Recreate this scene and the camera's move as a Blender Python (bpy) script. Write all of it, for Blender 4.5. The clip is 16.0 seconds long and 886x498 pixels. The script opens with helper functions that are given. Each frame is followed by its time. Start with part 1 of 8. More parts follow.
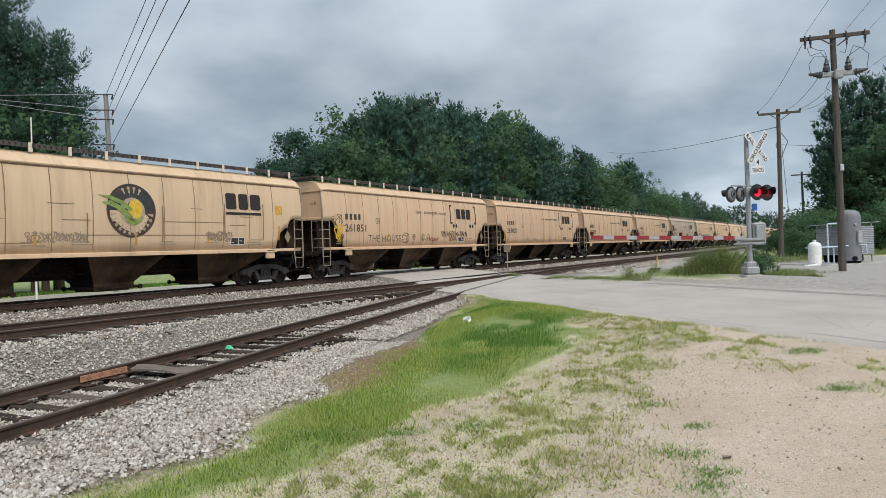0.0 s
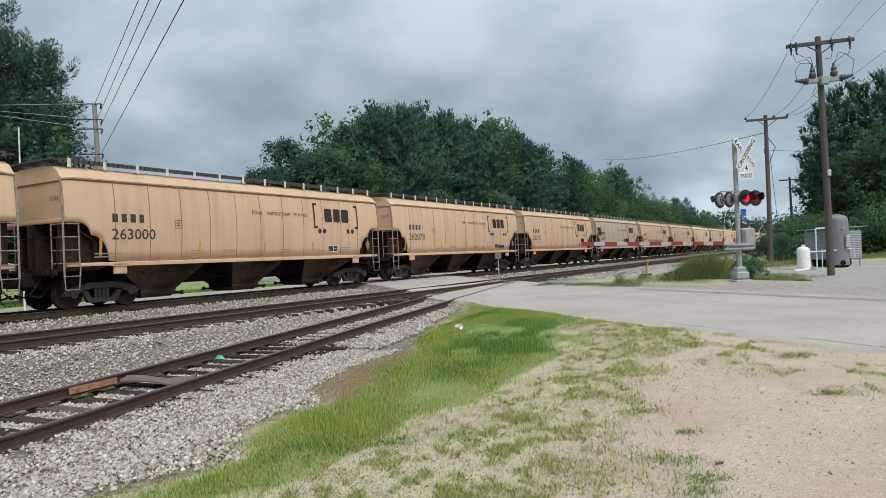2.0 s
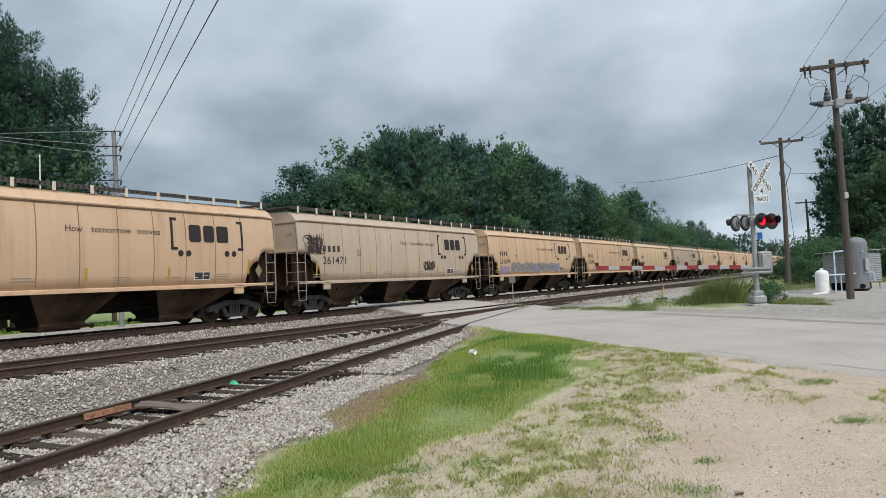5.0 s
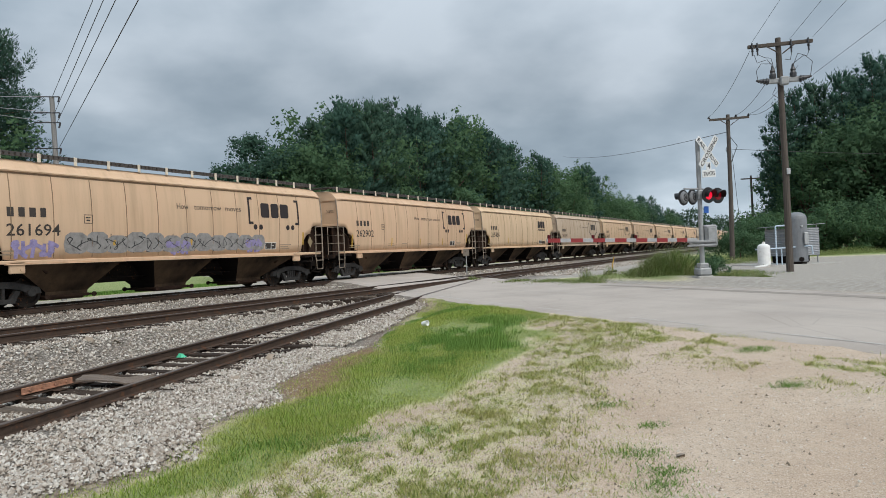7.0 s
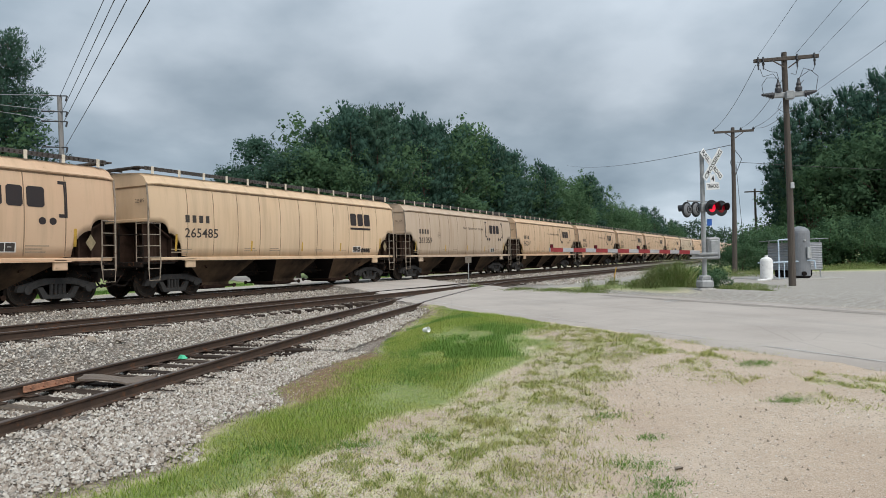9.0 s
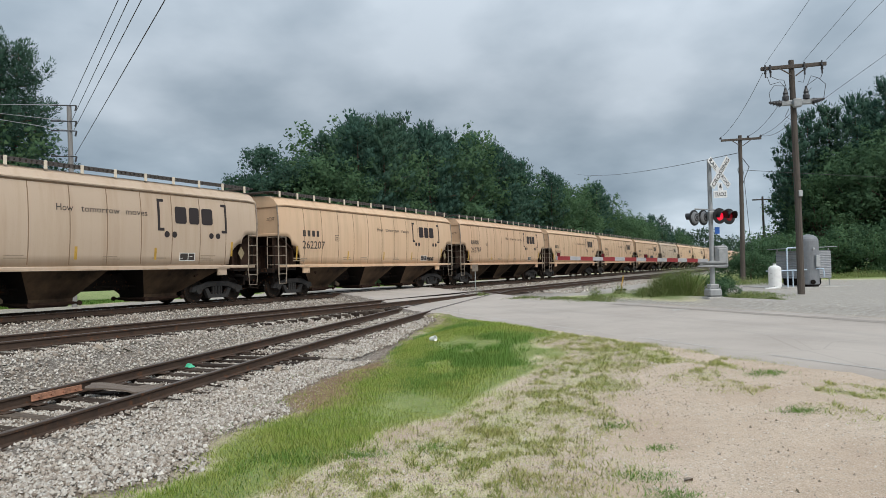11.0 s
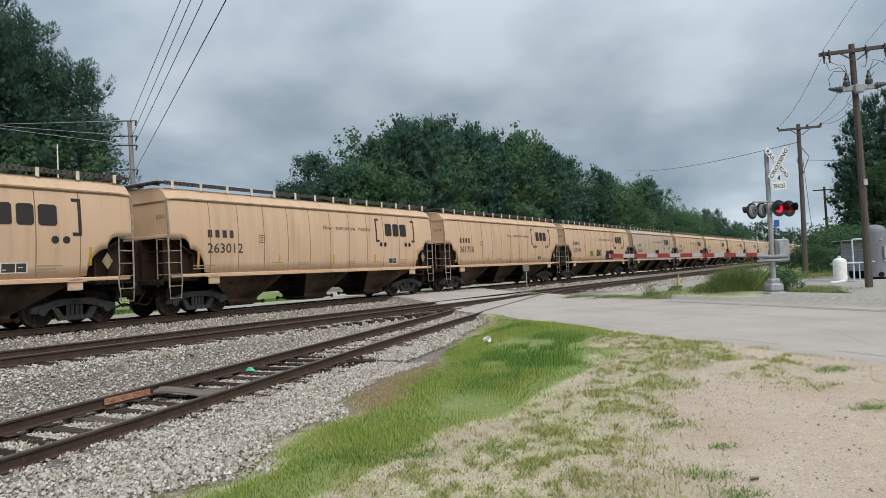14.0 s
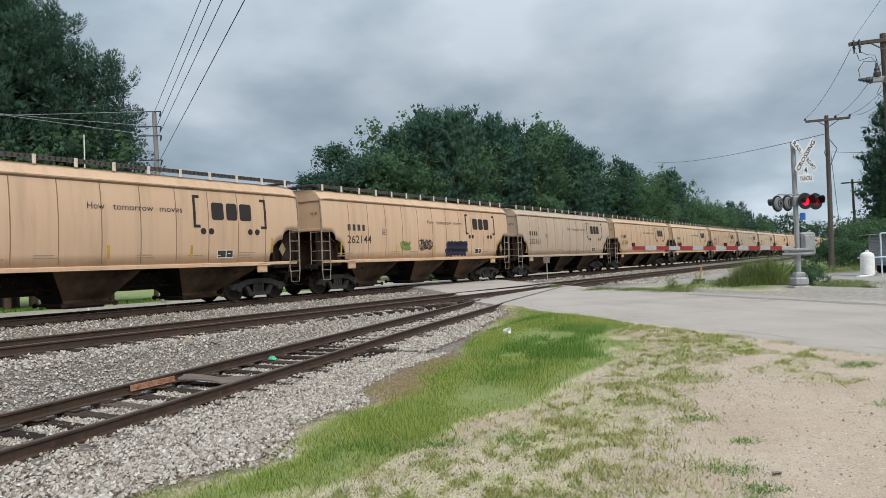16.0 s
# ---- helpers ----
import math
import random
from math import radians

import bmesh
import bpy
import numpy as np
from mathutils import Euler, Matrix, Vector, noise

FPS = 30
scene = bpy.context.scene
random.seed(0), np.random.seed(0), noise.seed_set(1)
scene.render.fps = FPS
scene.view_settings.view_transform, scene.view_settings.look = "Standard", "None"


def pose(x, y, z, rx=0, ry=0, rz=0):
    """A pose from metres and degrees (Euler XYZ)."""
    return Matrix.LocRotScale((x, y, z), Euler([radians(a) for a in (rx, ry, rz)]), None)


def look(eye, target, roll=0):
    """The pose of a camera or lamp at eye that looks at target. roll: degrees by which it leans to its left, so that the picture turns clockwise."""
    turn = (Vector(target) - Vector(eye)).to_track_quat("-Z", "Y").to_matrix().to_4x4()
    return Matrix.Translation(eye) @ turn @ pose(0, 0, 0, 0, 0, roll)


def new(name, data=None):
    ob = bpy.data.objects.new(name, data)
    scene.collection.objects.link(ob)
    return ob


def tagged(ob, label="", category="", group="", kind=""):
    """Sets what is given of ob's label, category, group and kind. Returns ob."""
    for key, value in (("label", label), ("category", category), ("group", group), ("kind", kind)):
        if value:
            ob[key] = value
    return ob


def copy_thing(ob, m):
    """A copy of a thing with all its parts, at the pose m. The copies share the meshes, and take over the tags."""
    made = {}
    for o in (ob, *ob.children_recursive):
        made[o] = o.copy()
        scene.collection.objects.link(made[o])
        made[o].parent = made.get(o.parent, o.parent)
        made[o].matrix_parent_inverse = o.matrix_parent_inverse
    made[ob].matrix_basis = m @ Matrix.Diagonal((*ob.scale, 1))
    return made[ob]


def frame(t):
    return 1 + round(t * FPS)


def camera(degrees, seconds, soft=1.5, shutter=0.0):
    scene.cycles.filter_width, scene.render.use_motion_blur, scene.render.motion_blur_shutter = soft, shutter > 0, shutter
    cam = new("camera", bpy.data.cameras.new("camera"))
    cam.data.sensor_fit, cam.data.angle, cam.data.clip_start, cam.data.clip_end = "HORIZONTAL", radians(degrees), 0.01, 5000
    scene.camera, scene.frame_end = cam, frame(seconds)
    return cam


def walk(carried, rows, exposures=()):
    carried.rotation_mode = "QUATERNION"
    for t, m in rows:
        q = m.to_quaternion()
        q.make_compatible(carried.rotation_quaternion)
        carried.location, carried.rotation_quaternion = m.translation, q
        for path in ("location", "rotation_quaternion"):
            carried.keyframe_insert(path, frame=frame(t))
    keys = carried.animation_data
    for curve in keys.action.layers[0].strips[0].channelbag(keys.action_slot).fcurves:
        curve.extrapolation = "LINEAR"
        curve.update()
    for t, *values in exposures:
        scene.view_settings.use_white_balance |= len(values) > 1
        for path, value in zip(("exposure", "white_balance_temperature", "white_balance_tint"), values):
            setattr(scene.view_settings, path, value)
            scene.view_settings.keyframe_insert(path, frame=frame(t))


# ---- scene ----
cam = camera(66.75, 16.0, soft=0.75)
PATH = [
    (0, -0, -0, 1.15, 90.049, 1.9, 0),
    (0.5, -0.004, -0.018, 1.149, 90.168, 1.954, 0.16),
    (1, -0.006, -0.012, 1.151, 90.265, 2.022, 0.002),
    (1.5, 0.017, 0.007, 1.157, 90.296, 2.45, -0.71),
    (2, 0.001, -0.003, 1.159, 90.637, 2.347, -0.743),
    (2.5, -0.027, -0.023, 1.165, 90.712, 1.461, -0.278),
    (3, -0.01, -0.025, 1.166, 90.926, 1.428, 0.268),
    (3.5, -0.003, -0.015, 1.176, 91.463, 1.789, 0.727),
    (4, -0.003, -0.004, 1.181, 92.039, 2.175, 0.635),
    (6.3, 0.027, 0.01, 1.154, 92.901, 2.841, 0.114),
    (6.5, 0.026, 0.016, 1.144, 91.277, 2.949, -0.575),
    (7, 0.048, 0.065, 1.13, 90.313, 2.379, -3.413),
    (7.5, 0.052, 0.066, 1.131, 90.934, 1.402, -4.593),
    (8, 0.051, 0.072, 1.128, 90.768, 1.004, -5.138),
    (8.5, 0.049, 0.037, 1.132, 90.749, 1.194, -3.99),
    (8.7, 0.038, 0.026, 1.144, 90.794, 1.169, -3.487),
    (11, 0.031, 0.037, 1.155, 91.566, 1.161, -2.67),
    (11.5, 0.022, 0.023, 1.168, 92.57, 1.427, -2.085),
    (12, 0.017, 0.035, 1.177, 94.252, 1.377, -1.003),
    (12.5, 0.023, 0.029, 1.183, 94.79, 2.173, -0.546),
    (13, 0.031, 0.026, 1.17, 94.029, 2.691, -0.342),
    (13.5, 0.02, 0.041, 1.146, 92.606, 2.878, -0.899),
    (14, -0.005, -0.017, 1.153, 91.815, 2.498, 1.608),
    (14.5, -0.016, -0.006, 1.15, 91.186, 2.544, 3.111),
    (15, -0.012, -0.02, 1.155, 91.47, 2.26, 3.388),
    (15.5, -0.014, -0.009, 1.151, 91.14, 2.158, 3.331),
    (16, -0.016, -0.031, 1.153, 91.131, 2.075, 3.315),
]
walk(cam, [(r[0], pose(*r[1:])) for r in PATH], exposures=[(0.0, 0.28), (4.2, 0.27), (6.3, 0.20), (8.7, 0.23), (10.9, 0.24), (12.0, 0.13), (13.0, 0.11), (13.7, 0.18), (14.5, 0.24), (16.0, 0.27)])

# ---- world, sun ----
world = bpy.data.worlds.new("overcast_sky")
scene.world = world
world.use_nodes = True
SUN_EL, SUN_AZ = 48.0, 155.0          # degrees; azimuth clockwise from +y


def build_world():
    nt = world.node_tree
    nt.nodes.clear()
    N, L = nt.nodes.new, nt.links.new
    out, bg = N("ShaderNodeOutputWorld"), N("ShaderNodeBackground")
    sky = N("ShaderNodeTexSky")
    sky.sky_type, sky.sun_disc = "NISHITA", False
    sky.sun_elevation, sky.sun_rotation = radians(SUN_EL), radians(SUN_AZ)
    gain = N("ShaderNodeVectorMath")
    gain.operation = "SCALE"
    gain.inputs["Scale"].default_value = 0.06
    L(sky.outputs[0], gain.inputs[0])
    tc = N("ShaderNodeTexCoord")
    sep = N("ShaderNodeSeparateXYZ")
    L(tc.outputs["Generated"], sep.inputs[0])
    # flat cloud deck: project the direction on a plane overhead
    add = N("ShaderNodeMath")
    add.operation = "ADD"
    add.inputs[1].default_value = 0.36
    absz = N("ShaderNodeMath")
    absz.operation = "ABSOLUTE"
    L(sep.outputs[2], absz.inputs[0])
    L(absz.outputs[0], add.inputs[0])
    inv = N("ShaderNodeMath")
    inv.operation = "DIVIDE"
    inv.inputs[0].default_value = 1.0
    L(add.outputs[0], inv.inputs[1])
    deck = N("ShaderNodeVectorMath")
    deck.operation = "SCALE"
    L(tc.outputs["Generated"], deck.inputs[0])
    L(inv.outputs[0], deck.inputs["Scale"])
    n1, n2 = N("ShaderNodeTexNoise"), N("ShaderNodeTexNoise")
    for n, s, d in ((n1, 0.95, 4.0), (n2, 2.6, 5.0)):
        n.inputs["Scale"].default_value, n.inputs["Detail"].default_value = s, d
        n.inputs["Roughness"].default_value = 0.52
        L(deck.outputs[0], n.inputs["Vector"])
    n1.inputs["Distortion"].default_value = 0.25
    mix = N("ShaderNodeMix")
    mix.data_type = "FLOAT"
    mix.inputs[0].default_value = 0.3
    L(n1.outputs[0], mix.inputs[2])
    L(n2.outputs[0], mix.inputs[3])
    ramp = N("ShaderNodeValToRGB")
    e = ramp.color_ramp.elements
    e[0].position, e[0].color = 0.38, (0.178, 0.23, 0.283, 1)
    e[1].position, e[1].color = 0.63, (0.50, 0.565, 0.63, 1)
    m = e.new(0.5)
    m.color = (0.295, 0.357, 0.417, 1)
    L(mix.outputs[0], ramp.inputs[0])
    # an overcast sky is brighter overhead, with a pale strip low down
    zen = N("ShaderNodeMapRange")
    for k, v in zip(("From Min", "From Max", "To Min", "To Max"), (0.25, 1.0, 1.0, 2.3)):
        zen.inputs[k].default_value = v
    L(absz.outputs[0], zen.inputs["Value"])
    low = N("ShaderNodeMapRange")
    for k, v in zip(("From Min", "From Max", "To Min", "To Max"), (0.0, 0.20, 1.45, 1.0)):
        low.inputs[k].default_value = v
    L(absz.outputs[0], low.inputs["Value"])
    mul = N("ShaderNodeMath")
    mul.operation = "MULTIPLY"
    L(zen.outputs[0], mul.inputs[0])
    L(low.outputs[0], mul.inputs[1])
    wide = N("ShaderNodeMath")
    wide.operation = "POWER"
    wide.inputs[1].default_value = 2.0
    L(sep.outputs[0], wide.inputs[0])
    side = N("ShaderNodeMapRange")
    for k, v in zip(("From Min", "From Max", "To Min", "To Max"), (0.0, 0.3, 0.95, 1.12)):
        side.inputs[k].default_value = v
    L(wide.outputs[0], side.inputs["Value"])
    mul2 = N("ShaderNodeMath")
    mul2.operation = "MULTIPLY"
    L(mul.outputs[0], mul2.inputs[0])
    L(side.outputs[0], mul2.inputs[1])
    lum = N("ShaderNodeVectorMath")
    lum.operation = "SCALE"
    L(ramp.outputs[0], lum.inputs[0])
    L(mul2.outputs[0], lum.inputs["Scale"])
    both = N("ShaderNodeMix")
    both.data_type = "RGBA"
    both.inputs[0].default_value = 0.9
    L(gain.outputs[0], both.inputs[6])
    L(lum.outputs[0], both.inputs[7])
    L(both.outputs[2], bg.inputs[0])
    bg.inputs[1].default_value = 1.0
    L(bg.outputs[0], out.inputs[0])


build_world()
sun = new("sun", bpy.data.lights.new("sun", "SUN"))
sun.data.energy, sun.data.angle, sun.data.color = 2.2, radians(40), (1.0, 0.95, 0.87)
_a, _e = radians(SUN_AZ), radians(SUN_EL)
sun.matrix_world = look((math.sin(_a) * math.cos(_e) * 60, math.cos(_a) * math.cos(_e) * 60, math.sin(_e) * 60), (0, 0, 0))


# ---- materials ----
def material(name, build):
    m = bpy.data.materials.new(name)
    m.use_nodes = True
    nt = m.node_tree
    b = nt.nodes["Principled BSDF"]
    build(nt, b)
    return m


def noise_node(nt, scale, detail=5.0, rough=0.55, stretch=None, coord="Object"):
    tc = nt.nodes.new("ShaderNodeTexCoord")
    n = nt.nodes.new("ShaderNodeTexNoise")
    n.inputs["Scale"].default_value, n.inputs["Detail"].default_value, n.inputs["Roughness"].default_value = scale, detail, rough
    if coord == "World":
        src = nt.nodes.new("ShaderNodeNewGeometry").outputs["Position"]
    else:
        src = tc.outputs[coord]
    if stretch:
        mp = nt.nodes.new("ShaderNodeMapping")
        mp.inputs["Scale"].default_value = stretch
        nt.links.new(src, mp.inputs[0])
        src = mp.outputs[0]
    nt.links.new(src, n.inputs["Vector"])
    return n.outputs["Fac"]


def ramp_node(nt, fac, stops):
    r = nt.nodes.new("ShaderNodeValToRGB")
    e = r.color_ramp.elements
    while len(e) < len(stops):
        e.new(0.5)
    for el, (p, c) in zip(e, stops):
        el.position, el.color = p, (*c, 1)
    nt.links.new(fac, r.inputs[0])
    return r.outputs[0]


def mix_node(nt, fac, a, b, mode="MIX"):
    m = nt.nodes.new("ShaderNodeMix")
    m.data_type, m.blend_type = "RGBA", mode
    for sock, v in ((m.inputs[0], fac), (m.inputs[6], a), (m.inputs[7], b)):
        if isinstance(v, (int, float)):
            sock.default_value = v
        elif isinstance(v, tuple):
            sock.default_value = (*v, 1)
        else:
            nt.links.new(v, sock)
    return m.outputs[2]


def range_node(nt, v, a, b, lo, hi):
    m = nt.nodes.new("ShaderNodeMapRange")
    for k, x in zip(("From Min", "From Max", "To Min", "To Max"), (a, b, lo, hi)):
        m.inputs[k].default_value = x
    nt.links.new(v, m.inputs["Value"])
    return m.outputs[0]


def bump_node(nt, bsdf, height, strength, dist=0.02):
    b = nt.nodes.new("ShaderNodeBump")
    b.inputs["Strength"].default_value, b.inputs["Distance"].default_value = strength, dist
    nt.links.new(height, b.inputs["Height"])
    nt.links.new(b.outputs[0], bsdf.inputs["Normal"])


def plain(name, c, rough=0.6, metal=0.0, var=0.25, scale=6.0, bump=0.1, stretch=None, rust=0.0, spec=0.4):
    """Painted, metal or plastic surface: two scales of stain and a light relief."""
    def build(nt, b):
        f = noise_node(nt, scale, 6, 0.6, stretch)
        g = noise_node(nt, scale * 9, 3, 0.6, stretch)
        dark, light = tuple(x * (1 - var) for x in c), tuple(min(1, x * (1 + var * 0.6)) for x in c)
        col = ramp_node(nt, f, ((0.3, dark), (0.52, c), (0.75, light)))
        col = mix_node(nt, range_node(nt, g, 0.45, 0.75, 0, var), col, tuple(x * 0.55 for x in c))
        if rust:
            h = noise_node(nt, scale * 1.7, 8, 0.68, stretch)
            col = mix_node(nt, range_node(nt, h, 0.62 - rust * 0.2, 0.72 - rust * 0.2, 0, 0.85), col, (0.14, 0.06, 0.028))
        nt.links.new(col, b.inputs["Base Color"])
        b.inputs["Metallic"].default_value = metal
        b.inputs["Specular IOR Level"].default_value = spec
        nt.links.new(range_node(nt, f, 0.3, 0.7, max(0.05, rough - 0.12), min(1, rough + 0.12)), b.inputs["Roughness"])
        if bump:
            bump_node(nt, b, g, bump, 0.01)
    return material(name, build)


def by_piece(name, stops, rough=0.85, per="island", scale=30.0, amount=0.35, bump=0.3, sub=0.0):
    """Colour that differs from piece to piece, with grain on each."""
    def build(nt, b):
        if per == "island":
            rnd = nt.nodes.new("ShaderNodeNewGeometry").outputs["Random Per Island"]
        else:
            rnd = nt.nodes.new("ShaderNodeObjectInfo").outputs["Random"]
        col = ramp_node(nt, rnd, stops)
        g = noise_node(nt, scale, 5, 0.6, coord="World")
        col = mix_node(nt, range_node(nt, g, 0.35, 0.75, 0, amount), col, tuple(x * 0.45 for x in stops[0][1]))
        nt.links.new(col, b.inputs["Base Color"])
        b.inputs["Roughness"].default_value = rough
        b.inputs["Specular IOR Level"].default_value = 0.12
        if sub:
            b.inputs["Subsurface Weight"].default_value = sub
        if bump:
            bump_node(nt, b, g, bump, 0.01)
    return material(name, build)


def let_through(nt, b, col, share):
    """Thin leaves pass part of the light on to their other side."""
    tr = nt.nodes.new("ShaderNodeBsdfTranslucent")
    nt.links.new(col, tr.inputs["Color"])
    mx = nt.nodes.new("ShaderNodeMixShader")
    mx.inputs[0].default_value = share
    nt.links.new(b.outputs[0], mx.inputs[1])
    nt.links.new(tr.outputs[0], mx.inputs[2])
    out = [n for n in nt.nodes if n.type == "OUTPUT_MATERIAL"][0]
    nt.links.new(mx.outputs[0], out.inputs[0])


def turf_mat(name, stops, other, amount):
    """Blades that differ one from another, in patches of two tones."""
    def build(nt, b):
        rnd = nt.nodes.new("ShaderNodeNewGeometry").outputs["Random Per Island"]
        patch = noise_node(nt, 0.9, 4, 0.6, coord="World")
        col = ramp_node(nt, rnd, stops)
        col = mix_node(nt, range_node(nt, patch, 0.42, 0.66, 0, amount), col, other)
        nt.links.new(col, b.inputs["Base Color"])
        b.inputs["Roughness"].default_value = 0.7
        b.inputs["Specular IOR Level"].default_value = 0.12
        let_through(nt, b, col, 0.4)
    return material(name, build)


def foliage(name, stops, other, rough=0.7):
    """Leaves that differ one from another, and a little from tree to tree."""
    def build(nt, b):
        rnd = nt.nodes.new("ShaderNodeNewGeometry").outputs["Random Per Island"]
        tree = nt.nodes.new("ShaderNodeObjectInfo").outputs["Random"]
        fine = noise_node(nt, 0.55, 4, 0.6, coord="World")
        col = ramp_node(nt, rnd, stops)
        col = mix_node(nt, range_node(nt, tree, 0.1, 1.0, 0.0, 0.75), col, other)
        col = mix_node(nt, range_node(nt, fine, 0.42, 0.66, 0, 0.4), col, tuple(x * 0.65 for x in stops[0][1]))
        nt.links.new(col, b.inputs["Base Color"])
        b.inputs["Roughness"].default_value = rough
        b.inputs["Specular IOR Level"].default_value = 0.12
        let_through(nt, b, col, 0.48)
    return material(name, build)


def car_paint(nt, b):
    """Cream car paint: sun-faded patches, rain streaks, road grime, differing from car to car."""
    info = nt.nodes.new("ShaderNodeObjectInfo")
    tint = nt.nodes.new("ShaderNodeSeparateColor")
    nt.links.new(info.outputs["Color"], tint.inputs[0])
    base = ramp_node(nt, tint.outputs[0], ((0.0, (0.41, 0.29, 0.21)), (0.3, (0.53, 0.355, 0.24)), (0.5, (0.61, 0.405, 0.262)), (0.7, (0.65, 0.465, 0.30)), (0.85, (0.50, 0.375, 0.275)), (1.0, (0.475, 0.38, 0.295))))
    patch = noise_node(nt, 0.5, 4, 0.5, coord="World")
    streak = noise_node(nt, 1.0, 6, 0.6, (1.0, 2.6, 0.22))
    fine = noise_node(nt, 22.0, 4, 0.65)
    col = mix_node(nt, range_node(nt, streak, 0.47, 0.74, 0, 0.52), base, (0.36, 0.245, 0.15))
    col = mix_node(nt, range_node(nt, patch, 0.35, 0.65, 0, 0.10), col, (0.74, 0.62, 0.47))
    col = mix_node(nt, range_node(nt, fine, 0.62, 0.78, 0, 0.35), col, (0.30, 0.19, 0.11))
    rustn = noise_node(nt, 2.6, 9, 0.7, (1.0, 1.0, 0.5))
    col = mix_node(nt, range_node(nt, rustn, 0.68, 0.74, 0, 0.7), col, (0.20, 0.09, 0.04))
    nt.links.new(col, b.inputs["Base Color"])
    nt.links.new(range_node(nt, streak, 0.3, 0.7, 0.48, 0.72), b.inputs["Roughness"])
    dent = noise_node(nt, 1.3, 3, 0.5)
    bump_node(nt, b, dent, 0.22, 0.03)


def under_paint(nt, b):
    """Hopper bays: the same cream under brown dust and black grime, darkened for underside shade."""
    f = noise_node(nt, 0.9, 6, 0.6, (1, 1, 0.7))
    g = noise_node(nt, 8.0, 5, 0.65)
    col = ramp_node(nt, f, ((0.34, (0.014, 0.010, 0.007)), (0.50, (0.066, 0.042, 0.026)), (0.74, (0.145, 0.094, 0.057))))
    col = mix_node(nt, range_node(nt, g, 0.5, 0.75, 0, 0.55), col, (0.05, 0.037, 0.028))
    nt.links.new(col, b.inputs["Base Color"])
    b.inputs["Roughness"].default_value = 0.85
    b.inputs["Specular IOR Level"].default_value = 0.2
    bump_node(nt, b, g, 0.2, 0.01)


def ground_mat(nt, b):
    """Ground cover by what lies there: pale grit and dirt, gravel bed, grassy soil, clay."""
    at = nt.nodes.new("ShaderNodeAttribute")
    at.attribute_name = "cover"
    sep = nt.nodes.new("ShaderNodeSeparateColor")
    nt.links.new(at.outputs["Color"], sep.inputs[0])
    big = noise_node(nt, 0.7, 5, 0.6, coord="World")
    mid = noise_node(nt, 7.0, 6, 0.65, coord="World")
    fine = noise_node(nt, 70.0, 4, 0.7, coord="World")
    vor = nt.nodes.new("ShaderNodeTexVoronoi")
    vor.inputs["Scale"].default_value = 26.0
    geo = nt.nodes.new("ShaderNodeNewGeometry")
    nt.links.new(geo.outputs["Position"], vor.inputs["Vector"])
    dirt = ramp_node(nt, big, ((0.3, (0.47, 0.355, 0.265)), (0.5, (0.56, 0.44, 0.335)), (0.72, (0.63, 0.515, 0.405))))
    dirt = mix_node(nt, range_node(nt, mid, 0.4, 0.72, 0, 0.45), dirt, (0.36, 0.275, 0.21))
    dirt = mix_node(nt, range_node(nt, fine, 0.5, 0.72, 0, 0.7), dirt, (0.68, 0.60, 0.51))
    dirt = mix_node(nt, range_node(nt, fine, 0.48, 0.32, 0, 0.6), dirt, (0.27, 0.20, 0.15))
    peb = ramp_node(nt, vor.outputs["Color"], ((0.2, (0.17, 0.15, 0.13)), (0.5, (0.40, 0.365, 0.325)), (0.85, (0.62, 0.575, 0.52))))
    # shade in the gaps between the pebbles is painted as a dark mix
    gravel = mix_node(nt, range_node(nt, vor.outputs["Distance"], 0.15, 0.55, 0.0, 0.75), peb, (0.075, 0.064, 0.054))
    gravel = mix_node(nt, range_node(nt, big, 0.40, 0.7, 0, 0.35), gravel, (0.24, 0.19, 0.15))
    soil = ramp_node(nt, mid, ((0.3, (0.13, 0.20, 0.05)), (0.5, (0.20, 0.29, 0.08)), (0.72, (0.30, 0.33, 0.14))))
    soil = mix_node(nt, range_node(nt, big, 0.45, 0.7, 0, 0.5), soil, (0.13, 0.20, 0.045))
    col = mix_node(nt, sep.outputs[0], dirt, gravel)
    lot = ramp_node(nt, mid, ((0.3, (0.27, 0.25, 0.225)), (0.55, (0.365, 0.343, 0.312)), (0.75, (0.46, 0.435, 0.398))))
    col = mix_node(nt, at.outputs["Alpha"], col, lot)
    soil = mix_node(nt, range_node(nt, fine, 0.46, 0.58, 0, 0.45), soil, (0.42, 0.36, 0.22))
    soil = mix_node(nt, range_node(nt, fine, 0.46, 0.36, 0, 0.6), soil, (0.08, 0.12, 0.03))
    straw = ramp_node(nt, fine, ((0.35, (0.36, 0.33, 0.17)), (0.5, (0.56, 0.51, 0.31)), (0.65, (0.70, 0.65, 0.47))))
    soil = mix_node(nt, range_node(nt, sep.outputs[1], 0.5, 0.82, 0, 1), straw, soil)
    ragged = nt.nodes.new("ShaderNodeMath")
    ragged.operation = "MULTIPLY_ADD"
    ragged.inputs[1].default_value = 1.5
    nt.links.new(mid, ragged.inputs[0])
    nt.links.new(sep.outputs[1], ragged.inputs[2])
    specks = nt.nodes.new("ShaderNodeMath")
    specks.operation = "MULTIPLY_ADD"
    specks.inputs[1].default_value = 0.7
    nt.links.new(fine, specks.inputs[0])
    nt.links.new(ragged.outputs[0], specks.inputs[2])
    col = mix_node(nt, range_node(nt, specks.outputs[0], 1.30, 1.70, 0, 0.95), col, soil)
    clay = ramp_node(nt, mid, ((0.3, (0.16, 0.095, 0.055)), (0.7, (0.30, 0.195, 0.12))))
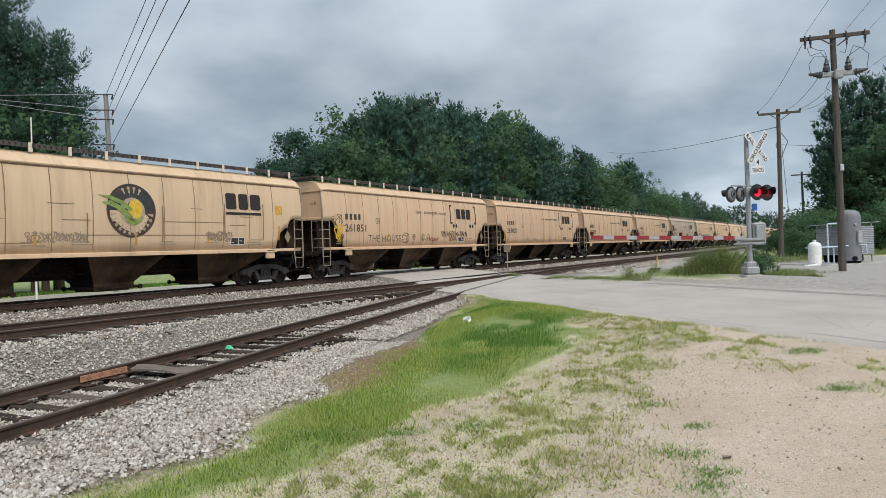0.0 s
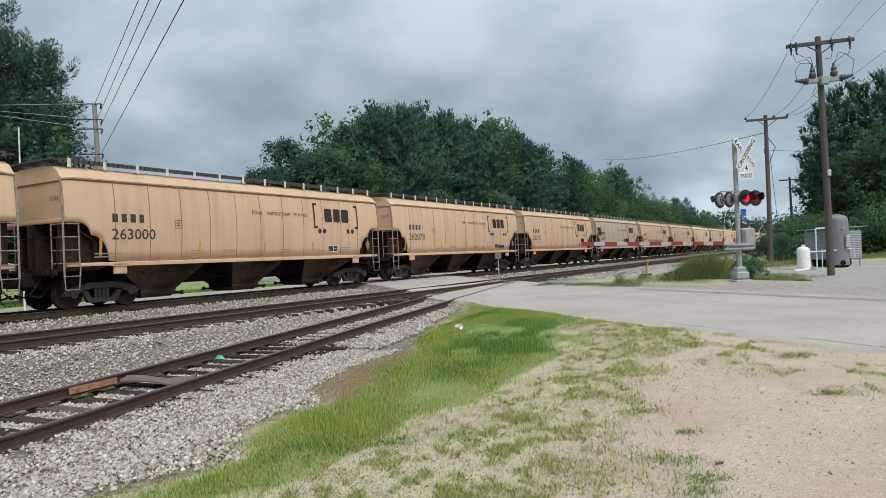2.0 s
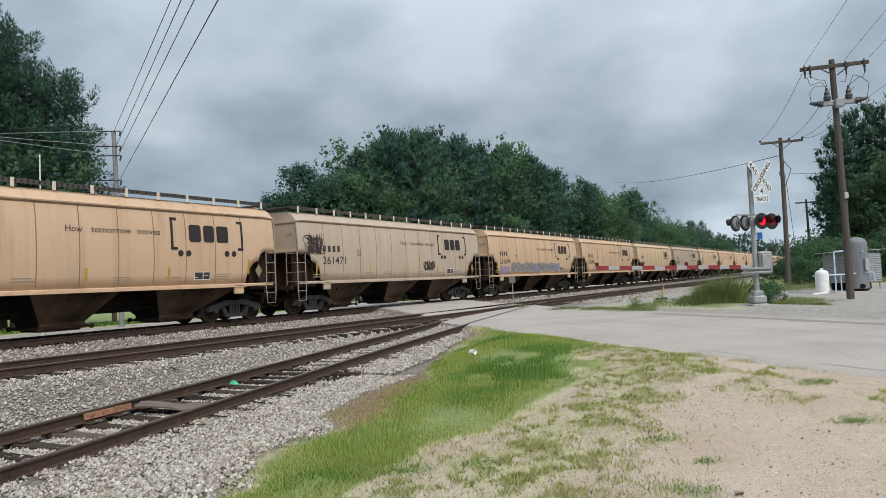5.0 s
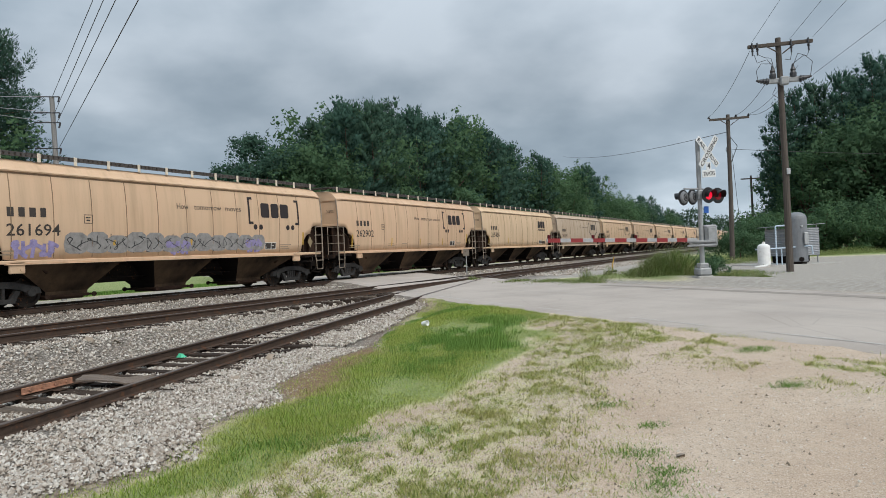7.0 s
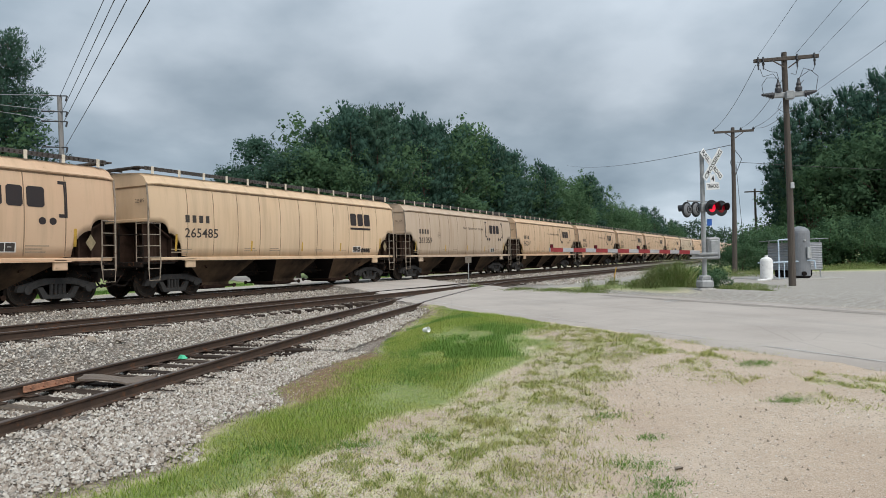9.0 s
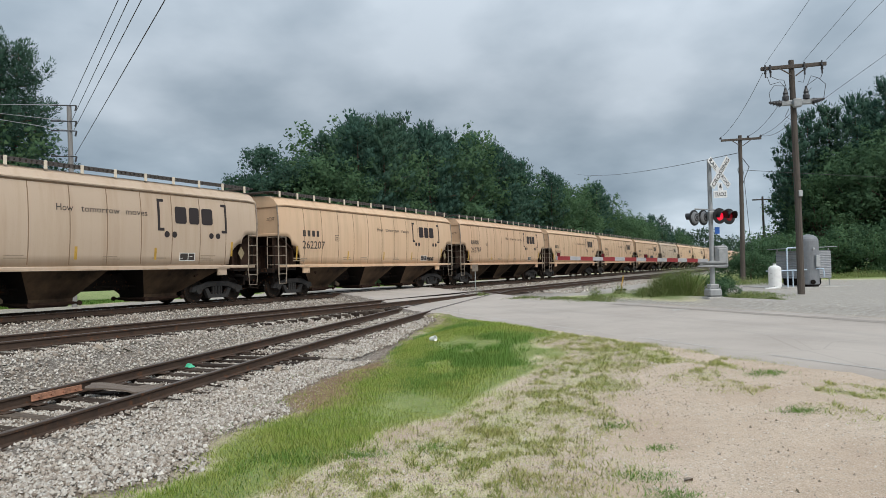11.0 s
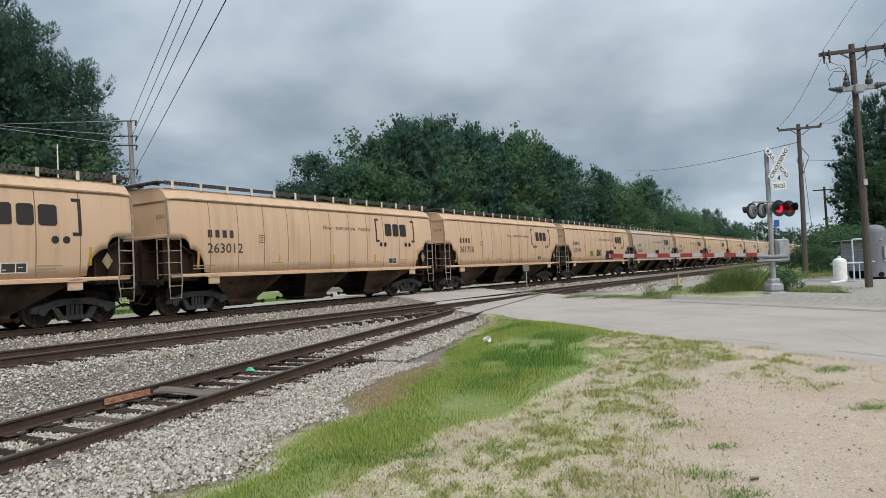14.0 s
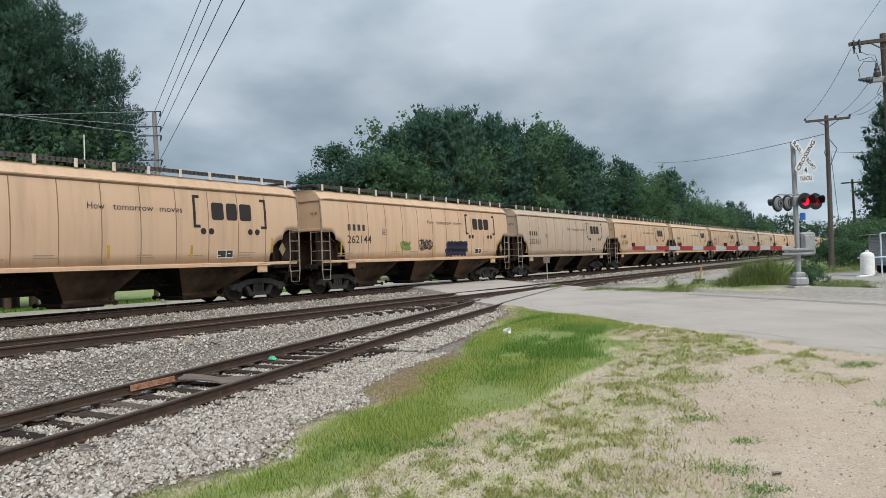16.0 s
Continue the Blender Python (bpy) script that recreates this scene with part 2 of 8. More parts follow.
    col = mix_node(nt, sep.outputs[2], col, clay)
    open_ground = range_node(nt, sep.outputs[1], 0.45, 0.8, 1, 0)
    no_bed = range_node(nt, sep.outputs[0], 0.2, 0.7, 1, 0)
    both = nt.nodes.new("ShaderNodeMath")
    both.operation = "MULTIPLY"
    nt.links.new(open_ground, both.inputs[0])
    nt.links.new(no_bed, both.inputs[1])
    worn = nt.nodes.new("ShaderNodeMath")
    worn.operation = "MULTIPLY"
    nt.links.new(both.outputs[0], worn.inputs[0])
    nt.links.new(range_node(nt, big, 0.42, 0.58, 0.35, 1.0), worn.inputs[1])
    bare = worn.outputs[0]
    relief = fine
    for scale, share in ((34.0, 0.74), (75.0, 0.66)):
        # embedded pebbles, some cells only
        v2 = nt.nodes.new("ShaderNodeTexVoronoi")
        v2.inputs["Scale"].default_value = scale
        nt.links.new(geo.outputs["Position"], v2.inputs["Vector"])
        s2 = nt.nodes.new("ShaderNodeSeparateColor")
        nt.links.new(v2.outputs["Color"], s2.inputs[0])
        some = range_node(nt, s2.outputs[0], share, share + 0.02, 0, 1)
        core = range_node(nt, v2.outputs["Distance"], 0.30, 0.40, 1, 0)
        mask = nt.nodes.new("ShaderNodeMath")
        mask.operation = "MULTIPLY"
        nt.links.new(some, mask.inputs[0])
        loose = nt.nodes.new("ShaderNodeMath")
        loose.operation = "MULTIPLY"
        nt.links.new(core, loose.inputs[0])
        nt.links.new(bare, loose.inputs[1])
        nt.links.new(loose.outputs[0], mask.inputs[1])
        shade = ramp_node(nt, s2.outputs[1], ((0.0, (0.20, 0.165, 0.13)), (0.4, (0.42, 0.35, 0.28)), (0.8, (0.66, 0.60, 0.53)), (1.0, (0.80, 0.77, 0.72))))
        col = mix_node(nt, mask.outputs[0], col, shade)
        up = nt.nodes.new("ShaderNodeMath")
        up.operation = "ADD"
        nt.links.new(relief, up.inputs[0])
        nt.links.new(mask.outputs[0], up.inputs[1])
        relief = up.outputs[0]
    nt.links.new(col, b.inputs["Base Color"])
    b.inputs["Roughness"].default_value = 0.95
    b.inputs["Specular IOR Level"].default_value = 0.2
    h = nt.nodes.new("ShaderNodeMath")
    h.operation = "ADD"
    nt.links.new(mid, h.inputs[0])
    nt.links.new(relief, h.inputs[1])
    bump_node(nt, b, h.outputs[0], 0.6, 0.02)


def asphalt(nt, b):
    big = noise_node(nt, 0.45, 5, 0.6, coord="World")
    pos = nt.nodes.new("ShaderNodeNewGeometry").outputs["Position"]
    ax = []
    for v, k in (((0.935, 0.355, 0), 1.5), ((-0.355, 0.935, 0), 0.05)):
        dot = nt.nodes.new("ShaderNodeVectorMath")
        dot.operation = "DOT_PRODUCT"
        dot.inputs[1].default_value = tuple(q * k for q in v)
        nt.links.new(pos, dot.inputs[0])
        ax.append(dot.outputs["Value"])
    com = nt.nodes.new("ShaderNodeCombineXYZ")
    nt.links.new(ax[0], com.inputs[0])
    nt.links.new(ax[1], com.inputs[1])
    ln = nt.nodes.new("ShaderNodeTexNoise")
    ln.inputs["Scale"].default_value, ln.inputs["Detail"].default_value = 1.0, 4.0
    nt.links.new(com.outputs[0], ln.inputs["Vector"])
    lane = ln.outputs["Fac"]
    fine = noise_node(nt, 95.0, 3, 0.7, coord="World")
    col = ramp_node(nt, big, ((0.3, (0.345, 0.299, 0.262)), (0.5, (0.405, 0.354, 0.313)), (0.7, (0.451, 0.400, 0.354))))
    col = mix_node(nt, range_node(nt, lane, 0.5, 0.75, 0, 0.45), col, (0.27, 0.25, 0.235))
    col = mix_node(nt, range_node(nt, fine, 0.5, 0.78, 0, 0.5), col, (0.54, 0.51, 0.47))
    crack = nt.nodes.new("ShaderNodeTexVoronoi")
    crack.feature = "DISTANCE_TO_EDGE"
    crack.inputs["Scale"].default_value = 0.5
    geo = nt.nodes.new("ShaderNodeNewGeometry")
    nt.links.new(geo.outputs["Position"], crack.inputs["Vector"])
    col = mix_node(nt, range_node(nt, crack.outputs["Distance"], 0.0, 0.008, 0.22, 0.0), col, (0.16, 0.15, 0.14))
    nt.links.new(col, b.inputs["Base Color"])
    b.inputs["Roughness"].default_value = 0.9
    bump_node(nt, b, fine, 0.3, 0.008)


M_CAR = material("cream_car_paint", car_paint)
M_UNDER = material("grimy_shaded_hopper_steel", under_paint)
M_GROUND = material("ground_cover", ground_mat)
M_ROAD = material("worn_asphalt", asphalt)
M_STEEL_DARK = plain("dark_dusty_steel", (0.022, 0.018, 0.016), 0.85, 0.0, 0.45, 5.0, 0.2, rust=0.2, spec=0.1)
M_TRUCK = plain("dusty_cast_steel", (0.046, 0.044, 0.043), 0.8, 0.0, 0.45, 6.0, 0.2, rust=0.1, spec=0.2)
M_RUSTY = plain("dark_rusty_plate", (0.050, 0.030, 0.022), 0.9, 0.0, 0.5, 3.0, 0.2, spec=0.1)
# black for small dark parts; on the bay slopes it paints shade
M_BLACK = plain("black_grime_and_shade", (0.016, 0.013, 0.012), 0.85, 0.0, 0.4, 6.0, 0.15, spec=0.1)
M_SEAM = plain("seam_dirt", (0.25, 0.165, 0.10), 0.8, 0.0, 0.5, 3.0, 0.1)
M_POST = plain("pale_bracket_paint", (0.66, 0.58, 0.47), 0.6, 0.0, 0.25, 5.0, 0.1, rust=0.1)
M_GRATE = plain("walkway_grating", (0.085, 0.075, 0.07), 0.7, 0.2, 0.35, 9.0, 0.4)
M_BRASS = plain("tarnished_placard", (0.30, 0.235, 0.14), 0.6, 0.2, 0.4, 9.0, 0.1)
M_REFLECT = plain("dirty_reflector", (0.50, 0.30, 0.05), 0.6, 0.0, 0.5, 2.0, 0.0)
M_LADDER = plain("dusty_ladder_steel", (0.31, 0.255, 0.20), 0.7, 0.0, 0.4, 6.0, 0.1, rust=0.25)
M_SCRAWL = plain("thin_grey_spray", (0.075, 0.075, 0.055), 0.8, 0.0, 0.4, 8.0, 0.0)
M_TYRE = plain("tyre_darkened_asphalt", (0.30, 0.265, 0.235), 0.9, 0.0, 0.25, 5.0, 0.2)
M_LOGO = plain("black_marking", (0.030, 0.022, 0.022), 0.65, 0.0, 0.3, 8.0, 0.05)
M_EMBLEM = plain("faded_brown_emblem", (0.075, 0.045, 0.034), 0.7, 0.0, 0.4, 6.0, 0.05)
M_SLATE = plain("faded_slate_emblem", (0.042, 0.042, 0.042), 0.7, 0.0, 0.4, 6.0, 0.05)
M_FADED = plain("faded_cream_paint", (0.42, 0.34, 0.25), 0.7, 0.0, 0.3, 9.0, 0.0)
M_AMBER = plain("amber_patch", (0.62, 0.36, 0.07), 0.6, 0.0, 0.3, 8.0, 0.0)
M_NAVY = plain("navy_marking", (0.030, 0.028, 0.055), 0.6, 0.0, 0.25, 8.0, 0.05)
M_INK = plain("dark_stencil", (0.05, 0.04, 0.035), 0.7, 0.0, 0.2, 9.0, 0.0)
M_FAINT = plain("faded_stencil", (0.33, 0.255, 0.18), 0.75, 0.0, 0.3, 12.0, 0.0)
M_YELLOW = plain("reflector_yellow", (0.72, 0.46, 0.05), 0.5, 0.0, 0.3, 8.0, 0.0)
M_WHITE = plain("white_decal", (0.72, 0.70, 0.66), 0.6, 0.0, 0.15, 8.0, 0.0)
M_GRAFF = plain("black_spray", (0.045, 0.035, 0.03), 0.8, 0.0, 0.3, 8.0, 0.0)
M_GRAFF_R = plain("red_spray", (0.28, 0.05, 0.035), 0.8, 0.0, 0.3, 8.0, 0.0)
M_GRAFF_V = plain("violet_spray", (0.30, 0.26, 0.46), 0.8, 0.0, 0.4, 5.0, 0.0)
M_GRAFF_G = plain("grey_spray", (0.30, 0.285, 0.275), 0.8, 0.0, 0.4, 5.0, 0.0)
M_CORN = plain("emblem_green", (0.22, 0.30, 0.08), 0.7, 0.0, 0.4, 8.0, 0.0)
M_WHEEL = plain("rolling_steel", (0.032, 0.026, 0.022), 0.75, 0.1, 0.4, 7.0, 0.1, rust=0.3, spec=0.15)
M_TREAD = plain("polished_tread", (0.40, 0.38, 0.36), 0.3, 0.9, 0.15, 8.0, 0.0)
M_RAIL = plain("rusty_rail", (0.072, 0.046, 0.033), 0.8, 0.15, 0.4, 4.0, 0.25, rust=0.3)
M_RAILTOP = plain("worn_rail_head", (0.115, 0.09, 0.078), 0.45, 0.4, 0.3, 3.0, 0.05)
M_RAILSHINE = plain("bright_rail_head", (0.52, 0.50, 0.48), 0.25, 0.95, 0.15, 3.0, 0.03)
M_ORANGE = plain("fresh_rust_joint", (0.40, 0.20, 0.125), 0.9, 0.0, 0.55, 14.0, 0.3)
M_TIE = by_piece("weathered_tie", ((0.0, (0.034, 0.025, 0.021)), (0.4, (0.058, 0.043, 0.034)), (0.75, (0.088, 0.068, 0.055)), (1.0, (0.16, 0.13, 0.105))), 0.92, "object", 18.0, 0.6, 0.8)
M_STONE = by_piece("ballast_stone", ((0.0, (0.17, 0.135, 0.11)), (0.15, (0.34, 0.285, 0.235)), (0.55, (0.475, 0.43, 0.375)), (0.9, (0.60, 0.56, 0.505)), (1.0, (0.76, 0.72, 0.66))), 0.9, "island", 40.0, 0.3, 0.4)
M_PEBBLE = by_piece("pebble", ((0.0, (0.17, 0.135, 0.10)), (0.3, (0.34, 0.28, 0.22)), (0.75, (0.53, 0.46, 0.385)), (1.0, (0.68, 0.63, 0.56))), 0.9, "island", 60.0, 0.25, 0.2)
M_GRASS = turf_mat("grass_blade", ((0.0, (0.19, 0.30, 0.05)), (0.4, (0.29, 0.42, 0.075)), (0.8, (0.40, 0.49, 0.11)), (1.0, (0.58, 0.56, 0.23))), (0.48, 0.50, 0.15), 0.75)
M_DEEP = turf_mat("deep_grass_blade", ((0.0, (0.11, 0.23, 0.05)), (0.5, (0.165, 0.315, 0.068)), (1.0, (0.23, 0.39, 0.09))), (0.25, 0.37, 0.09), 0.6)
M_THIN = turf_mat("worn_grass_blade", ((0.0, (0.22, 0.30, 0.075)), (0.45, (0.34, 0.40, 0.11)), (0.8, (0.47, 0.47, 0.17)), (1.0, (0.62, 0.54, 0.29))), (0.52, 0.47, 0.20), 0.6)
M_WEED = turf_mat("dry_weed", ((0.0, (0.11, 0.18, 0.05)), (0.4, (0.18, 0.26, 0.075)), (0.8, (0.27, 0.32, 0.115)), (1.0, (0.46, 0.42, 0.24))), (0.24, 0.26, 0.115), 0.6)
M_NEEDLE = foliage("pine_needles", ((0.0, (0.056, 0.122, 0.094)), (0.5, (0.062, 0.132, 0.100)), (0.9, (0.070, 0.142, 0.104)), (1.0, (0.080, 0.154, 0.106))), (0.078, 0.142, 0.090))
M_LEAF = foliage("broad_leaves", ((0.0, (0.088, 0.170, 0.086)), (0.45, (0.100, 0.186, 0.090)), (0.85, (0.116, 0.202, 0.094)), (1.0, (0.14, 0.225, 0.100))), (0.086, 0.160, 0.088))
M_BARK = plain("bark", (0.105, 0.075, 0.055), 0.95, 0.0, 0.5, 4.0, 0.9, (1, 1, 0.25))
M_POLE = plain("grey_pole_wood", (0.098, 0.082, 0.070), 0.9, 0.0, 0.4, 3.0, 0.8, (6, 6, 0.3))
M_POLE_PALE = plain("pale_pole", (0.24, 0.235, 0.23), 0.8, 0.0, 0.3, 3.0, 0.4, (6, 6, 0.3))
M_WIRE_PALE = plain("bright_wire", (0.34, 0.35, 0.36), 0.5, 0.3, 0.1, 3.0, 0.0)
M_WIRE = plain("line_wire", (0.06, 0.06, 0.062), 0.6, 0.3, 0.1, 3.0, 0.0)
M_CERAMIC = plain("brown_grey_insulator", (0.055, 0.055, 0.06), 0.35, 0.0, 0.2, 9.0, 0.0)
M_GALV = plain("galvanised_steel", (0.46, 0.47, 0.475), 0.5, 0.55, 0.25, 6.0, 0.15)
M_ALU = plain("dull_aluminium_paint", (0.33, 0.34, 0.345), 0.55, 0.3, 0.25, 5.0, 0.1)
M_SIGNW = plain("sign_white", (0.66, 0.67, 0.67), 0.45, 0.0, 0.12, 4.0, 0.0)
M_SIGNB = plain("sign_black", (0.02, 0.02, 0.02), 0.5, 0.0, 0.15, 8.0, 0.0)
M_HOOD = plain("black_hood", (0.016, 0.016, 0.017), 0.5, 0.0, 0.2, 8.0, 0.05)
M_LENS_BACK = plain("silver_lamp_back", (0.22, 0.225, 0.235), 0.5, 0.1, 0.15, 8.0, 0.0)
M_BLUE = plain("blue_notice", (0.025, 0.12, 0.46), 0.5, 0.0, 0.15, 8.0, 0.0)
M_RED = plain("gate_red", (0.24, 0.026, 0.028), 0.5, 0.0, 0.2, 6.0, 0.0)
M_GATEW = plain("gate_white", (0.35, 0.35, 0.36), 0.5, 0.0, 0.15, 6.0, 0.0)
M_CONC = plain("concrete", (0.40, 0.385, 0.36), 0.9, 0.0, 0.3, 5.0, 0.5)
M_TANKG = plain("grey_tank_paint", (0.20, 0.21, 0.225), 0.55, 0.1, 0.2, 3.0, 0.1)
M_SIDING = plain("grey_corrugated", (0.36, 0.375, 0.395), 0.55, 0.2, 0.2, 3.0, 0.1)
M_TANKW = plain("white_tank_paint", (0.78, 0.78, 0.77), 0.45, 0.0, 0.12, 4.0, 0.05, rust=0.05)
M_PIPE = plain("pale_blue_pipe", (0.50, 0.60, 0.70), 0.5, 0.0, 0.15, 5.0, 0.0)
M_PAINT = plain("worn_road_paint", (0.47, 0.44, 0.41), 0.85, 0.0, 0.3, 9.0, 0.1)
M_GREEN = plain("green_plastic", (0.08, 0.52, 0.30), 0.4, 0.0, 0.2, 20.0, 0.2)
M_CUP = plain("white_cup", (0.82, 0.83, 0.82), 0.5, 0.0, 0.08, 20.0, 0.1)
M_PLATE = plain("weathered_plate", (0.24, 0.205, 0.17), 0.7, 0.1, 0.35, 6.0, 0.1, rust=0.1)
M_BOARD = plain("weathered_board", (0.17, 0.135, 0.11), 0.95, 0.0, 0.35, 4.0, 0.6, (0.4, 6, 6))
M_FARWOOD = foliage("far_woods", ((0.0, (0.040, 0.080, 0.056)), (0.5, (0.060, 0.108, 0.066)), (1.0, (0.084, 0.132, 0.074))), (0.06, 0.10, 0.066), 0.8)


def lamp_glow(nt, b):
    b.inputs["Base Color"].default_value = (0.16, 0.008, 0.012, 1)
    b.inputs["Emission Color"].default_value = (1.0, 0.012, 0.05, 1)
    b.inputs["Emission Strength"].default_value = 0.75
    b.inputs["Roughness"].default_value = 0.2


def lamp_dim(nt, b):
    lamp_glow(nt, b)
    b.inputs["Emission Strength"].default_value = 0.05


M_LIT = material("lit_red_lens", lamp_glow)
M_DIM = material("fading_red_lens", lamp_dim)
M_REDGLASS = plain("dark_red_lens", (0.10, 0.008, 0.012), 0.15, 0.0, 0.2, 9.0, 0.0)


# ---- shape helpers ----
def sheet(name, verts, faces, mat, smooth=False):
    me = bpy.data.meshes.new(name)
    me.from_pydata([tuple(v) for v in verts], [], [tuple(f) for f in faces])
    me.materials.append(mat)
    if smooth:
        me.polygons.foreach_set("use_smooth", [True] * len(me.polygons))
    me.update()
    return me


def tri_sheet(name, V, F, mat):
    """A mesh from arrays of corners and triangles."""
    V, F = np.asarray(V, np.float32), np.asarray(F, np.int32)
    me = bpy.data.meshes.new(name)
    me.vertices.add(len(V))
    me.vertices.foreach_set("co", V.ravel())
    me.loops.add(F.size)
    me.loops.foreach_set("vertex_index", F.ravel())
    me.polygons.add(len(F))
    me.polygons.foreach_set("loop_start", np.arange(0, F.size, 3, dtype=np.int32))
    me.update(calc_edges=True)
    me.materials.append(mat)
    return me


def leaf_sheet(name, V, N, mat):
    """Loose three-cornered leaves, each shaded with the outward direction of its clump."""
    V, N = np.asarray(V, float).reshape(-1, 3, 3), np.asarray(N, float)
    N = np.repeat(N.reshape(-1, 1, 3), 3, 1) if N.size == len(V) * 3 else N.reshape(-1, 3, 3)
    g = np.cross(V[:, 1] - V[:, 0], V[:, 2] - V[:, 0])
    flip = (g * N.sum(1)).sum(1) < 0
    V[flip], N[flip] = V[flip][:, ::-1], N[flip][:, ::-1]
    me = tri_sheet(name, V.reshape(-1, 3), np.arange(len(V) * 3).reshape(-1, 3), mat)
    me.polygons.foreach_set("use_smooth", [True] * len(me.polygons))
    N = N.reshape(-1, 3)
    N = N / (np.linalg.norm(N, axis=1, keepdims=True) + 1e-9)
    me.normals_split_custom_set_from_vertices(N.tolist())
    return me


class Shape:
    """Collects boxes, tubes and plates into one mesh."""

    def __init__(self):
        self.v, self.f = [], []

    def add(self, verts, faces):
        n = len(self.v)
        self.v += [tuple(p) for p in verts]
        self.f += [tuple(i + n for i in q) for q in faces]
        return self

    def box(self, c, s, bevel=0.0, turn=None):
        """A box with chamfered upright and level edges."""
        b = min(bevel, min(s) * 0.45)
        hx, hy, hz = s[0] / 2, s[1] / 2, s[2] / 2
        if b <= 0:
            P = [(x * hx, y * hy, z * hz) for z in (-1, 1) for x, y in ((-1, -1), (1, -1), (1, 1), (-1, 1))]
            Q = [(3, 2, 1, 0), (4, 5, 6, 7)] + [(i, (i + 1) % 4, 4 + (i + 1) % 4, 4 + i) for i in range(4)]
        else:
            def ring(z, k):
                x, y = hx - k, hy - k
                return [(-x + b, -y, z), (x - b, -y, z), (x, -y + b, z), (x, y - b, z), (x - b, y, z), (-x + b, y, z), (-x, y - b, z), (-x, -y + b, z)]
            P = ring(-hz, b * 0.7) + ring(-hz + b, 0) + ring(hz - b, 0) + ring(hz, b * 0.7)
            Q = [tuple(range(7, -1, -1)), tuple(range(24, 32))]
            for r in range(3):
                Q += [(8 * r + i, 8 * r + (i + 1) % 8, 8 * r + 8 + (i + 1) % 8, 8 * r + 8 + i) for i in range(8)]
        m = Matrix.Translation(c) @ (turn or Matrix())
        return self.add([m @ Vector(p) for p in P], Q)

    def rod(self, a, b, r, n=8, r2=None, caps=True):
        a, b = Vector(a), Vector(b)
        q = (b - a).to_track_quat("Z", "Y")
        r2 = r if r2 is None else r2
        P = []
        for c, k in ((a, r), (b, r2)):
            P += [c + q @ Vector((math.cos(2 * math.pi * i / n) * k, math.sin(2 * math.pi * i / n) * k, 0)) for i in range(n)]
        Q = [(i, (i + 1) % n, n + (i + 1) % n, n + i) for i in range(n)]
        if caps:
            Q += [tuple(range(n - 1, -1, -1)), tuple(range(n, 2 * n))]
        return self.add(P, Q)

    def tube(self, pts, r, n=6):
        """One bent pipe through the points."""
        pts = [Vector(p) for p in pts]
        P, Q = [], []
        for k, p in enumerate(pts):
            d = (pts[min(k + 1, len(pts) - 1)] - pts[max(k - 1, 0)]).normalized()
            s = d.cross(Vector((0.31, 0.87, 0.38))).normalized()
            t = d.cross(s)
            P += [p + (s * math.cos(2 * math.pi * i / n) + t * math.sin(2 * math.pi * i / n)) * r for i in range(n)]
        for k in range(len(pts) - 1):
            Q += [(k * n + i, k * n + (i + 1) % n, (k + 1) * n + (i + 1) % n, (k + 1) * n + i) for i in range(n)]
        Q += [tuple(range(n - 1, -1, -1)), tuple(range((len(pts) - 1) * n, len(pts) * n))]
        return self.add(P, Q)

    def lathe(self, c, prof, n=20, axis="Z"):
        """Turns a profile of (radius, height) round an axis through c."""
        P, Q = [], []
        for r, h in prof:
            for i in range(n):
                a = 2 * math.pi * i / n
                p = (r * math.cos(a), r * math.sin(a), h)
                p = p if axis == "Z" else (p[2], p[0], p[1]) if axis == "X" else (p[1], p[2], p[0])
                P.append(Vector(c) + Vector(p))
        for k in range(len(prof) - 1):
            Q += [(k * n + i, k * n + (i + 1) % n, (k + 1) * n + (i + 1) % n, (k + 1) * n + i) for i in range(n)]
        Q += [tuple(range(n - 1, -1, -1)), tuple(range((len(prof) - 1) * n, len(prof) * n))]
        return self.add(P, Q)

    def plate(self, outline, place, thick):
        """A flat outline of (a, b) laid by place(a, b, depth) with a thickness."""
        n = len(outline)
        P = [place(a, b, 0.0) for a, b in outline] + [place(a, b, thick) for a, b in outline]
        Q = [tuple(range(n - 1, -1, -1)), tuple(range(n, 2 * n))] + [(i, (i + 1) % n, n + (i + 1) % n, n + i) for i in range(n)]
        return self.add(P, Q)

    def mesh(self, name, mat, smooth=False):
        return sheet(name, self.v, self.f, mat, smooth)


def part(name, data, parent, label="", at=None):
    ob = new(name, data)
    ob.parent = parent
    if at is not None:
        ob.matrix_basis = at
    return tagged(ob, label) if label else ob


def empty(name, m=None):
    ob = new(name)
    ob.empty_display_size = 0.3
    if m is not None:
        ob.matrix_basis = m
    return ob


_words = {}


def words(text, height, bold=0.0):
    """Corners and faces of a line of writing with capitals of that height, from x = 0 along x, in the xy plane."""
    if (text, height) not in _words:
        cu = bpy.data.curves.new("writing", "FONT")
        cu.body, cu.resolution_u = text, 2
        cu.size = height / 0.70
        cu.offset = height * bold
        ob = new("writing", cu)
        me = bpy.data.meshes.new_from_object(ob)
        V = [tuple(v.co) for v in me.vertices]
        F = [tuple(p.vertices) for p in me.polygons]
        bpy.data.objects.remove(ob)
        bpy.data.meshes.remove(me)
        _words[text, height] = V, F
    return _words[text, height]


# ---- the lie of the land ----
# u: metres from the main track's centre line towards the camera; s: metres along it, away from the camera
AX, TH = -24.67, math.atan(0.601)
SN, CS = math.sin(TH), math.cos(TH)
RX, RY = 0.935, 0.355                       # across the road; the road runs along (-RY, RX)
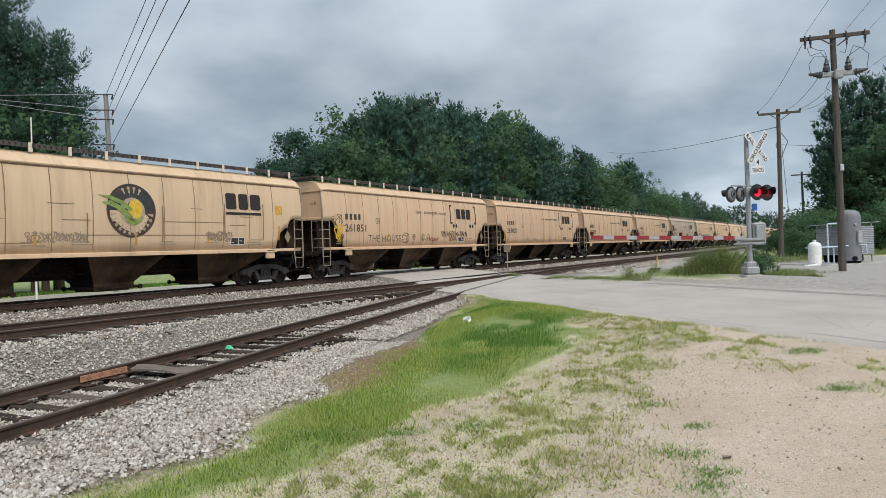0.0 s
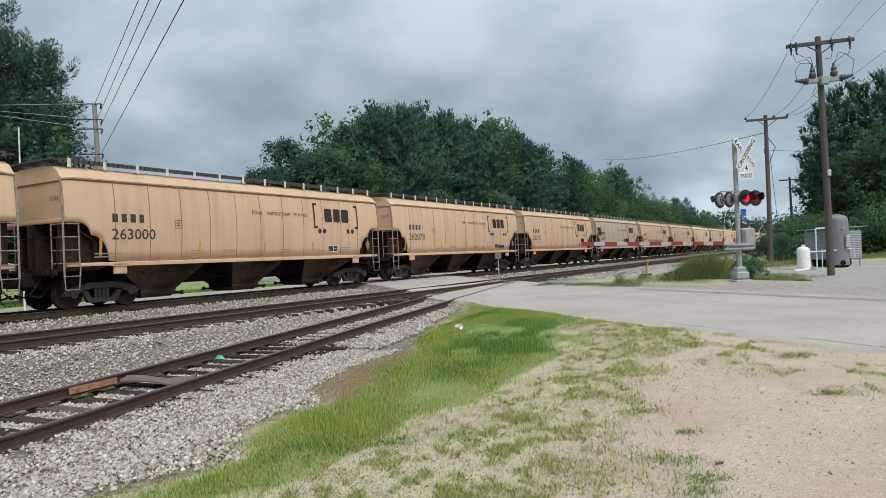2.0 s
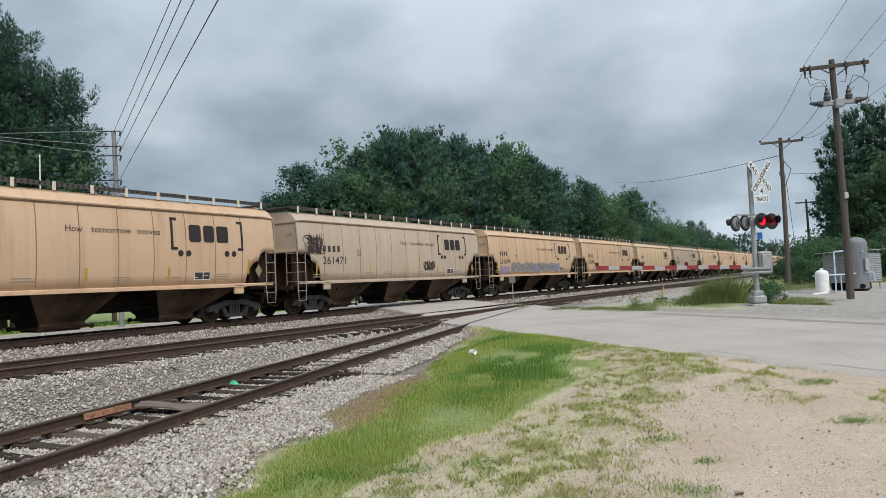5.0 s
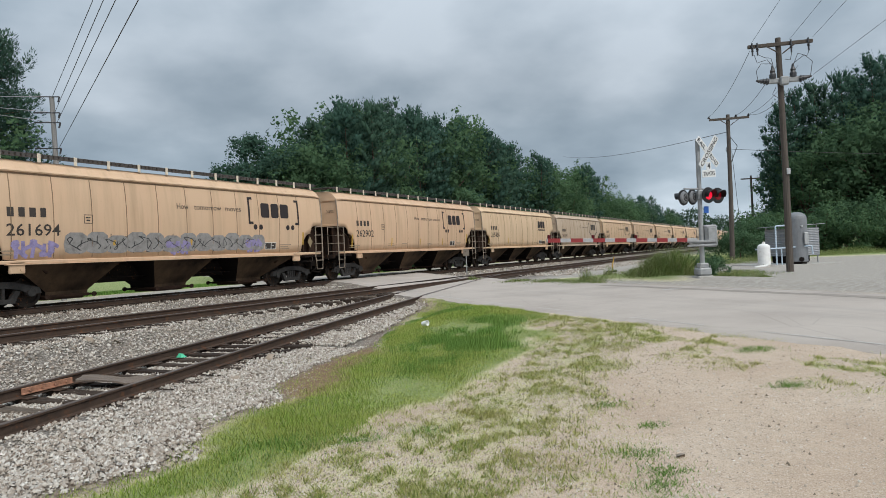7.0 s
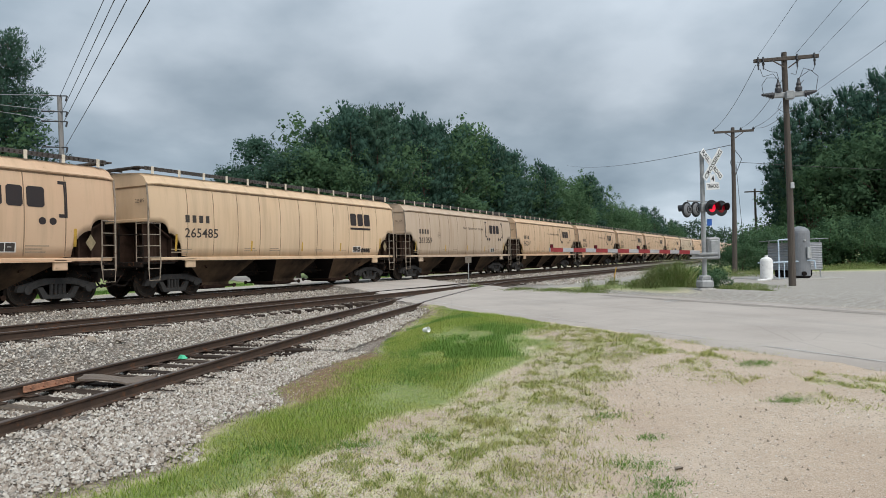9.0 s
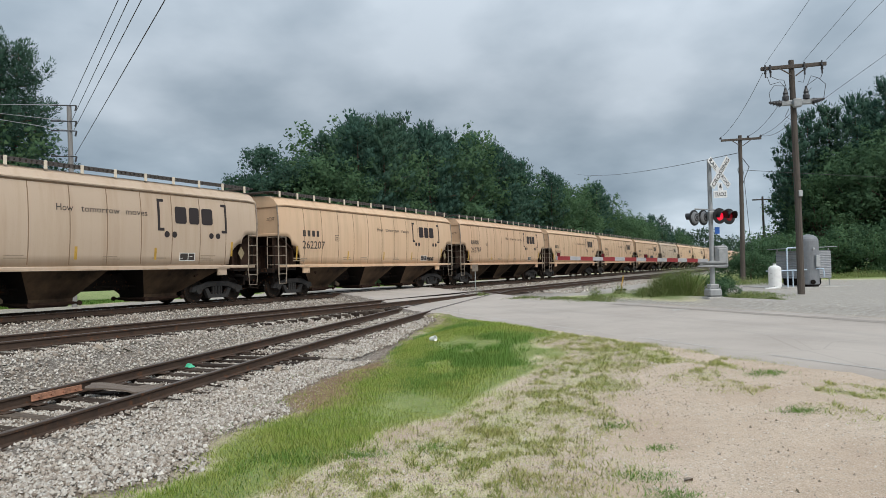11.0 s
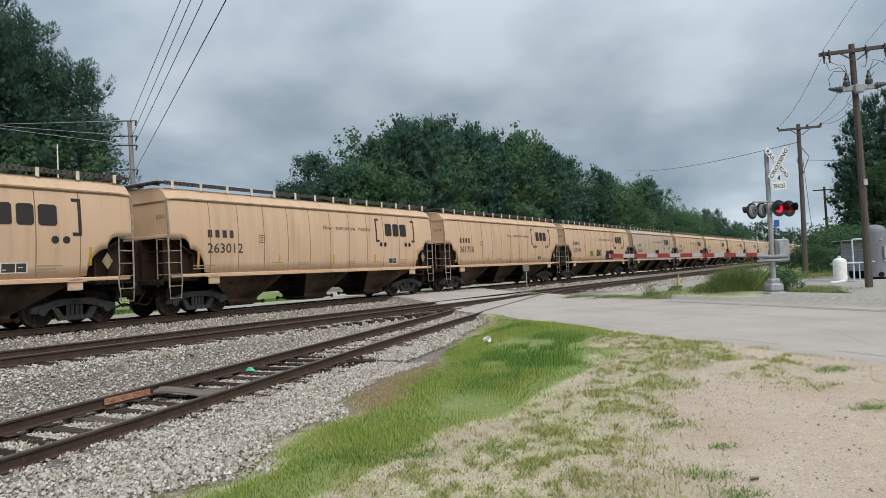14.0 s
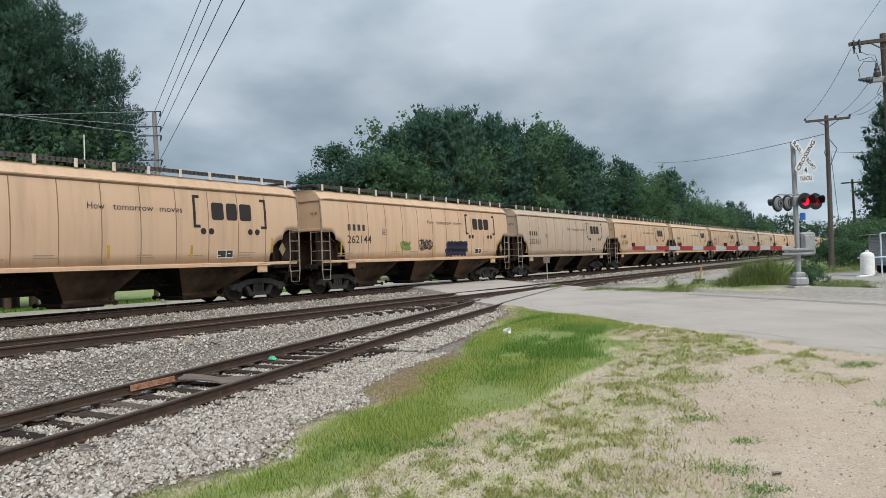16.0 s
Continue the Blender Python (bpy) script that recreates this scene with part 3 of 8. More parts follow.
ROAD_NEAR, ROAD_FAR = 8.65, 15.45
B_U, B_Z = 6.8, -0.10


def track_xy(u, s):
    return AX + s * SN + u * CS, s * CS - u * SN


def to_track(x, y):
    return (x - AX) * CS - y * SN, (x - AX) * SN + y * CS


TRACK = Matrix.Translation((AX, 0, 0)) @ Matrix.Rotation(-TH, 4, "Z")     # local x = u, y = s


def siding_u(s):
    d = np.maximum(46.0 - np.asarray(s, float), 0)
    return B_U + 0.2 * d * d / (d + 3.0)


def siding_z(s):
    return -0.62 + np.clip((np.asarray(s, float) - 16.5) / 27.5, 0, 1) * 0.5


def smooth(a, b, x):
    t = np.clip((np.asarray(x, float) - a) / (b - a), 0, 1)
    return t * t * (3 - 2 * t)


def ripple(x, y):
    x, y = np.asarray(x, float), np.asarray(y, float)
    return (np.sin(x * 1.7 + 0.6 * np.sin(y * 1.1)) * np.sin(y * 1.3 + 0.9 * np.sin(x * 0.8)) * 0.5
            + np.sin(x * 4.3 + y * 2.1) * np.sin(y * 3.7 - x * 1.9) * 0.25)


def fbm(x, y, seed=0, octaves=4):
    """Smooth random field between 0 and 1."""
    x, y = np.asarray(x, float), np.asarray(y, float)
    out, amp, tot = np.zeros(np.broadcast(x, y).shape), 1.0, 0.0

    def lattice(i, j, k):
        n = (i * 374761393 + j * 668265263 + (seed * 31 + k) * 1442695041) & 0xFFFFFFFF
        n = ((n ^ (n >> 13)) * 1274126177) & 0xFFFFFFFF
        return ((n ^ (n >> 16)) & 0xFFFF) / 65535.0
    for k in range(octaves):
        xi, yi = np.floor(x).astype(np.int64), np.floor(y).astype(np.int64)
        fx, fy = x - xi, y - yi
        fx, fy = fx * fx * (3 - 2 * fx), fy * fy * (3 - 2 * fy)
        a = lattice(xi, yi, k) * (1 - fx) + lattice(xi + 1, yi, k) * fx
        b = lattice(xi, yi + 1, k) * (1 - fx) + lattice(xi + 1, yi + 1, k) * fx
        out += amp * (a * (1 - fy) + b * fy)
        tot += amp
        amp *= 0.55
        x, y = x * 2.03 + 7.1, y * 2.03 + 3.7
    return out / tot


def depth_in(poly, x, y):
    """Distance to the outline: positive inside, negative outside."""
    x, y = np.asarray(x, float), np.asarray(y, float)
    best = np.full(x.shape, 1e9)
    for (x0, y0), (x1, y1) in zip(poly, poly[1:] + poly[:1]):
        dx, dy = x1 - x0, y1 - y0
        t = np.clip(((x - x0) * dx + (y - y0) * dy) / (dx * dx + dy * dy), 0, 1)
        best = np.minimum(best, np.hypot(x - x0 - t * dx, y - y0 - t * dy))
    return np.where(inside_poly(poly, x, y), best, -best)


def lush_field(x, y):
    return smooth(-0.30, 0.45, depth_in(LUSH, x, y) + 1.3 * (fbm(x * 1.1, y * 0.8, 3) - 0.5))


def thin_field(x, y):
    edge = smooth(-0.5, 0.5, depth_in(THIN, x, y) + 1.6 * (fbm(x * 0.9, y * 0.7, 5) - 0.5))
    verge = smooth(6.2, 7.6, x * RX + y * RY) * (1 - smooth(8.35, 8.6, x * RX + y * RY)) * smooth(0.4, 1.5, x) * smooth(22, 18, y)
    patch = 0.34 + 0.16 * smooth(9.5, 7.0, y) + 0.16 * smooth(0.42, 0.60, fbm(x * 1.7, y * 1.1, 8)) + 0.30 * smooth(0.44, 0.62, fbm(x * 7.5, y * 5.5, 18))
    return np.maximum(edge * patch, 0.9 * verge * smooth(0.53, 0.63, fbm(x * 1.5, y * 0.9, 9)))


def brown_field(x, y):
    patch = smooth(-0.25, 0.3, depth_in(BROWN, x, y) + 0.8 * (fbm(x * 1.6, y * 1.3, 12) - 0.5))
    u, s = to_track(x, y)
    d = depth_in(LUSH, x, y) + 0.5 * (fbm(x * 1.4, y * 1.2, 14) - 0.5)
    seam = smooth(-0.60, -0.25, d) * (1 - smooth(0.0, 0.3, d)) * smooth(siding_u(s) + 5.2, siding_u(s) + 4.4, u)
    dark = 0.4 * smooth(-0.25, 0.3, depth_in(DARK_SEAM, x, y) + 0.8 * (fbm(x * 1.6, y * 1.3, 12) - 0.5)) * smooth(18, 21, y)
    return np.maximum(np.maximum(patch, dark), 0.4 * seam * (0.4 + 0.6 * fbm(x * 2, y * 2, 15)))


def road_z(x, y):
    u, s = to_track(x, y)
    p = x * RX + y * RY
    z = np.interp(u, (-60, -14, -3, -1.6, 1.6, 5.6, 8.0, 9.5, 13.0, 400), (-0.9, -0.45, -0.05, -0.02, -0.02, B_Z - 0.02, B_Z - 0.03, -0.25, -0.27, -0.27))
    z = z + np.interp(p, (ROAD_NEAR, 12, ROAD_FAR), (-0.08, 0.0, 0.07)) * smooth(8.5, 12, u)
    w = np.exp(-(np.abs(u - siding_u(s)) / 1.5) ** 4) * (1 - smooth(42, 46, s))
    return z * (1 - w) + (siding_z(s) - 0.02) * w


def land(x, y):
    """Height of the ground."""
    x, y = np.asarray(x, float), np.asarray(y, float)
    u, s = to_track(x, y)
    p = x * RX + y * RY
    far = smooth(44, 52, s)
    # ballast shelves of the two upper tracks, falling off behind
    bed = np.interp(u, (-60, -22, -6, -3.0, -1.9, 1.9, 3.2, 4.6, 8.6, 9.6, 400), (-1.1, -0.75, -0.55, -0.5, -0.23, -0.23, -0.40, -0.33, -0.33, -0.40, -0.40))
    cu, cz = siding_u(s), siding_z(s)
    yard = cz - 0.262 - 0.06 * smooth(1.6, 2.6, np.abs(u - cu))
    dirt = -0.66 + 0.29 * smooth(3.5, 8.5, p) + 0.04 * ripple(x * 0.6, y * 0.6) * smooth(0, 3, np.hypot(x, y))
    mid = np.maximum(cu - 2.2, (B_U + cu) / 2)
    w_yard = smooth(mid - 0.6, mid + 0.6, u)
    w_dirt = smooth(cu + 1.7, cu + 3.6, u)
    near = bed * (1 - w_yard) + yard * w_yard
    near = near * (1 - w_dirt) + dirt * w_dirt
    beyond = np.interp(u, (-60, -22, -6, -3.0, -1.9, 1.9, 3.2, 4.6, 8.8, 10.2, 14, 400), (-1.1, -0.75, -0.55, -0.5, -0.23, -0.23, -0.40, -0.33, -0.33, -0.36, -0.30, -0.33))
    side = smooth(ROAD_NEAR - 0.2, ROAD_FAR + 0.2, p)
    z = near * (1 - side) + beyond * side
    # shoulder bank at the signal
    z += 0.30 * np.exp(-((p - 17.0) / 1.4) ** 2) * smooth(11, 15, u) * smooth(30, 26, u)
    # the roadway's own bed lies under the asphalt
    inside = smooth(ROAD_NEAR - 0.55, ROAD_NEAR + 0.1, p) * (1 - smooth(ROAD_FAR - 0.1, ROAD_FAR + 0.9, p))
    z = z * (1 - inside) + (road_z(x, y) - 0.035) * inside
    return z + 0.012 * ripple(x * 3, y * 3)


def inside_poly(poly, x, y):
    x, y = np.asarray(x, float), np.asarray(y, float)
    hit = np.zeros(x.shape, bool)
    for (x0, y0), (x1, y1) in zip(poly, poly[1:] + poly[:1]):
        hit ^= ((y0 > y) != (y1 > y)) & (x < (x1 - x0) * (y - y0) / (y1 - y0 + 1e-12) + x0)
    return hit


LUSH = [(1.1, 24.0), (3.0, 21.5), (3.3, 15.4), (2.7, 12.5), (1.8, 10.2), (1.15, 8.9), (0.35, 8.0), (-0.55, 6.8), (-1.25, 5.5), (-1.7, 4.6), (-2.3, 3.0), (-3.6, 3.0), (-2.7, 5.0), (-2.3, 6.2), (-2.1, 7.4), (-1.5, 9.3), (-1.0, 11.7), (-0.2, 16.5)]
THIN = [(3.0, 20.0), (4.4, 15.4), (4.6, 13.0), (3.2, 9.6), (2.1, 7.3), (1.5, 5.8), (1.1, 4.4), (0.8, 3.0), (-2.3, 3.0), (-1.7, 4.6), (-0.55, 6.8), (1.15, 8.9), (2.7, 12.5)]
BROWN = [(-1.45, 8.3), (-1.85, 9.6), (-1.8, 11.0), (-1.5, 12.6), (-0.7, 13.5), (-0.3, 12.6), (-0.75, 10.7), (-1.05, 8.9)]

DARK_SEAM = [(-0.35, 14.2), (-0.25, 17.4), (1.1, 24.0), (1.55, 22.2), (0.75, 18.7), (0.2, 14.3)]


def build_ground():
    """One sheet to the horizon: fine where the camera stands, coarse far off."""
    far = np.array([60, 80, 110, 160, 240, 400, 700, 1200, 2200.0])
    gx = np.concatenate([-far[::-1], np.arange(-50, -14, 2.0), np.arange(-14, 14, 0.155), np.arange(14, 56, 1.0), far])
    gy = np.concatenate([-far[::-1], np.arange(-50, 0, 5.0), np.arange(0, 34, 0.175), np.arange(34, 60, 0.7), np.arange(60, 100, 3.0), far[2:]])
    X, Y = np.meshgrid(gx, gy)
    Z = land(X, Y)
    n, m = len(gx), len(gy)
    i = np.arange((m - 1) * (n - 1))
    a = (i // (n - 1)) * n + i % (n - 1)
    F = np.concatenate([np.stack([a, a + 1, a + n + 1], 1), np.stack([a, a + n + 1, a + n], 1)])
    me = tri_sheet("ground", np.stack([X, Y, Z], -1).reshape(-1, 3), F, M_GROUND)
    me.polygons.foreach_set("use_smooth", [True] * len(me.polygons))
    u, s = to_track(X, Y)
    p = X * RX + Y * RY
    wob = 0.35 * ripple(X * 1.5, Y * 1.5)
    cu = siding_u(s)
    edge = np.interp(s, (14, 22, 30), (4.4, 3.8, 2.4))
    gravel = smooth(-3.4, -2.6, u + wob) * (1 - smooth(cu + edge - 0.3, cu + edge + 0.4, u + wob))
    gravel = np.where(p > ROAD_FAR, smooth(-3.4, -2.6, u) * (1 - smooth(9.5, 11.5, u + wob)), gravel)
    near = (np.abs(X) < 14) & (Y > -1) & (Y < 34)
    lush, thin, brown = np.zeros_like(X), np.zeros_like(X), np.zeros_like(X)
    lush[near] = lush_field(X[near], Y[near]) * 0.92
    thin[near] = thin_field(X[near], Y[near]) * 0.55
    brown[near] = brown_field(X[near], Y[near]) * 0.95
    grass = np.maximum(lush, thin)
    rim = smooth(-0.7, 0.6, depth_in(THIN, X[near], Y[near]) + 1.6 * (fbm(X[near] * 0.9, Y[near] * 0.7, 5) - 0.5))
    grass[near] = np.maximum(grass[near], rim * (0.16 + 0.42 * smooth(0.35, 0.65, fbm(X[near] * 2.6, Y[near] * 2.0, 18))))
    behind = smooth(-3.0, -4.5, u + wob)
    grass = np.maximum(grass, behind * np.where(u > -17.5 + 3 * wob, 0.25 * smooth(0.5, 0.62, fbm(X * 0.4, Y * 0.4, 31)), 0.95))
    verge = smooth(ROAD_FAR + 0.3, ROAD_FAR + 0.9, p) * (1 - smooth(ROAD_FAR + 3, ROAD_FAR + 4.5, p + wob)) * smooth(10, 12, u) * (1 - smooth(17, 19, u))
    grass = np.maximum(grass, verge * 0.8)
    grass = np.maximum(grass, smooth(52, 60, Y + X * 0.3) * smooth(9, 12, u) * 0.85)
    pale = smooth(ROAD_FAR - 0.5, ROAD_FAR + 0.4, p + wob * 0.3) * smooth(8.8, 10.5, u + wob) * 0.95
    pale = np.maximum(pale, smooth(-2.8, -4.0, u) * smooth(-19, -17.5, u) * 0.9)
    pale[near] = np.maximum(pale[near], 0.15 * smooth(-0.4, 0.4, depth_in(THIN, X[near], Y[near])) * fbm(X[near] * 1.3, Y[near] * 1.3, 33))
    col = np.stack([gravel, grass, brown, pale], -1).astype(np.float32)
    att = me.color_attributes.new("cover", "FLOAT_COLOR", "POINT")
    att.data.foreach_set("color", col.reshape(-1, 4).ravel())
    tagged(new("ground", me), "pale gritty dirt and gravel ground with grassy patches", "ground", kind="structure")


def build_road():
    """Asphalt road that slants over the tracks, with thickness and ragged edges."""
    ts = np.concatenate([np.arange(-60, -10, 4.0), np.arange(-10, 10, 0.6), np.arange(10, 45, 0.25), np.arange(45, 60, 0.6), np.arange(60, 200, 6.0)])
    cs = np.linspace(0, 1, 27)
    V, F = [], []
    rng = np.random.RandomState(5)
    for t in ts:
        e0 = ROAD_NEAR + 0.10 * math.sin(t * 0.7) + 0.05 * rng.randn()
        e1 = ROAD_FAR + 0.10 * math.sin(t * 0.5 + 1) + 0.05 * rng.randn()
        for c in cs:
            p = e0 + (e1 - e0) * c
            x, y = p * RX - t * RY, p * RY + t * RX
            V.append((x, y, float(road_z(x, y)) - (0.036 if c in (0, 1) else 0)))
    n = len(cs)
    for i in range(len(ts) - 1):
        F += [(i * n + j, i * n + j + 1, (i + 1) * n + j + 1, (i + 1) * n + j) for j in range(n - 1)]
    base = len(V)
    V += [(x, y, z - 0.09) for x, y, z in V[:base]]
    for j, flip in ((0, 0), (n - 1, 1)):
        for i in range(len(ts) - 1):
            q = (i * n + j, (i + 1) * n + j, base + (i + 1) * n + j, base + i * n + j)
            F.append(q if flip else q[::-1])
    road = new("road", sheet("road", V, F, M_ROAD))
    tagged(road, "worn pale grey asphalt road slanting over the rails", "road", kind="structure")
    # worn lines near both edges and a stop bar
    def line(name, p, t0, t1, w, label, mat=None):
        """A worn line, broken where the paint is gone."""
        S = Shape()
        rl = random.Random(int(p * 10))
        t = t0
        while t < t1 - 0.01:
            k = min(t + rl.uniform(0.3, 1.1), t1)
            if w > 0.5 or rl.random() < 0.62:
                q = []
                for pp, tt in ((p - w / 2 * rl.uniform(0.4, 1), t), (p + w / 2 * rl.uniform(0.4, 1), t), (p + w / 2 * rl.uniform(0.4, 1), k), (p - w / 2 * rl.uniform(0.4, 1), k)):
                    x, y = pp * RX - tt * RY, pp * RY + tt * RX
                    q.append((x, y, float(road_z(x, y)) + 0.005))
                S.add(q, [(0, 1, 2, 3)])
            t = k
        part(name, S.mesh(name, mat or M_PAINT), road, label)
    line("edge_line", ROAD_NEAR + 0.42, -2.0, 26, 0.10, "worn white edge line")
    line("edge_line", ROAD_FAR - 0.35, -6.0, 28, 0.10, "worn white edge line")
    line("tyre_band", ROAD_FAR - 0.95, 1.0, 19.0, 0.52, "dark worn tyre band", M_TYRE)
    line("stop_bar", 14.35, 15.2, 15.55, 1.1, "worn white stop bar")


# ---- railway ----
def rail_profile():
    half = [(0.068, 0.0), (0.068, 0.012), (0.012, 0.030), (0.009, 0.122), (0.036, 0.138), (0.037, 0.164), (0.028, 0.172)]
    return [(x, z - 0.172) for x, z in half] + [(-x, z - 0.172) for x, z in half[::-1]]


def build_rail(parent, line, name="rail", top=None):
    """A rail swept along points (u, s, z of its head)."""
    prof = rail_profile()
    V, F = [], []
    n = len(prof)
    for k, (u, s, z) in enumerate(line):
        a, b = line[max(k - 1, 0)], line[min(k + 1, len(line) - 1)]
        du, ds = b[0] - a[0], b[1] - a[1]
        q = math.hypot(du, ds)
        nu, ns = ds / q, -du / q
        V += [(u + nu * x, s + ns * x, z + h) for x, h in prof]
    for k in range(len(line) - 1):
        F += [(k * n + i, k * n + (i + 1) % n, (k + 1) * n + (i + 1) % n, (k + 1) * n + i) for i in range(n)]
    me = sheet(name, V, F, M_RAIL)
    me.materials.append(top or M_RAILTOP)
    idx = [1 if (i % n) in (5, 6, 7) else 0 for i in range(len(F))]
    me.polygons.foreach_set("material_index", idx)
    return part(name, me, parent)


def tie_mesh(L=2.59, seed=0):
    """A weathered wooden tie with split, uneven top and rounded edges; local x along the tie."""
    rng = random.Random(seed)
    xs = [-L / 2, -L / 2 + 0.03, -L * 0.3, -L * 0.1, L * 0.12, L * 0.33, L / 2 - 0.03, L / 2]
    V, F = [], []
    for k, x in enumerate(xs):
        e = 0.018 if k in (0, len(xs) - 1) else 0.0
        j = lambda a: rng.uniform(-a, a)
        V += [(x + j(0.01), -0.115 + e + j(0.006), -0.17), (x + j(0.01), -0.118 + e + j(0.008), -0.02), (x, -0.10 + e, -e + j(0.006)),
              (x, 0.0 + j(0.02), -0.010 - e + j(0.006)), (x, 0.10 - e, -e + j(0.006)), (x + j(0.01), 0.118 - e + j(0.008), -0.02), (x + j(0.01), 0.115 - e + j(0.006), -0.17)]
    n = 7
    for k in range(len(xs) - 1):
        F += [(k * n + i, (k + 1) * n + i, (k + 1) * n + (i + 1) % n, k * n + (i + 1) % n) for i in range(n)]
    F += [tuple(range(n)), tuple(range(len(V) - 1, len(V) - n - 1, -1))]
    return sheet("tie", V, F, M_TIE)


TIE_SPOTS = {}
TIES = [tie_mesh(seed=k) for k in range(5)]
PLATE = Shape().box((0, 0, 0), (0.34, 0.19, 0.016), 0.004).mesh("tie_plate", M_RAIL)


def in_road(u, s, grow=0.0):
    x, y = track_xy(u, s)
    return ROAD_NEAR - grow < x * RX + y * RY < ROAD_FAR + grow


def build_track(name, label, u_of, z_of, s0, s1, t0, t1, top, jit, dip=lambda s: 0.0):
    """Two rails on wooden ties; ties are left out where the road covers them."""
    tr = tagged(empty(name, TRACK), label, "railway track")
    ss = list(np.arange(s0, 60, 1.0)) + list(np.arange(60, s1 + 1, 12.0)) if s1 > 60 else list(np.arange(s0, s1 + 0.1, 1.0))
    for off in (0.753, -0.753):
        line = []
        for s in ss:
            d = float(u_of(s + 0.1) - u_of(s - 0.1)) / 0.2
            k = math.hypot(1, d)
            line.append((float(u_of(s)) + off / k, s - off * d / k, float(z_of(s)) - (float(dip(s)) if off > 0 else 0.0)))
        build_rail(tr, line, "rail", top)
        # dark flangeway on the inner side of the rail where the road covers the track
        V, F = [], []
        q = [p for p in line if in_road(p[0], p[1], -0.05)]
        fine = []
        for a, b in zip(q, q[1:]):
            fine += [tuple(a[i] + (b[i] - a[i]) * t / 4 for i in range(3)) for t in range(4)]
        g = -1 if off > 0 else 1
        for u, s, z in fine:
            V += [(u + g * 0.040, s, z - 0.008), (u + g * 0.105, s, z - 0.008)]
        F = [(2 * i, 2 * i + 1, 2 * i + 3, 2 * i + 2) for i in range(len(fine) - 1)]
        if F:
            part("flangeway", sheet("flangeway", V, [f if g > 0 else f[::-1] for f in F], M_BLACK), tr, "dark rubber flangeway strip")
    rng = random.Random(len(name))
    s = t0
    while s < t1:
        u, z = float(u_of(s)), float(z_of(s))
        if not (in_road(u - 1, s) or in_road(u + 1, s)):
            d = float(u_of(s + 0.1) - u_of(s - 0.1)) / 0.2
            TIE_SPOTS.setdefault(name, []).append(s)
            part("tie", TIES[rng.randrange(5)], tr, at=pose(u + rng.uniform(-jit, jit), s, z - 0.184 - float(dip(s)) / 2 + rng.uniform(-0.012, 0.004), rng.uniform(-1, 1), rng.uniform(-0.6, 0.6) + math.degrees(float(dip(s)) / 1.5), -math.degrees(math.atan(d)) + rng.uniform(-2.2, 2.2)))
        s += 0.53 + rng.uniform(-0.05, 0.05)
    return tr


def build_tracks():
    build_track("main_track", "main line with bright rail heads on dark ties", lambda s: 0.0 * s, lambda s: 0.0 * s, -40, 420, 4, 110, M_RAILSHINE, 0.03)
    build_track("second_track", "second line with rusty rails on old ties", lambda s: B_U + 0.0 * s, lambda s: B_Z + 0.0 * s, -40, 420, 2, 90, M_RAILTOP, 0.05)
    tr = build_track("siding_track", "rusty siding on split weathered ties joining the second line", siding_u, siding_z, 2, 45, 3, 45, M_RAILTOP, 0.17, lambda s: 0.075 * smooth(27, 16, s))
    # bolted joint bar with fresh rust on the farther rail
    S = Shape()
    for side in (-1, 1):
        S.box((side * 0.026, 0, -0.086), (0.024, 0.92, 0.095), 0.006)
        S.box((side * 0.040, 0, -0.125), (0.03, 0.92, 0.022), 0.004)
        for k in range(4):
            S.rod((side * 0.03, -0.33 + 0.22 * k, -0.085), (side * 0.062, -0.33 + 0.22 * k, -0.085), 0.02, 6)
    s = 19.1
    d = float(siding_u(s + 0.1) - siding_u(s - 0.1)) / 0.2
    part("joint_bar", S.mesh("joint_bar", M_ORANGE), tr, "orange rusted bolted joint bar", pose(float(siding_u(s)) - 0.753, s, float(siding_z(s)), 0, 0, -math.degrees(math.atan(d))))
    # tie plates under the near rails
    for k in range(46):
        s = 6 + k * 0.53
        for off in (-0.753, 0.753):
            if not in_road(float(siding_u(s)) + off, s):
                part("tie_plate", PLATE, tr, at=pose(float(siding_u(s)) + off, s, float(siding_z(s)) - 0.179 - (0.075 * float(smooth(27, 16, s)) if off > 0 else 0), 0, 0, 10))


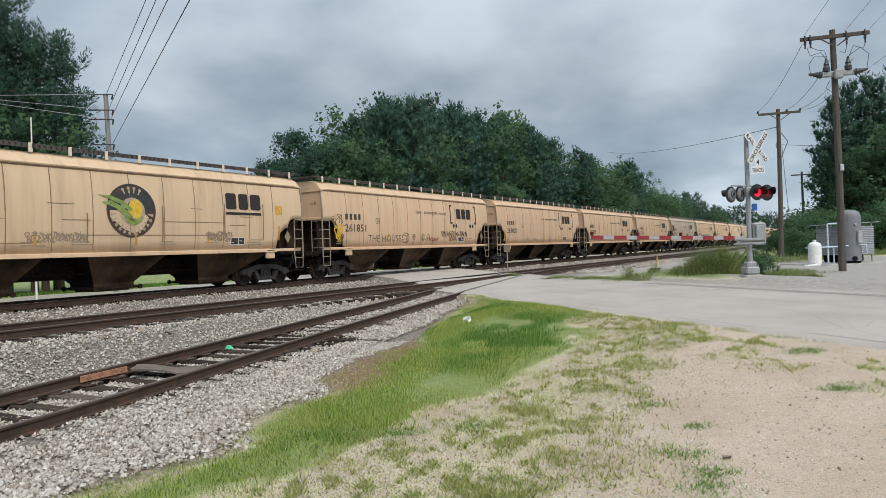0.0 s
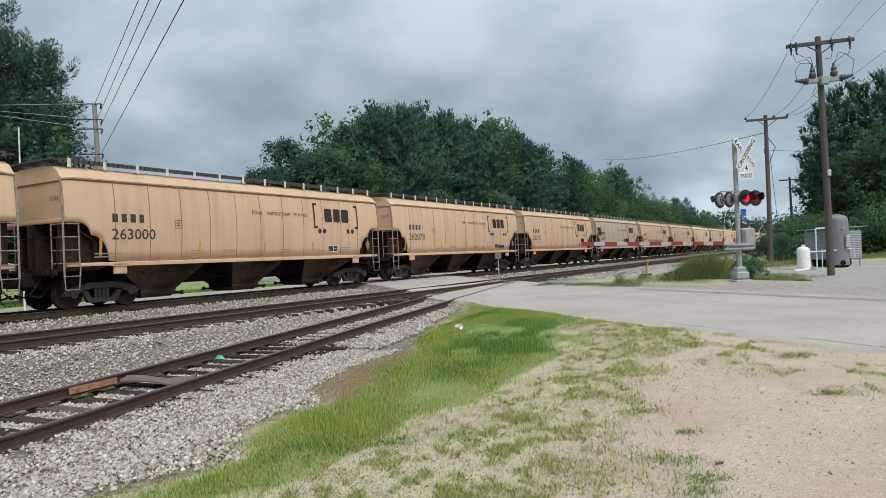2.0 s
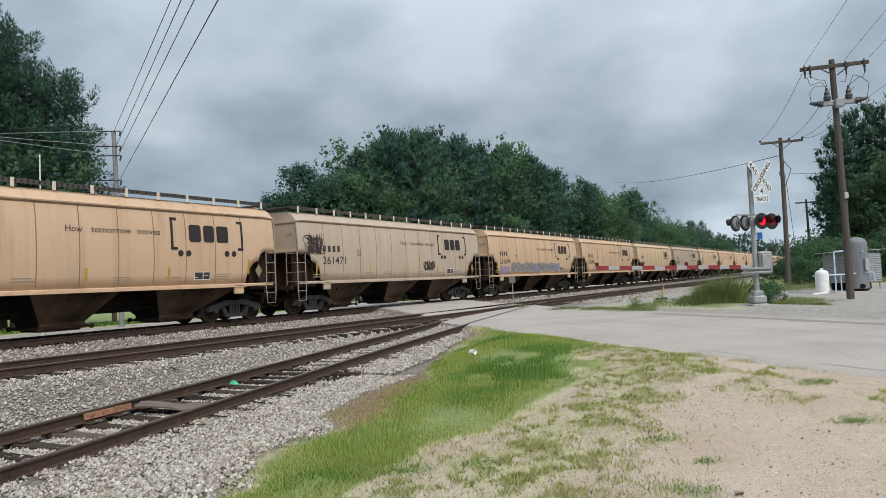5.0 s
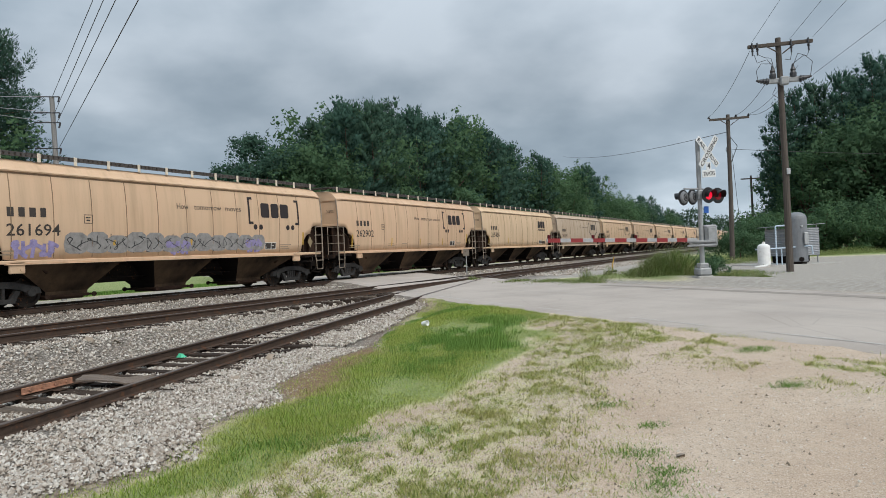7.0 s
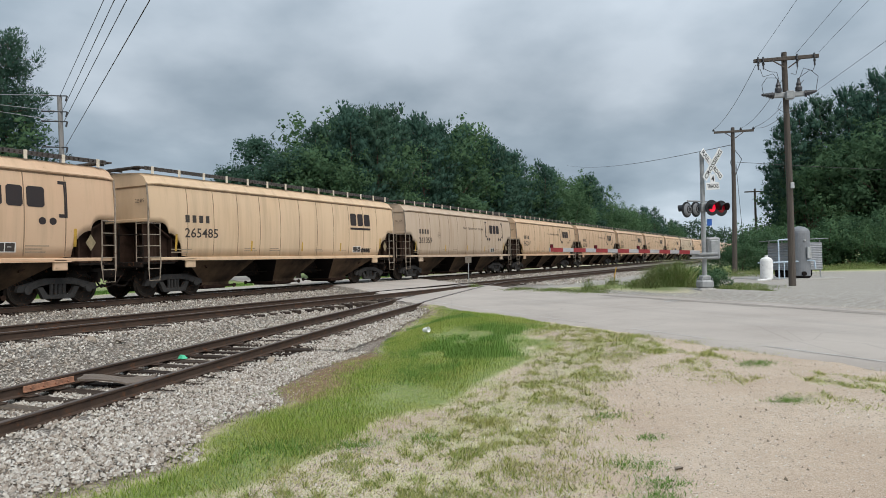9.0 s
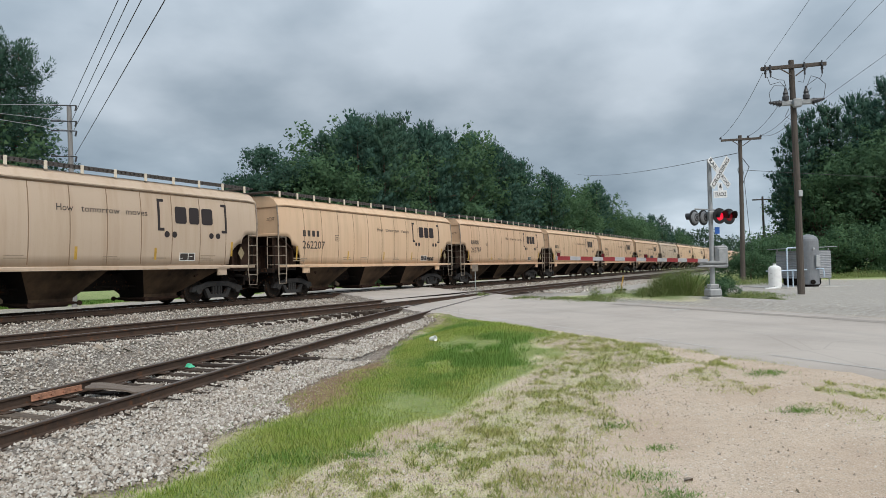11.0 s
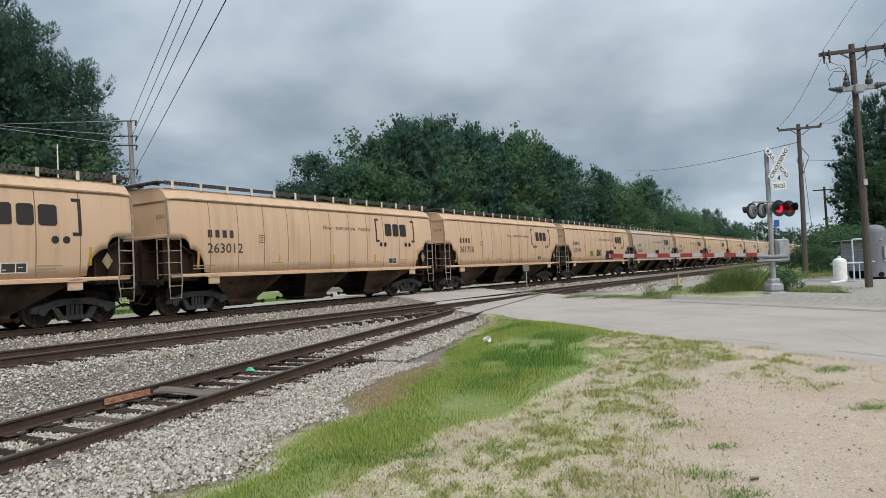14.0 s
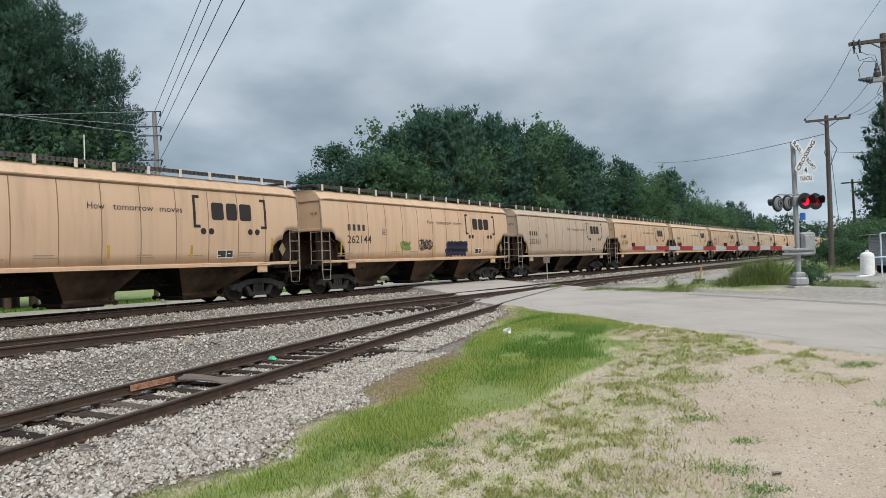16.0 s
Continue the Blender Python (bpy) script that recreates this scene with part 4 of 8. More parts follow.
def stones(count, pick, size, rng, squash=0.7):
    """Corners and triangles of many broken stones; pick(n) gives n places (x, y, z)."""
    base = np.array([(-1, -1, -1), (1, -1, -1), (1, 1, -1), (-1, 1, -1), (-1, -1, 1), (1, -1, 1), (1, 1, 1), (-1, 1, 1)], float) * 0.5
    tris = np.array([(4, 5, 6), (4, 6, 7), (0, 1, 5), (0, 5, 4), (1, 2, 6), (1, 6, 5), (2, 3, 7), (2, 7, 6), (3, 0, 4), (3, 4, 7)])
    P = pick(count)
    n = len(P)
    S = size[0] + (size[1] - size[0]) * rng.rand(n, 1, 1) ** 1.6
    B = base[None] * (1 + 0.55 * (rng.rand(n, 8, 3) - 0.5)) * np.array([1.15, 0.9, squash]) * S
    B[:, 4:, :2] *= 0.55 + 0.4 * rng.rand(n, 1, 1)
    q = rng.randn(n, 4)
    q[:, 1:3] *= 0.45
    q /= np.linalg.norm(q, axis=1, keepdims=True)
    w, x, y, z = q.T
    R = np.stack([1 - 2 * (y * y + z * z), 2 * (x * y - z * w), 2 * (x * z + y * w), 2 * (x * y + z * w), 1 - 2 * (x * x + z * z), 2 * (y * z - x * w), 2 * (x * z - y * w), 2 * (y * z + x * w), 1 - 2 * (x * x + y * y)], -1).reshape(n, 3, 3)
    V = np.einsum("nij,nkj->nki", R, B) + P[:, None, :]
    F = tris[None] + 8 * np.arange(n)[:, None, None]
    return V.reshape(-1, 3), F.reshape(-1, 3)


def grit(count, pick, size, rng):
    """Tiny angular bits: four faces each on a hidden base."""
    P = pick(count)
    n = len(P)
    s = size[0] + (size[1] - size[0]) * rng.rand(n, 1) ** 2
    a = rng.rand(n, 1) * 6.283 + np.array([[0, 1.57, 3.14, 4.71]]) + 0.5 * rng.rand(n, 4)
    r = s * (0.45 + 0.5 * rng.rand(n, 4))
    ring = np.stack([P[:, :1] + np.cos(a) * r, P[:, 1:2] + np.sin(a) * r, np.repeat(P[:, 2:] - 0.004, 4, 1)], -1)
    top = P + np.concatenate([(rng.rand(n, 2) - 0.5) * s, s * (0.45 + 0.5 * rng.rand(n, 1))], 1)
    V = np.concatenate([ring, top[:, None, :]], 1)
    F = np.array([(0, 1, 4), (1, 2, 4), (2, 3, 4), (3, 0, 4)])[None] + 5 * np.arange(n)[:, None, None]
    return V.reshape(-1, 3), F.reshape(-1, 3)


def build_ballast():
    rng = np.random.RandomState(3)

    def clear_of_ties(u, s):
        """Most stones lie between the ties, not on them."""
        keep = np.ones(len(u), bool)
        for name, mid in (("siding_track", siding_u(s)), ("second_track", B_U), ("main_track", 0.0)):
            t = np.array(TIE_SPOTS[name])
            i = np.clip(np.searchsorted(t, s), 1, len(t) - 1)
            gap = np.minimum(np.abs(t[i] - s), np.abs(t[i - 1] - s))
            keep &= ~((gap < 0.125) & (np.abs(u - mid) < 1.32) & (rng.rand(len(u)) > np.where(s > 25.5, 0.6, 0.16)))
            keep &= np.abs(np.abs(u - mid) - 0.753) > 0.07
        return keep

    def band(u0, u1, s0, s1, lift):
        def pick(n):
            s = s0 + (s1 - s0) * rng.rand(n)
            u = u0(s) + (u1(s) - u0(s)) * rng.rand(n)
            x, y = track_xy(u, s)
            p = x * RX + y * RY
            keep = ((p < ROAD_NEAR - 0.25) | (p > ROAD_FAR + 0.3)) & clear_of_ties(u, s)
            keep &= lush_field(x, y) + 0.9 * brown_field(x, y) < 0.25 + 0.3 * rng.rand(n)
            x, y = x[keep], y[keep]
            return np.stack([x, y, land(x, y) + lift + 0.02 * rng.rand(len(x))], 1)
        return pick
    sets = [
        (46000, band(lambda s: siding_u(s) - 1.6, lambda s: siding_u(s) + np.interp(s, (14, 22, 30), (4.6, 4.0, 2.6)), 9, 24, 0.006), (0.016, 0.046)),
        (12000, band(lambda s: siding_u(s) - 1.6, lambda s: siding_u(s) + 2.2, 24, 34, 0.05), (0.020, 0.050)),
        (14500, band(lambda s: 0 * s + 7.6, lambda s: siding_u(s) - 0.6, 11, 36, 0.010), (0.020, 0.052)),
        (10000, band(lambda s: 0 * s + 2.0, lambda s: 0 * s + 7.8, 12, 40, 0.010), (0.024, 0.060)),
        (5500, band(lambda s: 0 * s - 2.6, lambda s: 0 * s + 2.2, 12, 44, 0.010), (0.028, 0.066)),
        (5000, band(lambda s: 0 * s + 1.6, lambda s: 0 * s + 10.4, 47, 75, 0.010), (0.05, 0.10)),
    ]
    Vs, Fs, k = [], [], 0
    for count, pick, size in sets:
        V, F = stones(count, pick, size, rng)
        Vs.append(V)
        Fs.append(F + k)
        k += len(V)
    for count, pick, size in [(c, p, (0.012, 0.040)) for c, p, _ in sets[:1]] + [(int(c * 0.7), p, (0.018, 0.05)) for c, p, _ in sets[1:5]]:
        V, F = grit(count, pick, size, rng)
        Vs.append(V + np.array([0, 0, 0.008]))
        Fs.append(F + k)
        k += len(V)
    tagged(new("ballast", tri_sheet("ballast", np.concatenate(Vs), np.concatenate(Fs), M_STONE)), "loose grey crushed stone ballast round the tracks", "gravel", kind="stuff")

    def dirt_pick(n):
        y = 2.8 + 15 * rng.rand(n) ** 1.6
        x = -2.4 + rng.rand(n) * (4.2 + y * 0.66)
        lush, thin = lush_field(x, y), thin_field(x, y)
        rocky = 2.2 * fbm(x * 0.7 + 3, y * 0.5, 4) - 0.85 + 0.45 * (depth_in(THIN, x, y) > 0)
        keep = (x * RX + y * RY < ROAD_NEAR - 0.02) & (rng.rand(n) < np.clip(rocky, 0.18, 0.9)) & (lush < 0.55)
        x, y = x[keep], y[keep]
        return np.stack([x, y, land(x, y)], 1)
    def thin_pick(n):
        y = 2.8 + 13 * rng.rand(n) ** 1.6
        x = -2.0 + 6.5 * rng.rand(n)
        keep = (depth_in(THIN, x, y) + 1.2 * (fbm(x * 0.9, y * 0.7, 6) - 0.5) > 0) & (rng.rand(n) < 0.25 + 0.75 * smooth(0.4, 0.6, fbm(x * 2.2, y * 1.8, 7))) & (lush_field(x, y) < 0.6)
        x, y = x[keep], y[keep]
        return np.stack([x, y, land(x, y)], 1)
    V, F = grit(110000, dirt_pick, (0.005, 0.024), rng)
    V2, F2 = grit(80000, thin_pick, (0.005, 0.020), rng)
    V, F = np.concatenate([V, V2]), np.concatenate([F, F2 + len(V)])
    tagged(new("pebbles", tri_sheet("pebbles", V, F, M_PEBBLE)), "small pale pebbles and grit strewn over the dirt", "pebbles", kind="stuff")


def blades(x, y, h, rng, width=0.012, lean=0.35, lift=0.0):
    """Corners of thin leaning blades of grass, and the way each one catches the light."""
    n = len(x)
    a = rng.rand(n) * 2 * math.pi
    dx, dy = np.cos(a), np.sin(a)
    b = rng.rand(n) * 2 * math.pi
    r = lean * h * (0.2 + rng.rand(n))
    lx, ly = np.cos(b) * r, np.sin(b) * r
    z = land(x, y) - 0.006 + lift
    w = width * (0.7 + 0.6 * rng.rand(n))
    V = np.stack([np.stack([x - dx * w, y - dy * w, z], 1), np.stack([x + dx * w, y + dy * w, z], 1), np.stack([x + lx, y + ly, z + h], 1)], 1)
    N = np.stack([lx / h * 0.5, ly / h * 0.5, np.ones(n)], 1) + 0.18 * rng.randn(n, 3)
    return V, N


def turf(name, sets, mat, label, category):
    V, N = np.concatenate([a for a, _ in sets]), np.concatenate([c for _, c in sets])
    tagged(new(name, leaf_sheet(name, V, N, mat)), label, category, kind="stuff")


def scatter_in(poly, n, rng):
    P = np.array(poly)
    lo, hi = P.min(0), P.max(0)
    q = lo + (hi - lo) * rng.rand(n, 2)
    wob = 0.18 * ripple(q[:, 0] * 2.5, q[:, 1] * 2.5)
    k = inside_poly(poly, q[:, 0] + wob, q[:, 1] + wob)
    return q[k, 0], q[k, 1]


TUFTS = [(2.2, 7.3, 0.14), (2.0, 5.75, 0.22), (2.05, 5.3, 0.2), (1.9, 5.0, 0.18), (5.8, 9.9, 0.3), (5.2, 11.4, 0.4), (5.5, 10.5, 0.35), (3.3, 10.4, 0.45), (1.7, 4.6, 0.25),
         (0.2, 6.8, 0.2), (-0.5, 6.6, 0.25), (0.3, 5.0, 0.35), (1.8, 8.1, 0.3), (3.5, 11.9, 0.5), (4.3, 12.5, 0.4), (2.8, 9.2, 0.35), (4.9, 9.2, 0.25), (1.2, 5.6, 0.35), (0.9, 7.4, 0.4), (2.4, 6.5, 0.12), (4.2, 7.2, 0.18), (-2.0, 9.6, 0.22), (-1.75, 12.6, 0.3), (-2.3, 8.0, 0.2)]


def build_grass():
    rng = np.random.RandomState(11)
    sets, deep, sparse = [], [], []
    n = 900000
    y = 2.6 + 22.5 * rng.rand(n) ** 1.3
    x = -4.0 + 8.5 * rng.rand(n)
    keep = x * RX + y * RY < ROAD_NEAR - 0.08
    x, y = x[keep], y[keep]
    keep = rng.rand(len(x)) < lush_field(x, y) * np.clip(0.78 + 0.5 * fbm(x * 1.4, y * 1.0, 21), 0.1, 1) * (1 - 0.85 * brown_field(x, y))
    x, y = x[keep], y[keep]
    tall = np.clip(2.4 * fbm(x * 0.8, y * 0.55, 22) - 0.55, 0.25, 1.5)
    sets.append(blades(x, y, (0.02 + 0.075 * rng.rand(len(x)) ** 1.3) * tall, rng, 0.0036, 0.7))
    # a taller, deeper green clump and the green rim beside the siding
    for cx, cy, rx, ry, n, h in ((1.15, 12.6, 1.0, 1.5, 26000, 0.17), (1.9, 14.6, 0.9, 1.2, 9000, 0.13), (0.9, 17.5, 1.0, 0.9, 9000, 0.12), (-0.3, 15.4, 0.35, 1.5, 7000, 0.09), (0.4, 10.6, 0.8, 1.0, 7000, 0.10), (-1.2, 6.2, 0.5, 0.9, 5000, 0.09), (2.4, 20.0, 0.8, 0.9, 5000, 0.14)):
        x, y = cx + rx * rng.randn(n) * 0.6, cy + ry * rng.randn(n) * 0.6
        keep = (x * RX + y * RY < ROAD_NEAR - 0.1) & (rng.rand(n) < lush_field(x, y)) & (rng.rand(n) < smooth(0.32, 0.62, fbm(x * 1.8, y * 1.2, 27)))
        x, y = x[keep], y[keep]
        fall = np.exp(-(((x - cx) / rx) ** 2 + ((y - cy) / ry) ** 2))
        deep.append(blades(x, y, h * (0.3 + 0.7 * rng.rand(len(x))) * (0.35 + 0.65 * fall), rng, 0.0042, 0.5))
    # short worn grass over the grit
    n = 1300000
    y = 2.6 + 17 * rng.rand(n) ** 1.35
    x = -2.0 + 9.5 * rng.rand(n)
    keep = x * RX + y * RY < ROAD_NEAR - 0.05
    x, y = x[keep], y[keep]
    keep = rng.rand(len(x)) < thin_field(x, y) * 0.8
    x, y = x[keep], y[keep]
    tuft = 0.45 + 0.9 * smooth(0.48, 0.65, fbm(x * 7.5, y * 5.5, 18))
    sparse.append(blades(x, y, (0.014 + 0.045 * rng.rand(len(x)) ** 1.5) * tuft, rng, 0.0048, 1.1))
    n = 14000
    x, y = -2.0 + 1.9 * rng.rand(n), 8.0 + 6 * rng.rand(n)
    keep = rng.rand(n) < 0.5 * brown_field(x, y)
    sparse.append(blades(x[keep], y[keep], 0.01 + 0.03 * rng.rand(keep.sum()), rng, 0.004, 1.2))
    for tx, ty, r in TUFTS:
        n = int(1000 * (r / 0.3) ** 1.5)
        q = rng.randn(n, 2) * r * 0.5
        q = q * (0.6 + 0.9 * fbm(tx * 3 + q[:, 0] * 4, ty * 3 + q[:, 1] * 4, 40))[:, None]
        (deep if r < 0.3 else sparse).append(blades(tx + q[:, 0] * 1.3, ty + q[:, 1], 0.012 + 0.04 * rng.rand(n), rng, 0.0036, 1.1))
    # strip behind the train
    s, u = 5 + 75 * rng.rand(40000), -18.6 - 5.0 * rng.rand(40000)
    x, y = track_xy(u, s)
    keep = ~((x * RX + y * RY > ROAD_NEAR - 0.3) & (x * RX + y * RY < ROAD_FAR + 0.3))
    deep.append(blades(x[keep], y[keep], 0.08 + 0.12 * rng.rand(keep.sum()), rng, 0.03))
    turf("grass", sets, M_GRASS, "bright green uneven grass beside the siding", "grass")
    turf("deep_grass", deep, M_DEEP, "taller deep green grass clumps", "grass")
    turf("sparse_grass", sparse, M_THIN, "short worn grass growing through grit", "grass")
    # tall weeds round the signal and by the far shoulder
    sets = []
    for cx, cy, r, h, n in ((9.9, 23.8, 0.6, 1.30, 3600), (9.3, 24.0, 0.7, 1.05, 3800), (10.5, 24.8, 0.5, 0.7, 1400), (8.8, 24.6, 0.6, 0.34, 1200), (11.6, 23.2, 0.7, 0.32, 2000), (11.75, 21.4, 0.35, 0.24, 1200),
                            (7.0, 25.2, 1.2, 0.16, 1400), (5.9, 26.8, 1.0, 0.14, 1200), (7.15, 26.0, 0.3, 0.62, 200), (8.1, 26.0, 0.3, 0.55, 160), (12.4, 24.6, 1.2, 0.22, 1400), (4.9, 28.4, 0.9, 0.13, 900), (14.0, 27.5, 1.5, 0.26, 1400),
                            (16, 38, 2.0, 0.55, 1500), (12.5, 33, 2.0, 0.3, 1200), (3.2, 31.6, 0.5, 0.2, 400), (20, 42, 2.5, 0.7, 1800), (24.5, 44, 2.0, 0.7, 1500), (32, 52, 3.0, 0.6, 2200), (37, 53, 3.0, 0.7, 2200), (42, 52, 3.0, 0.6, 2200), (47, 50, 3.0, 0.6, 2200), (52, 48, 3.0, 0.6, 2000)):
        q = rng.randn(n, 2) * r * 0.5
        fall = np.exp(-(q ** 2).sum(1) / (r * r) * 1.2)
        fall = fall * (0.5 + fbm(cx + q[:, 0] * 2.2, cy + q[:, 1] * 2.2, 44))
        sets.append(blades(cx + q[:, 0], cy + q[:, 1], h * (0.2 + 0.9 * rng.rand(n) ** 1.4) * (0.3 + 0.7 * fall), rng, 0.008, 0.75))
        m = n // 2
        q = rng.randn(m, 2) * r * 0.45
        fall = np.exp(-(q ** 2).sum(1) / (r * r) * 1.2)
        sets.append(blades(cx + q[:, 0], cy + q[:, 1], 0.09 + 0 * fall, rng, 0.012, 1.6, h * 0.75 * rng.rand(m) * fall))
    turf("weeds", sets, M_WEED, "tall green and straw weeds along the road shoulder", "weeds")


# ---- grain train ----
CAR_L, FIRST, SPEED = 17.0, 25.95, 13.97     # metres from car to car, place of car 0 at the start, metres a second
HALF = 7.82


def side_x(z):
    """Half width of the bulging side at a height."""
    return float(np.interp(z, (1.36, 1.6, 1.9, 2.25, 2.6, 3.0, 3.35, 3.65, 3.97), (1.535, 1.57, 1.605, 1.63, 1.638, 1.63, 1.61, 1.578, 1.525)))


def cut_z(y):
    """Lower edge of the side sheet: stepped round openings over the end platforms."""
    d = HALF - abs(y)
    if d >= 1.42:
        return 1.40
    if d > 0.80:
        return 1.40 + 0.85 * math.sqrt(max(0.0, 1 - ((d - 0.80) / 0.62) ** 2))
    return 2.25 + 0.37 * math.sqrt(max(0.0, 1 - (max(d - 0.45, 0) / 0.35) ** 2))


def side_mesh(sign):
    ys = sorted(set([round(-HALF + i * 2 * HALF / 16, 4) for i in range(17)] + [q * (HALF - v) for q in (-1, 1) for v in (0.3, 0.45, 0.55, 0.65, 0.72, 0.77, 0.795, 0.801, 0.92, 1.06, 1.2, 1.3, 1.36, 1.40, 1.419)]))
    zs = [k / 7 for k in range(8)]
    V, F = [], []
    for y in ys:
        lo = cut_z(y)
        for k in zs:
            z = lo + (3.97 - lo) * k
            V.append((sign * side_x(z), y, z))
    n = len(zs)
    for i in range(len(ys) - 1):
        for k in range(n - 1):
            q = (i * n + k, (i + 1) * n + k, (i + 1) * n + k + 1, i * n + k + 1)
            F.append(q if sign > 0 else q[::-1])
    base = len(V)
    V += [(x - sign * 0.05, y, z) for x, y, z in V[:base]]
    F += [tuple(base + j for j in q[::-1]) for q in F[:]]
    for i in range(len(ys) - 1):
        q = (i * n, base + i * n, base + (i + 1) * n, (i + 1) * n)
        F.append(q if sign > 0 else q[::-1])
    return sheet("side_sheet", V, F, M_CAR, True)


def roof_mesh():
    half = [(1.50, 3.93), (1.585, 3.945), (1.60, 3.985), (1.555, 4.02), (1.50, 4.06), (1.36, 4.24), (1.15, 4.35), (0.65, 4.41)]
    prof = [(-x, z) for x, z in half] + [(0, 4.43)] + half[::-1]
    V, F = [], []
    ys = [-HALF - 0.03, -HALF + 0.4, -4, 0, 4, HALF - 0.4, HALF + 0.03]
    for y in ys:
        V += [(x, y, z - (0.05 if abs(y) > HALF else 0)) for x, z in prof]
    n = len(prof)
    for i in range(len(ys) - 1):
        F += [(i * n + k, i * n + (k + 1) % n, (i + 1) * n + (k + 1) % n, (i + 1) * n + k) for k in range(n)]
    F += [tuple(range(n)), tuple(range(len(V) - 1, len(V) - n - 1, -1))]
    return sheet("roof", V, [f[::-1] for f in F], M_CAR)


def end_mesh(e):
    """Upright end sheet with a rolled lower edge, and the slope sheet that runs in under it."""
    S = Shape()
    half = [(1.63, 2.66), (1.625, 3.1), (1.525, 3.97), (1.34, 4.22), (1.13, 4.33)]
    prof = [(-x, z) for x, z in half[::-1]] + half + [(0, 4.40)]
    S.plate(prof, lambda a, b, d: (a, e * (HALF - 0.02 - d), b), 0.05)
    S.box((0, e * (HALF - 0.03), 2.69), (3.26, 0.10, 0.12), 0.02)
    return S.mesh("end_sheet", M_CAR)


def slope_mesh(e):
    S = Shape()
    for a, b in (((7.75, 2.70), (5.0, 1.05)),):
        S.add([(-1.5, e * a[0], a[1]), (1.5, e * a[0], a[1]), (1.3, e * b[0], b[1]), (-1.3, e * b[0], b[1]),
               (-1.5, e * a[0], a[1] - 0.06), (1.5, e * a[0], a[1] - 0.06), (1.3, e * b[0], b[1] - 0.06), (-1.3, e * b[0], b[1] - 0.06)],
              [(0, 1, 2, 3), (7, 6, 5, 4), (0, 4, 5, 1), (2, 6, 7, 3), (1, 5, 6, 2), (3, 7, 4, 0)])
    for x in (-1.2, -0.4, 0.4, 1.2):
        S.box((x, e * 7.3, 1.9), (0.08, 0.10, 1.5), 0.01)
    S.box((0, e * 6.75, 1.95), (2.86, 0.06, 1.4), 0.01)
    S.box((0, e * 7.4, 1.9), (0.06, 1.25, 1.4), 0.01)
    S.box((0, e * 7.2, 1.92), (2.8, 0.05, 1.36), 0.01)
    for x in (-1.18, 1.18):
        S.plate([(6.3, 1.25), (7.79, 1.25), (7.79, 2.62), (7.55, 2.64), (6.35, 1.95)], lambda a, b, d: (x + d, e * a, b), 0.04)
    return S.mesh("slope_sheet", M_RUSTY)


def bay_rings(lo, hi):
    """Corners of a hopper bay from the sill down to the outlet; lo, hi: its ends at the top and at the outlet."""
    V = []
    for hx, k, z in ((1.525, 0, 1.33), (0.66, 1, 0.42), (0.64, 1, 0.30)):
        V += [(-hx, lo[k], z), (hx, lo[k], z), (hx, hi[k], z), (-hx, hi[k], z)]
    return V


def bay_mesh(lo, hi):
    """Dusty side sheets of a hopper bay, with underside shade in their colour."""
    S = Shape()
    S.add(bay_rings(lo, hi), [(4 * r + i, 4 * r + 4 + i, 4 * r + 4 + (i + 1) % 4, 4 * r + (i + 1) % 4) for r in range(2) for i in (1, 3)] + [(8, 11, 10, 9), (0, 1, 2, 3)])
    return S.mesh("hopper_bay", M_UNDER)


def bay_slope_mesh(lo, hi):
    """Sloping end sheets of a bay, painted black for the shade below the car."""
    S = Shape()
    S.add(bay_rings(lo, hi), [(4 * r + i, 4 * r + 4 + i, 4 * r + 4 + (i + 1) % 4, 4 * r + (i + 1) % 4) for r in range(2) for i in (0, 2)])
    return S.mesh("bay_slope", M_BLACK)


def gate_mesh():
    S = Shape()
    S.box((0, 0, 0.27), (1.36, 1.50, 0.10), 0.015)
    S.box((0, 0, 0.20), (1.1, 1.25, 0.08), 0.02)
    for y in (-0.78, 0.78):
        S.rod((-0.85, y, 0.27), (0.85, y, 0.27), 0.035, 8)
        for x in (-0.87, 0.87):
            S.rod((x - 0.03, y, 0.27), (x + 0.03, y, 0.27), 0.08, 8)
    return S.mesh("outlet_gate", M_RUSTY)


def sill_mesh(sign):
    S = Shape()
    S.box((sign * 1.565, 0, 1.355), (0.09, 2 * HALF - 0.1, 0.11), 0.02)
    S.box((sign * 1.575, 0, 1.292), (0.15, 2 * HALF - 2.9, 0.028), 0.008)
    for e in (-1, 1):
        S.box((sign * 1.56, e * 6.05, 1.20), (0.10, 0.44, 0.34), 0.02)
        S.rod((sign * 1.60, e * 5.93, 1.14), (sign * 1.63, e * 5.93, 1.14), 0.05, 10)
    return S.mesh("side_sill", M_CAR)


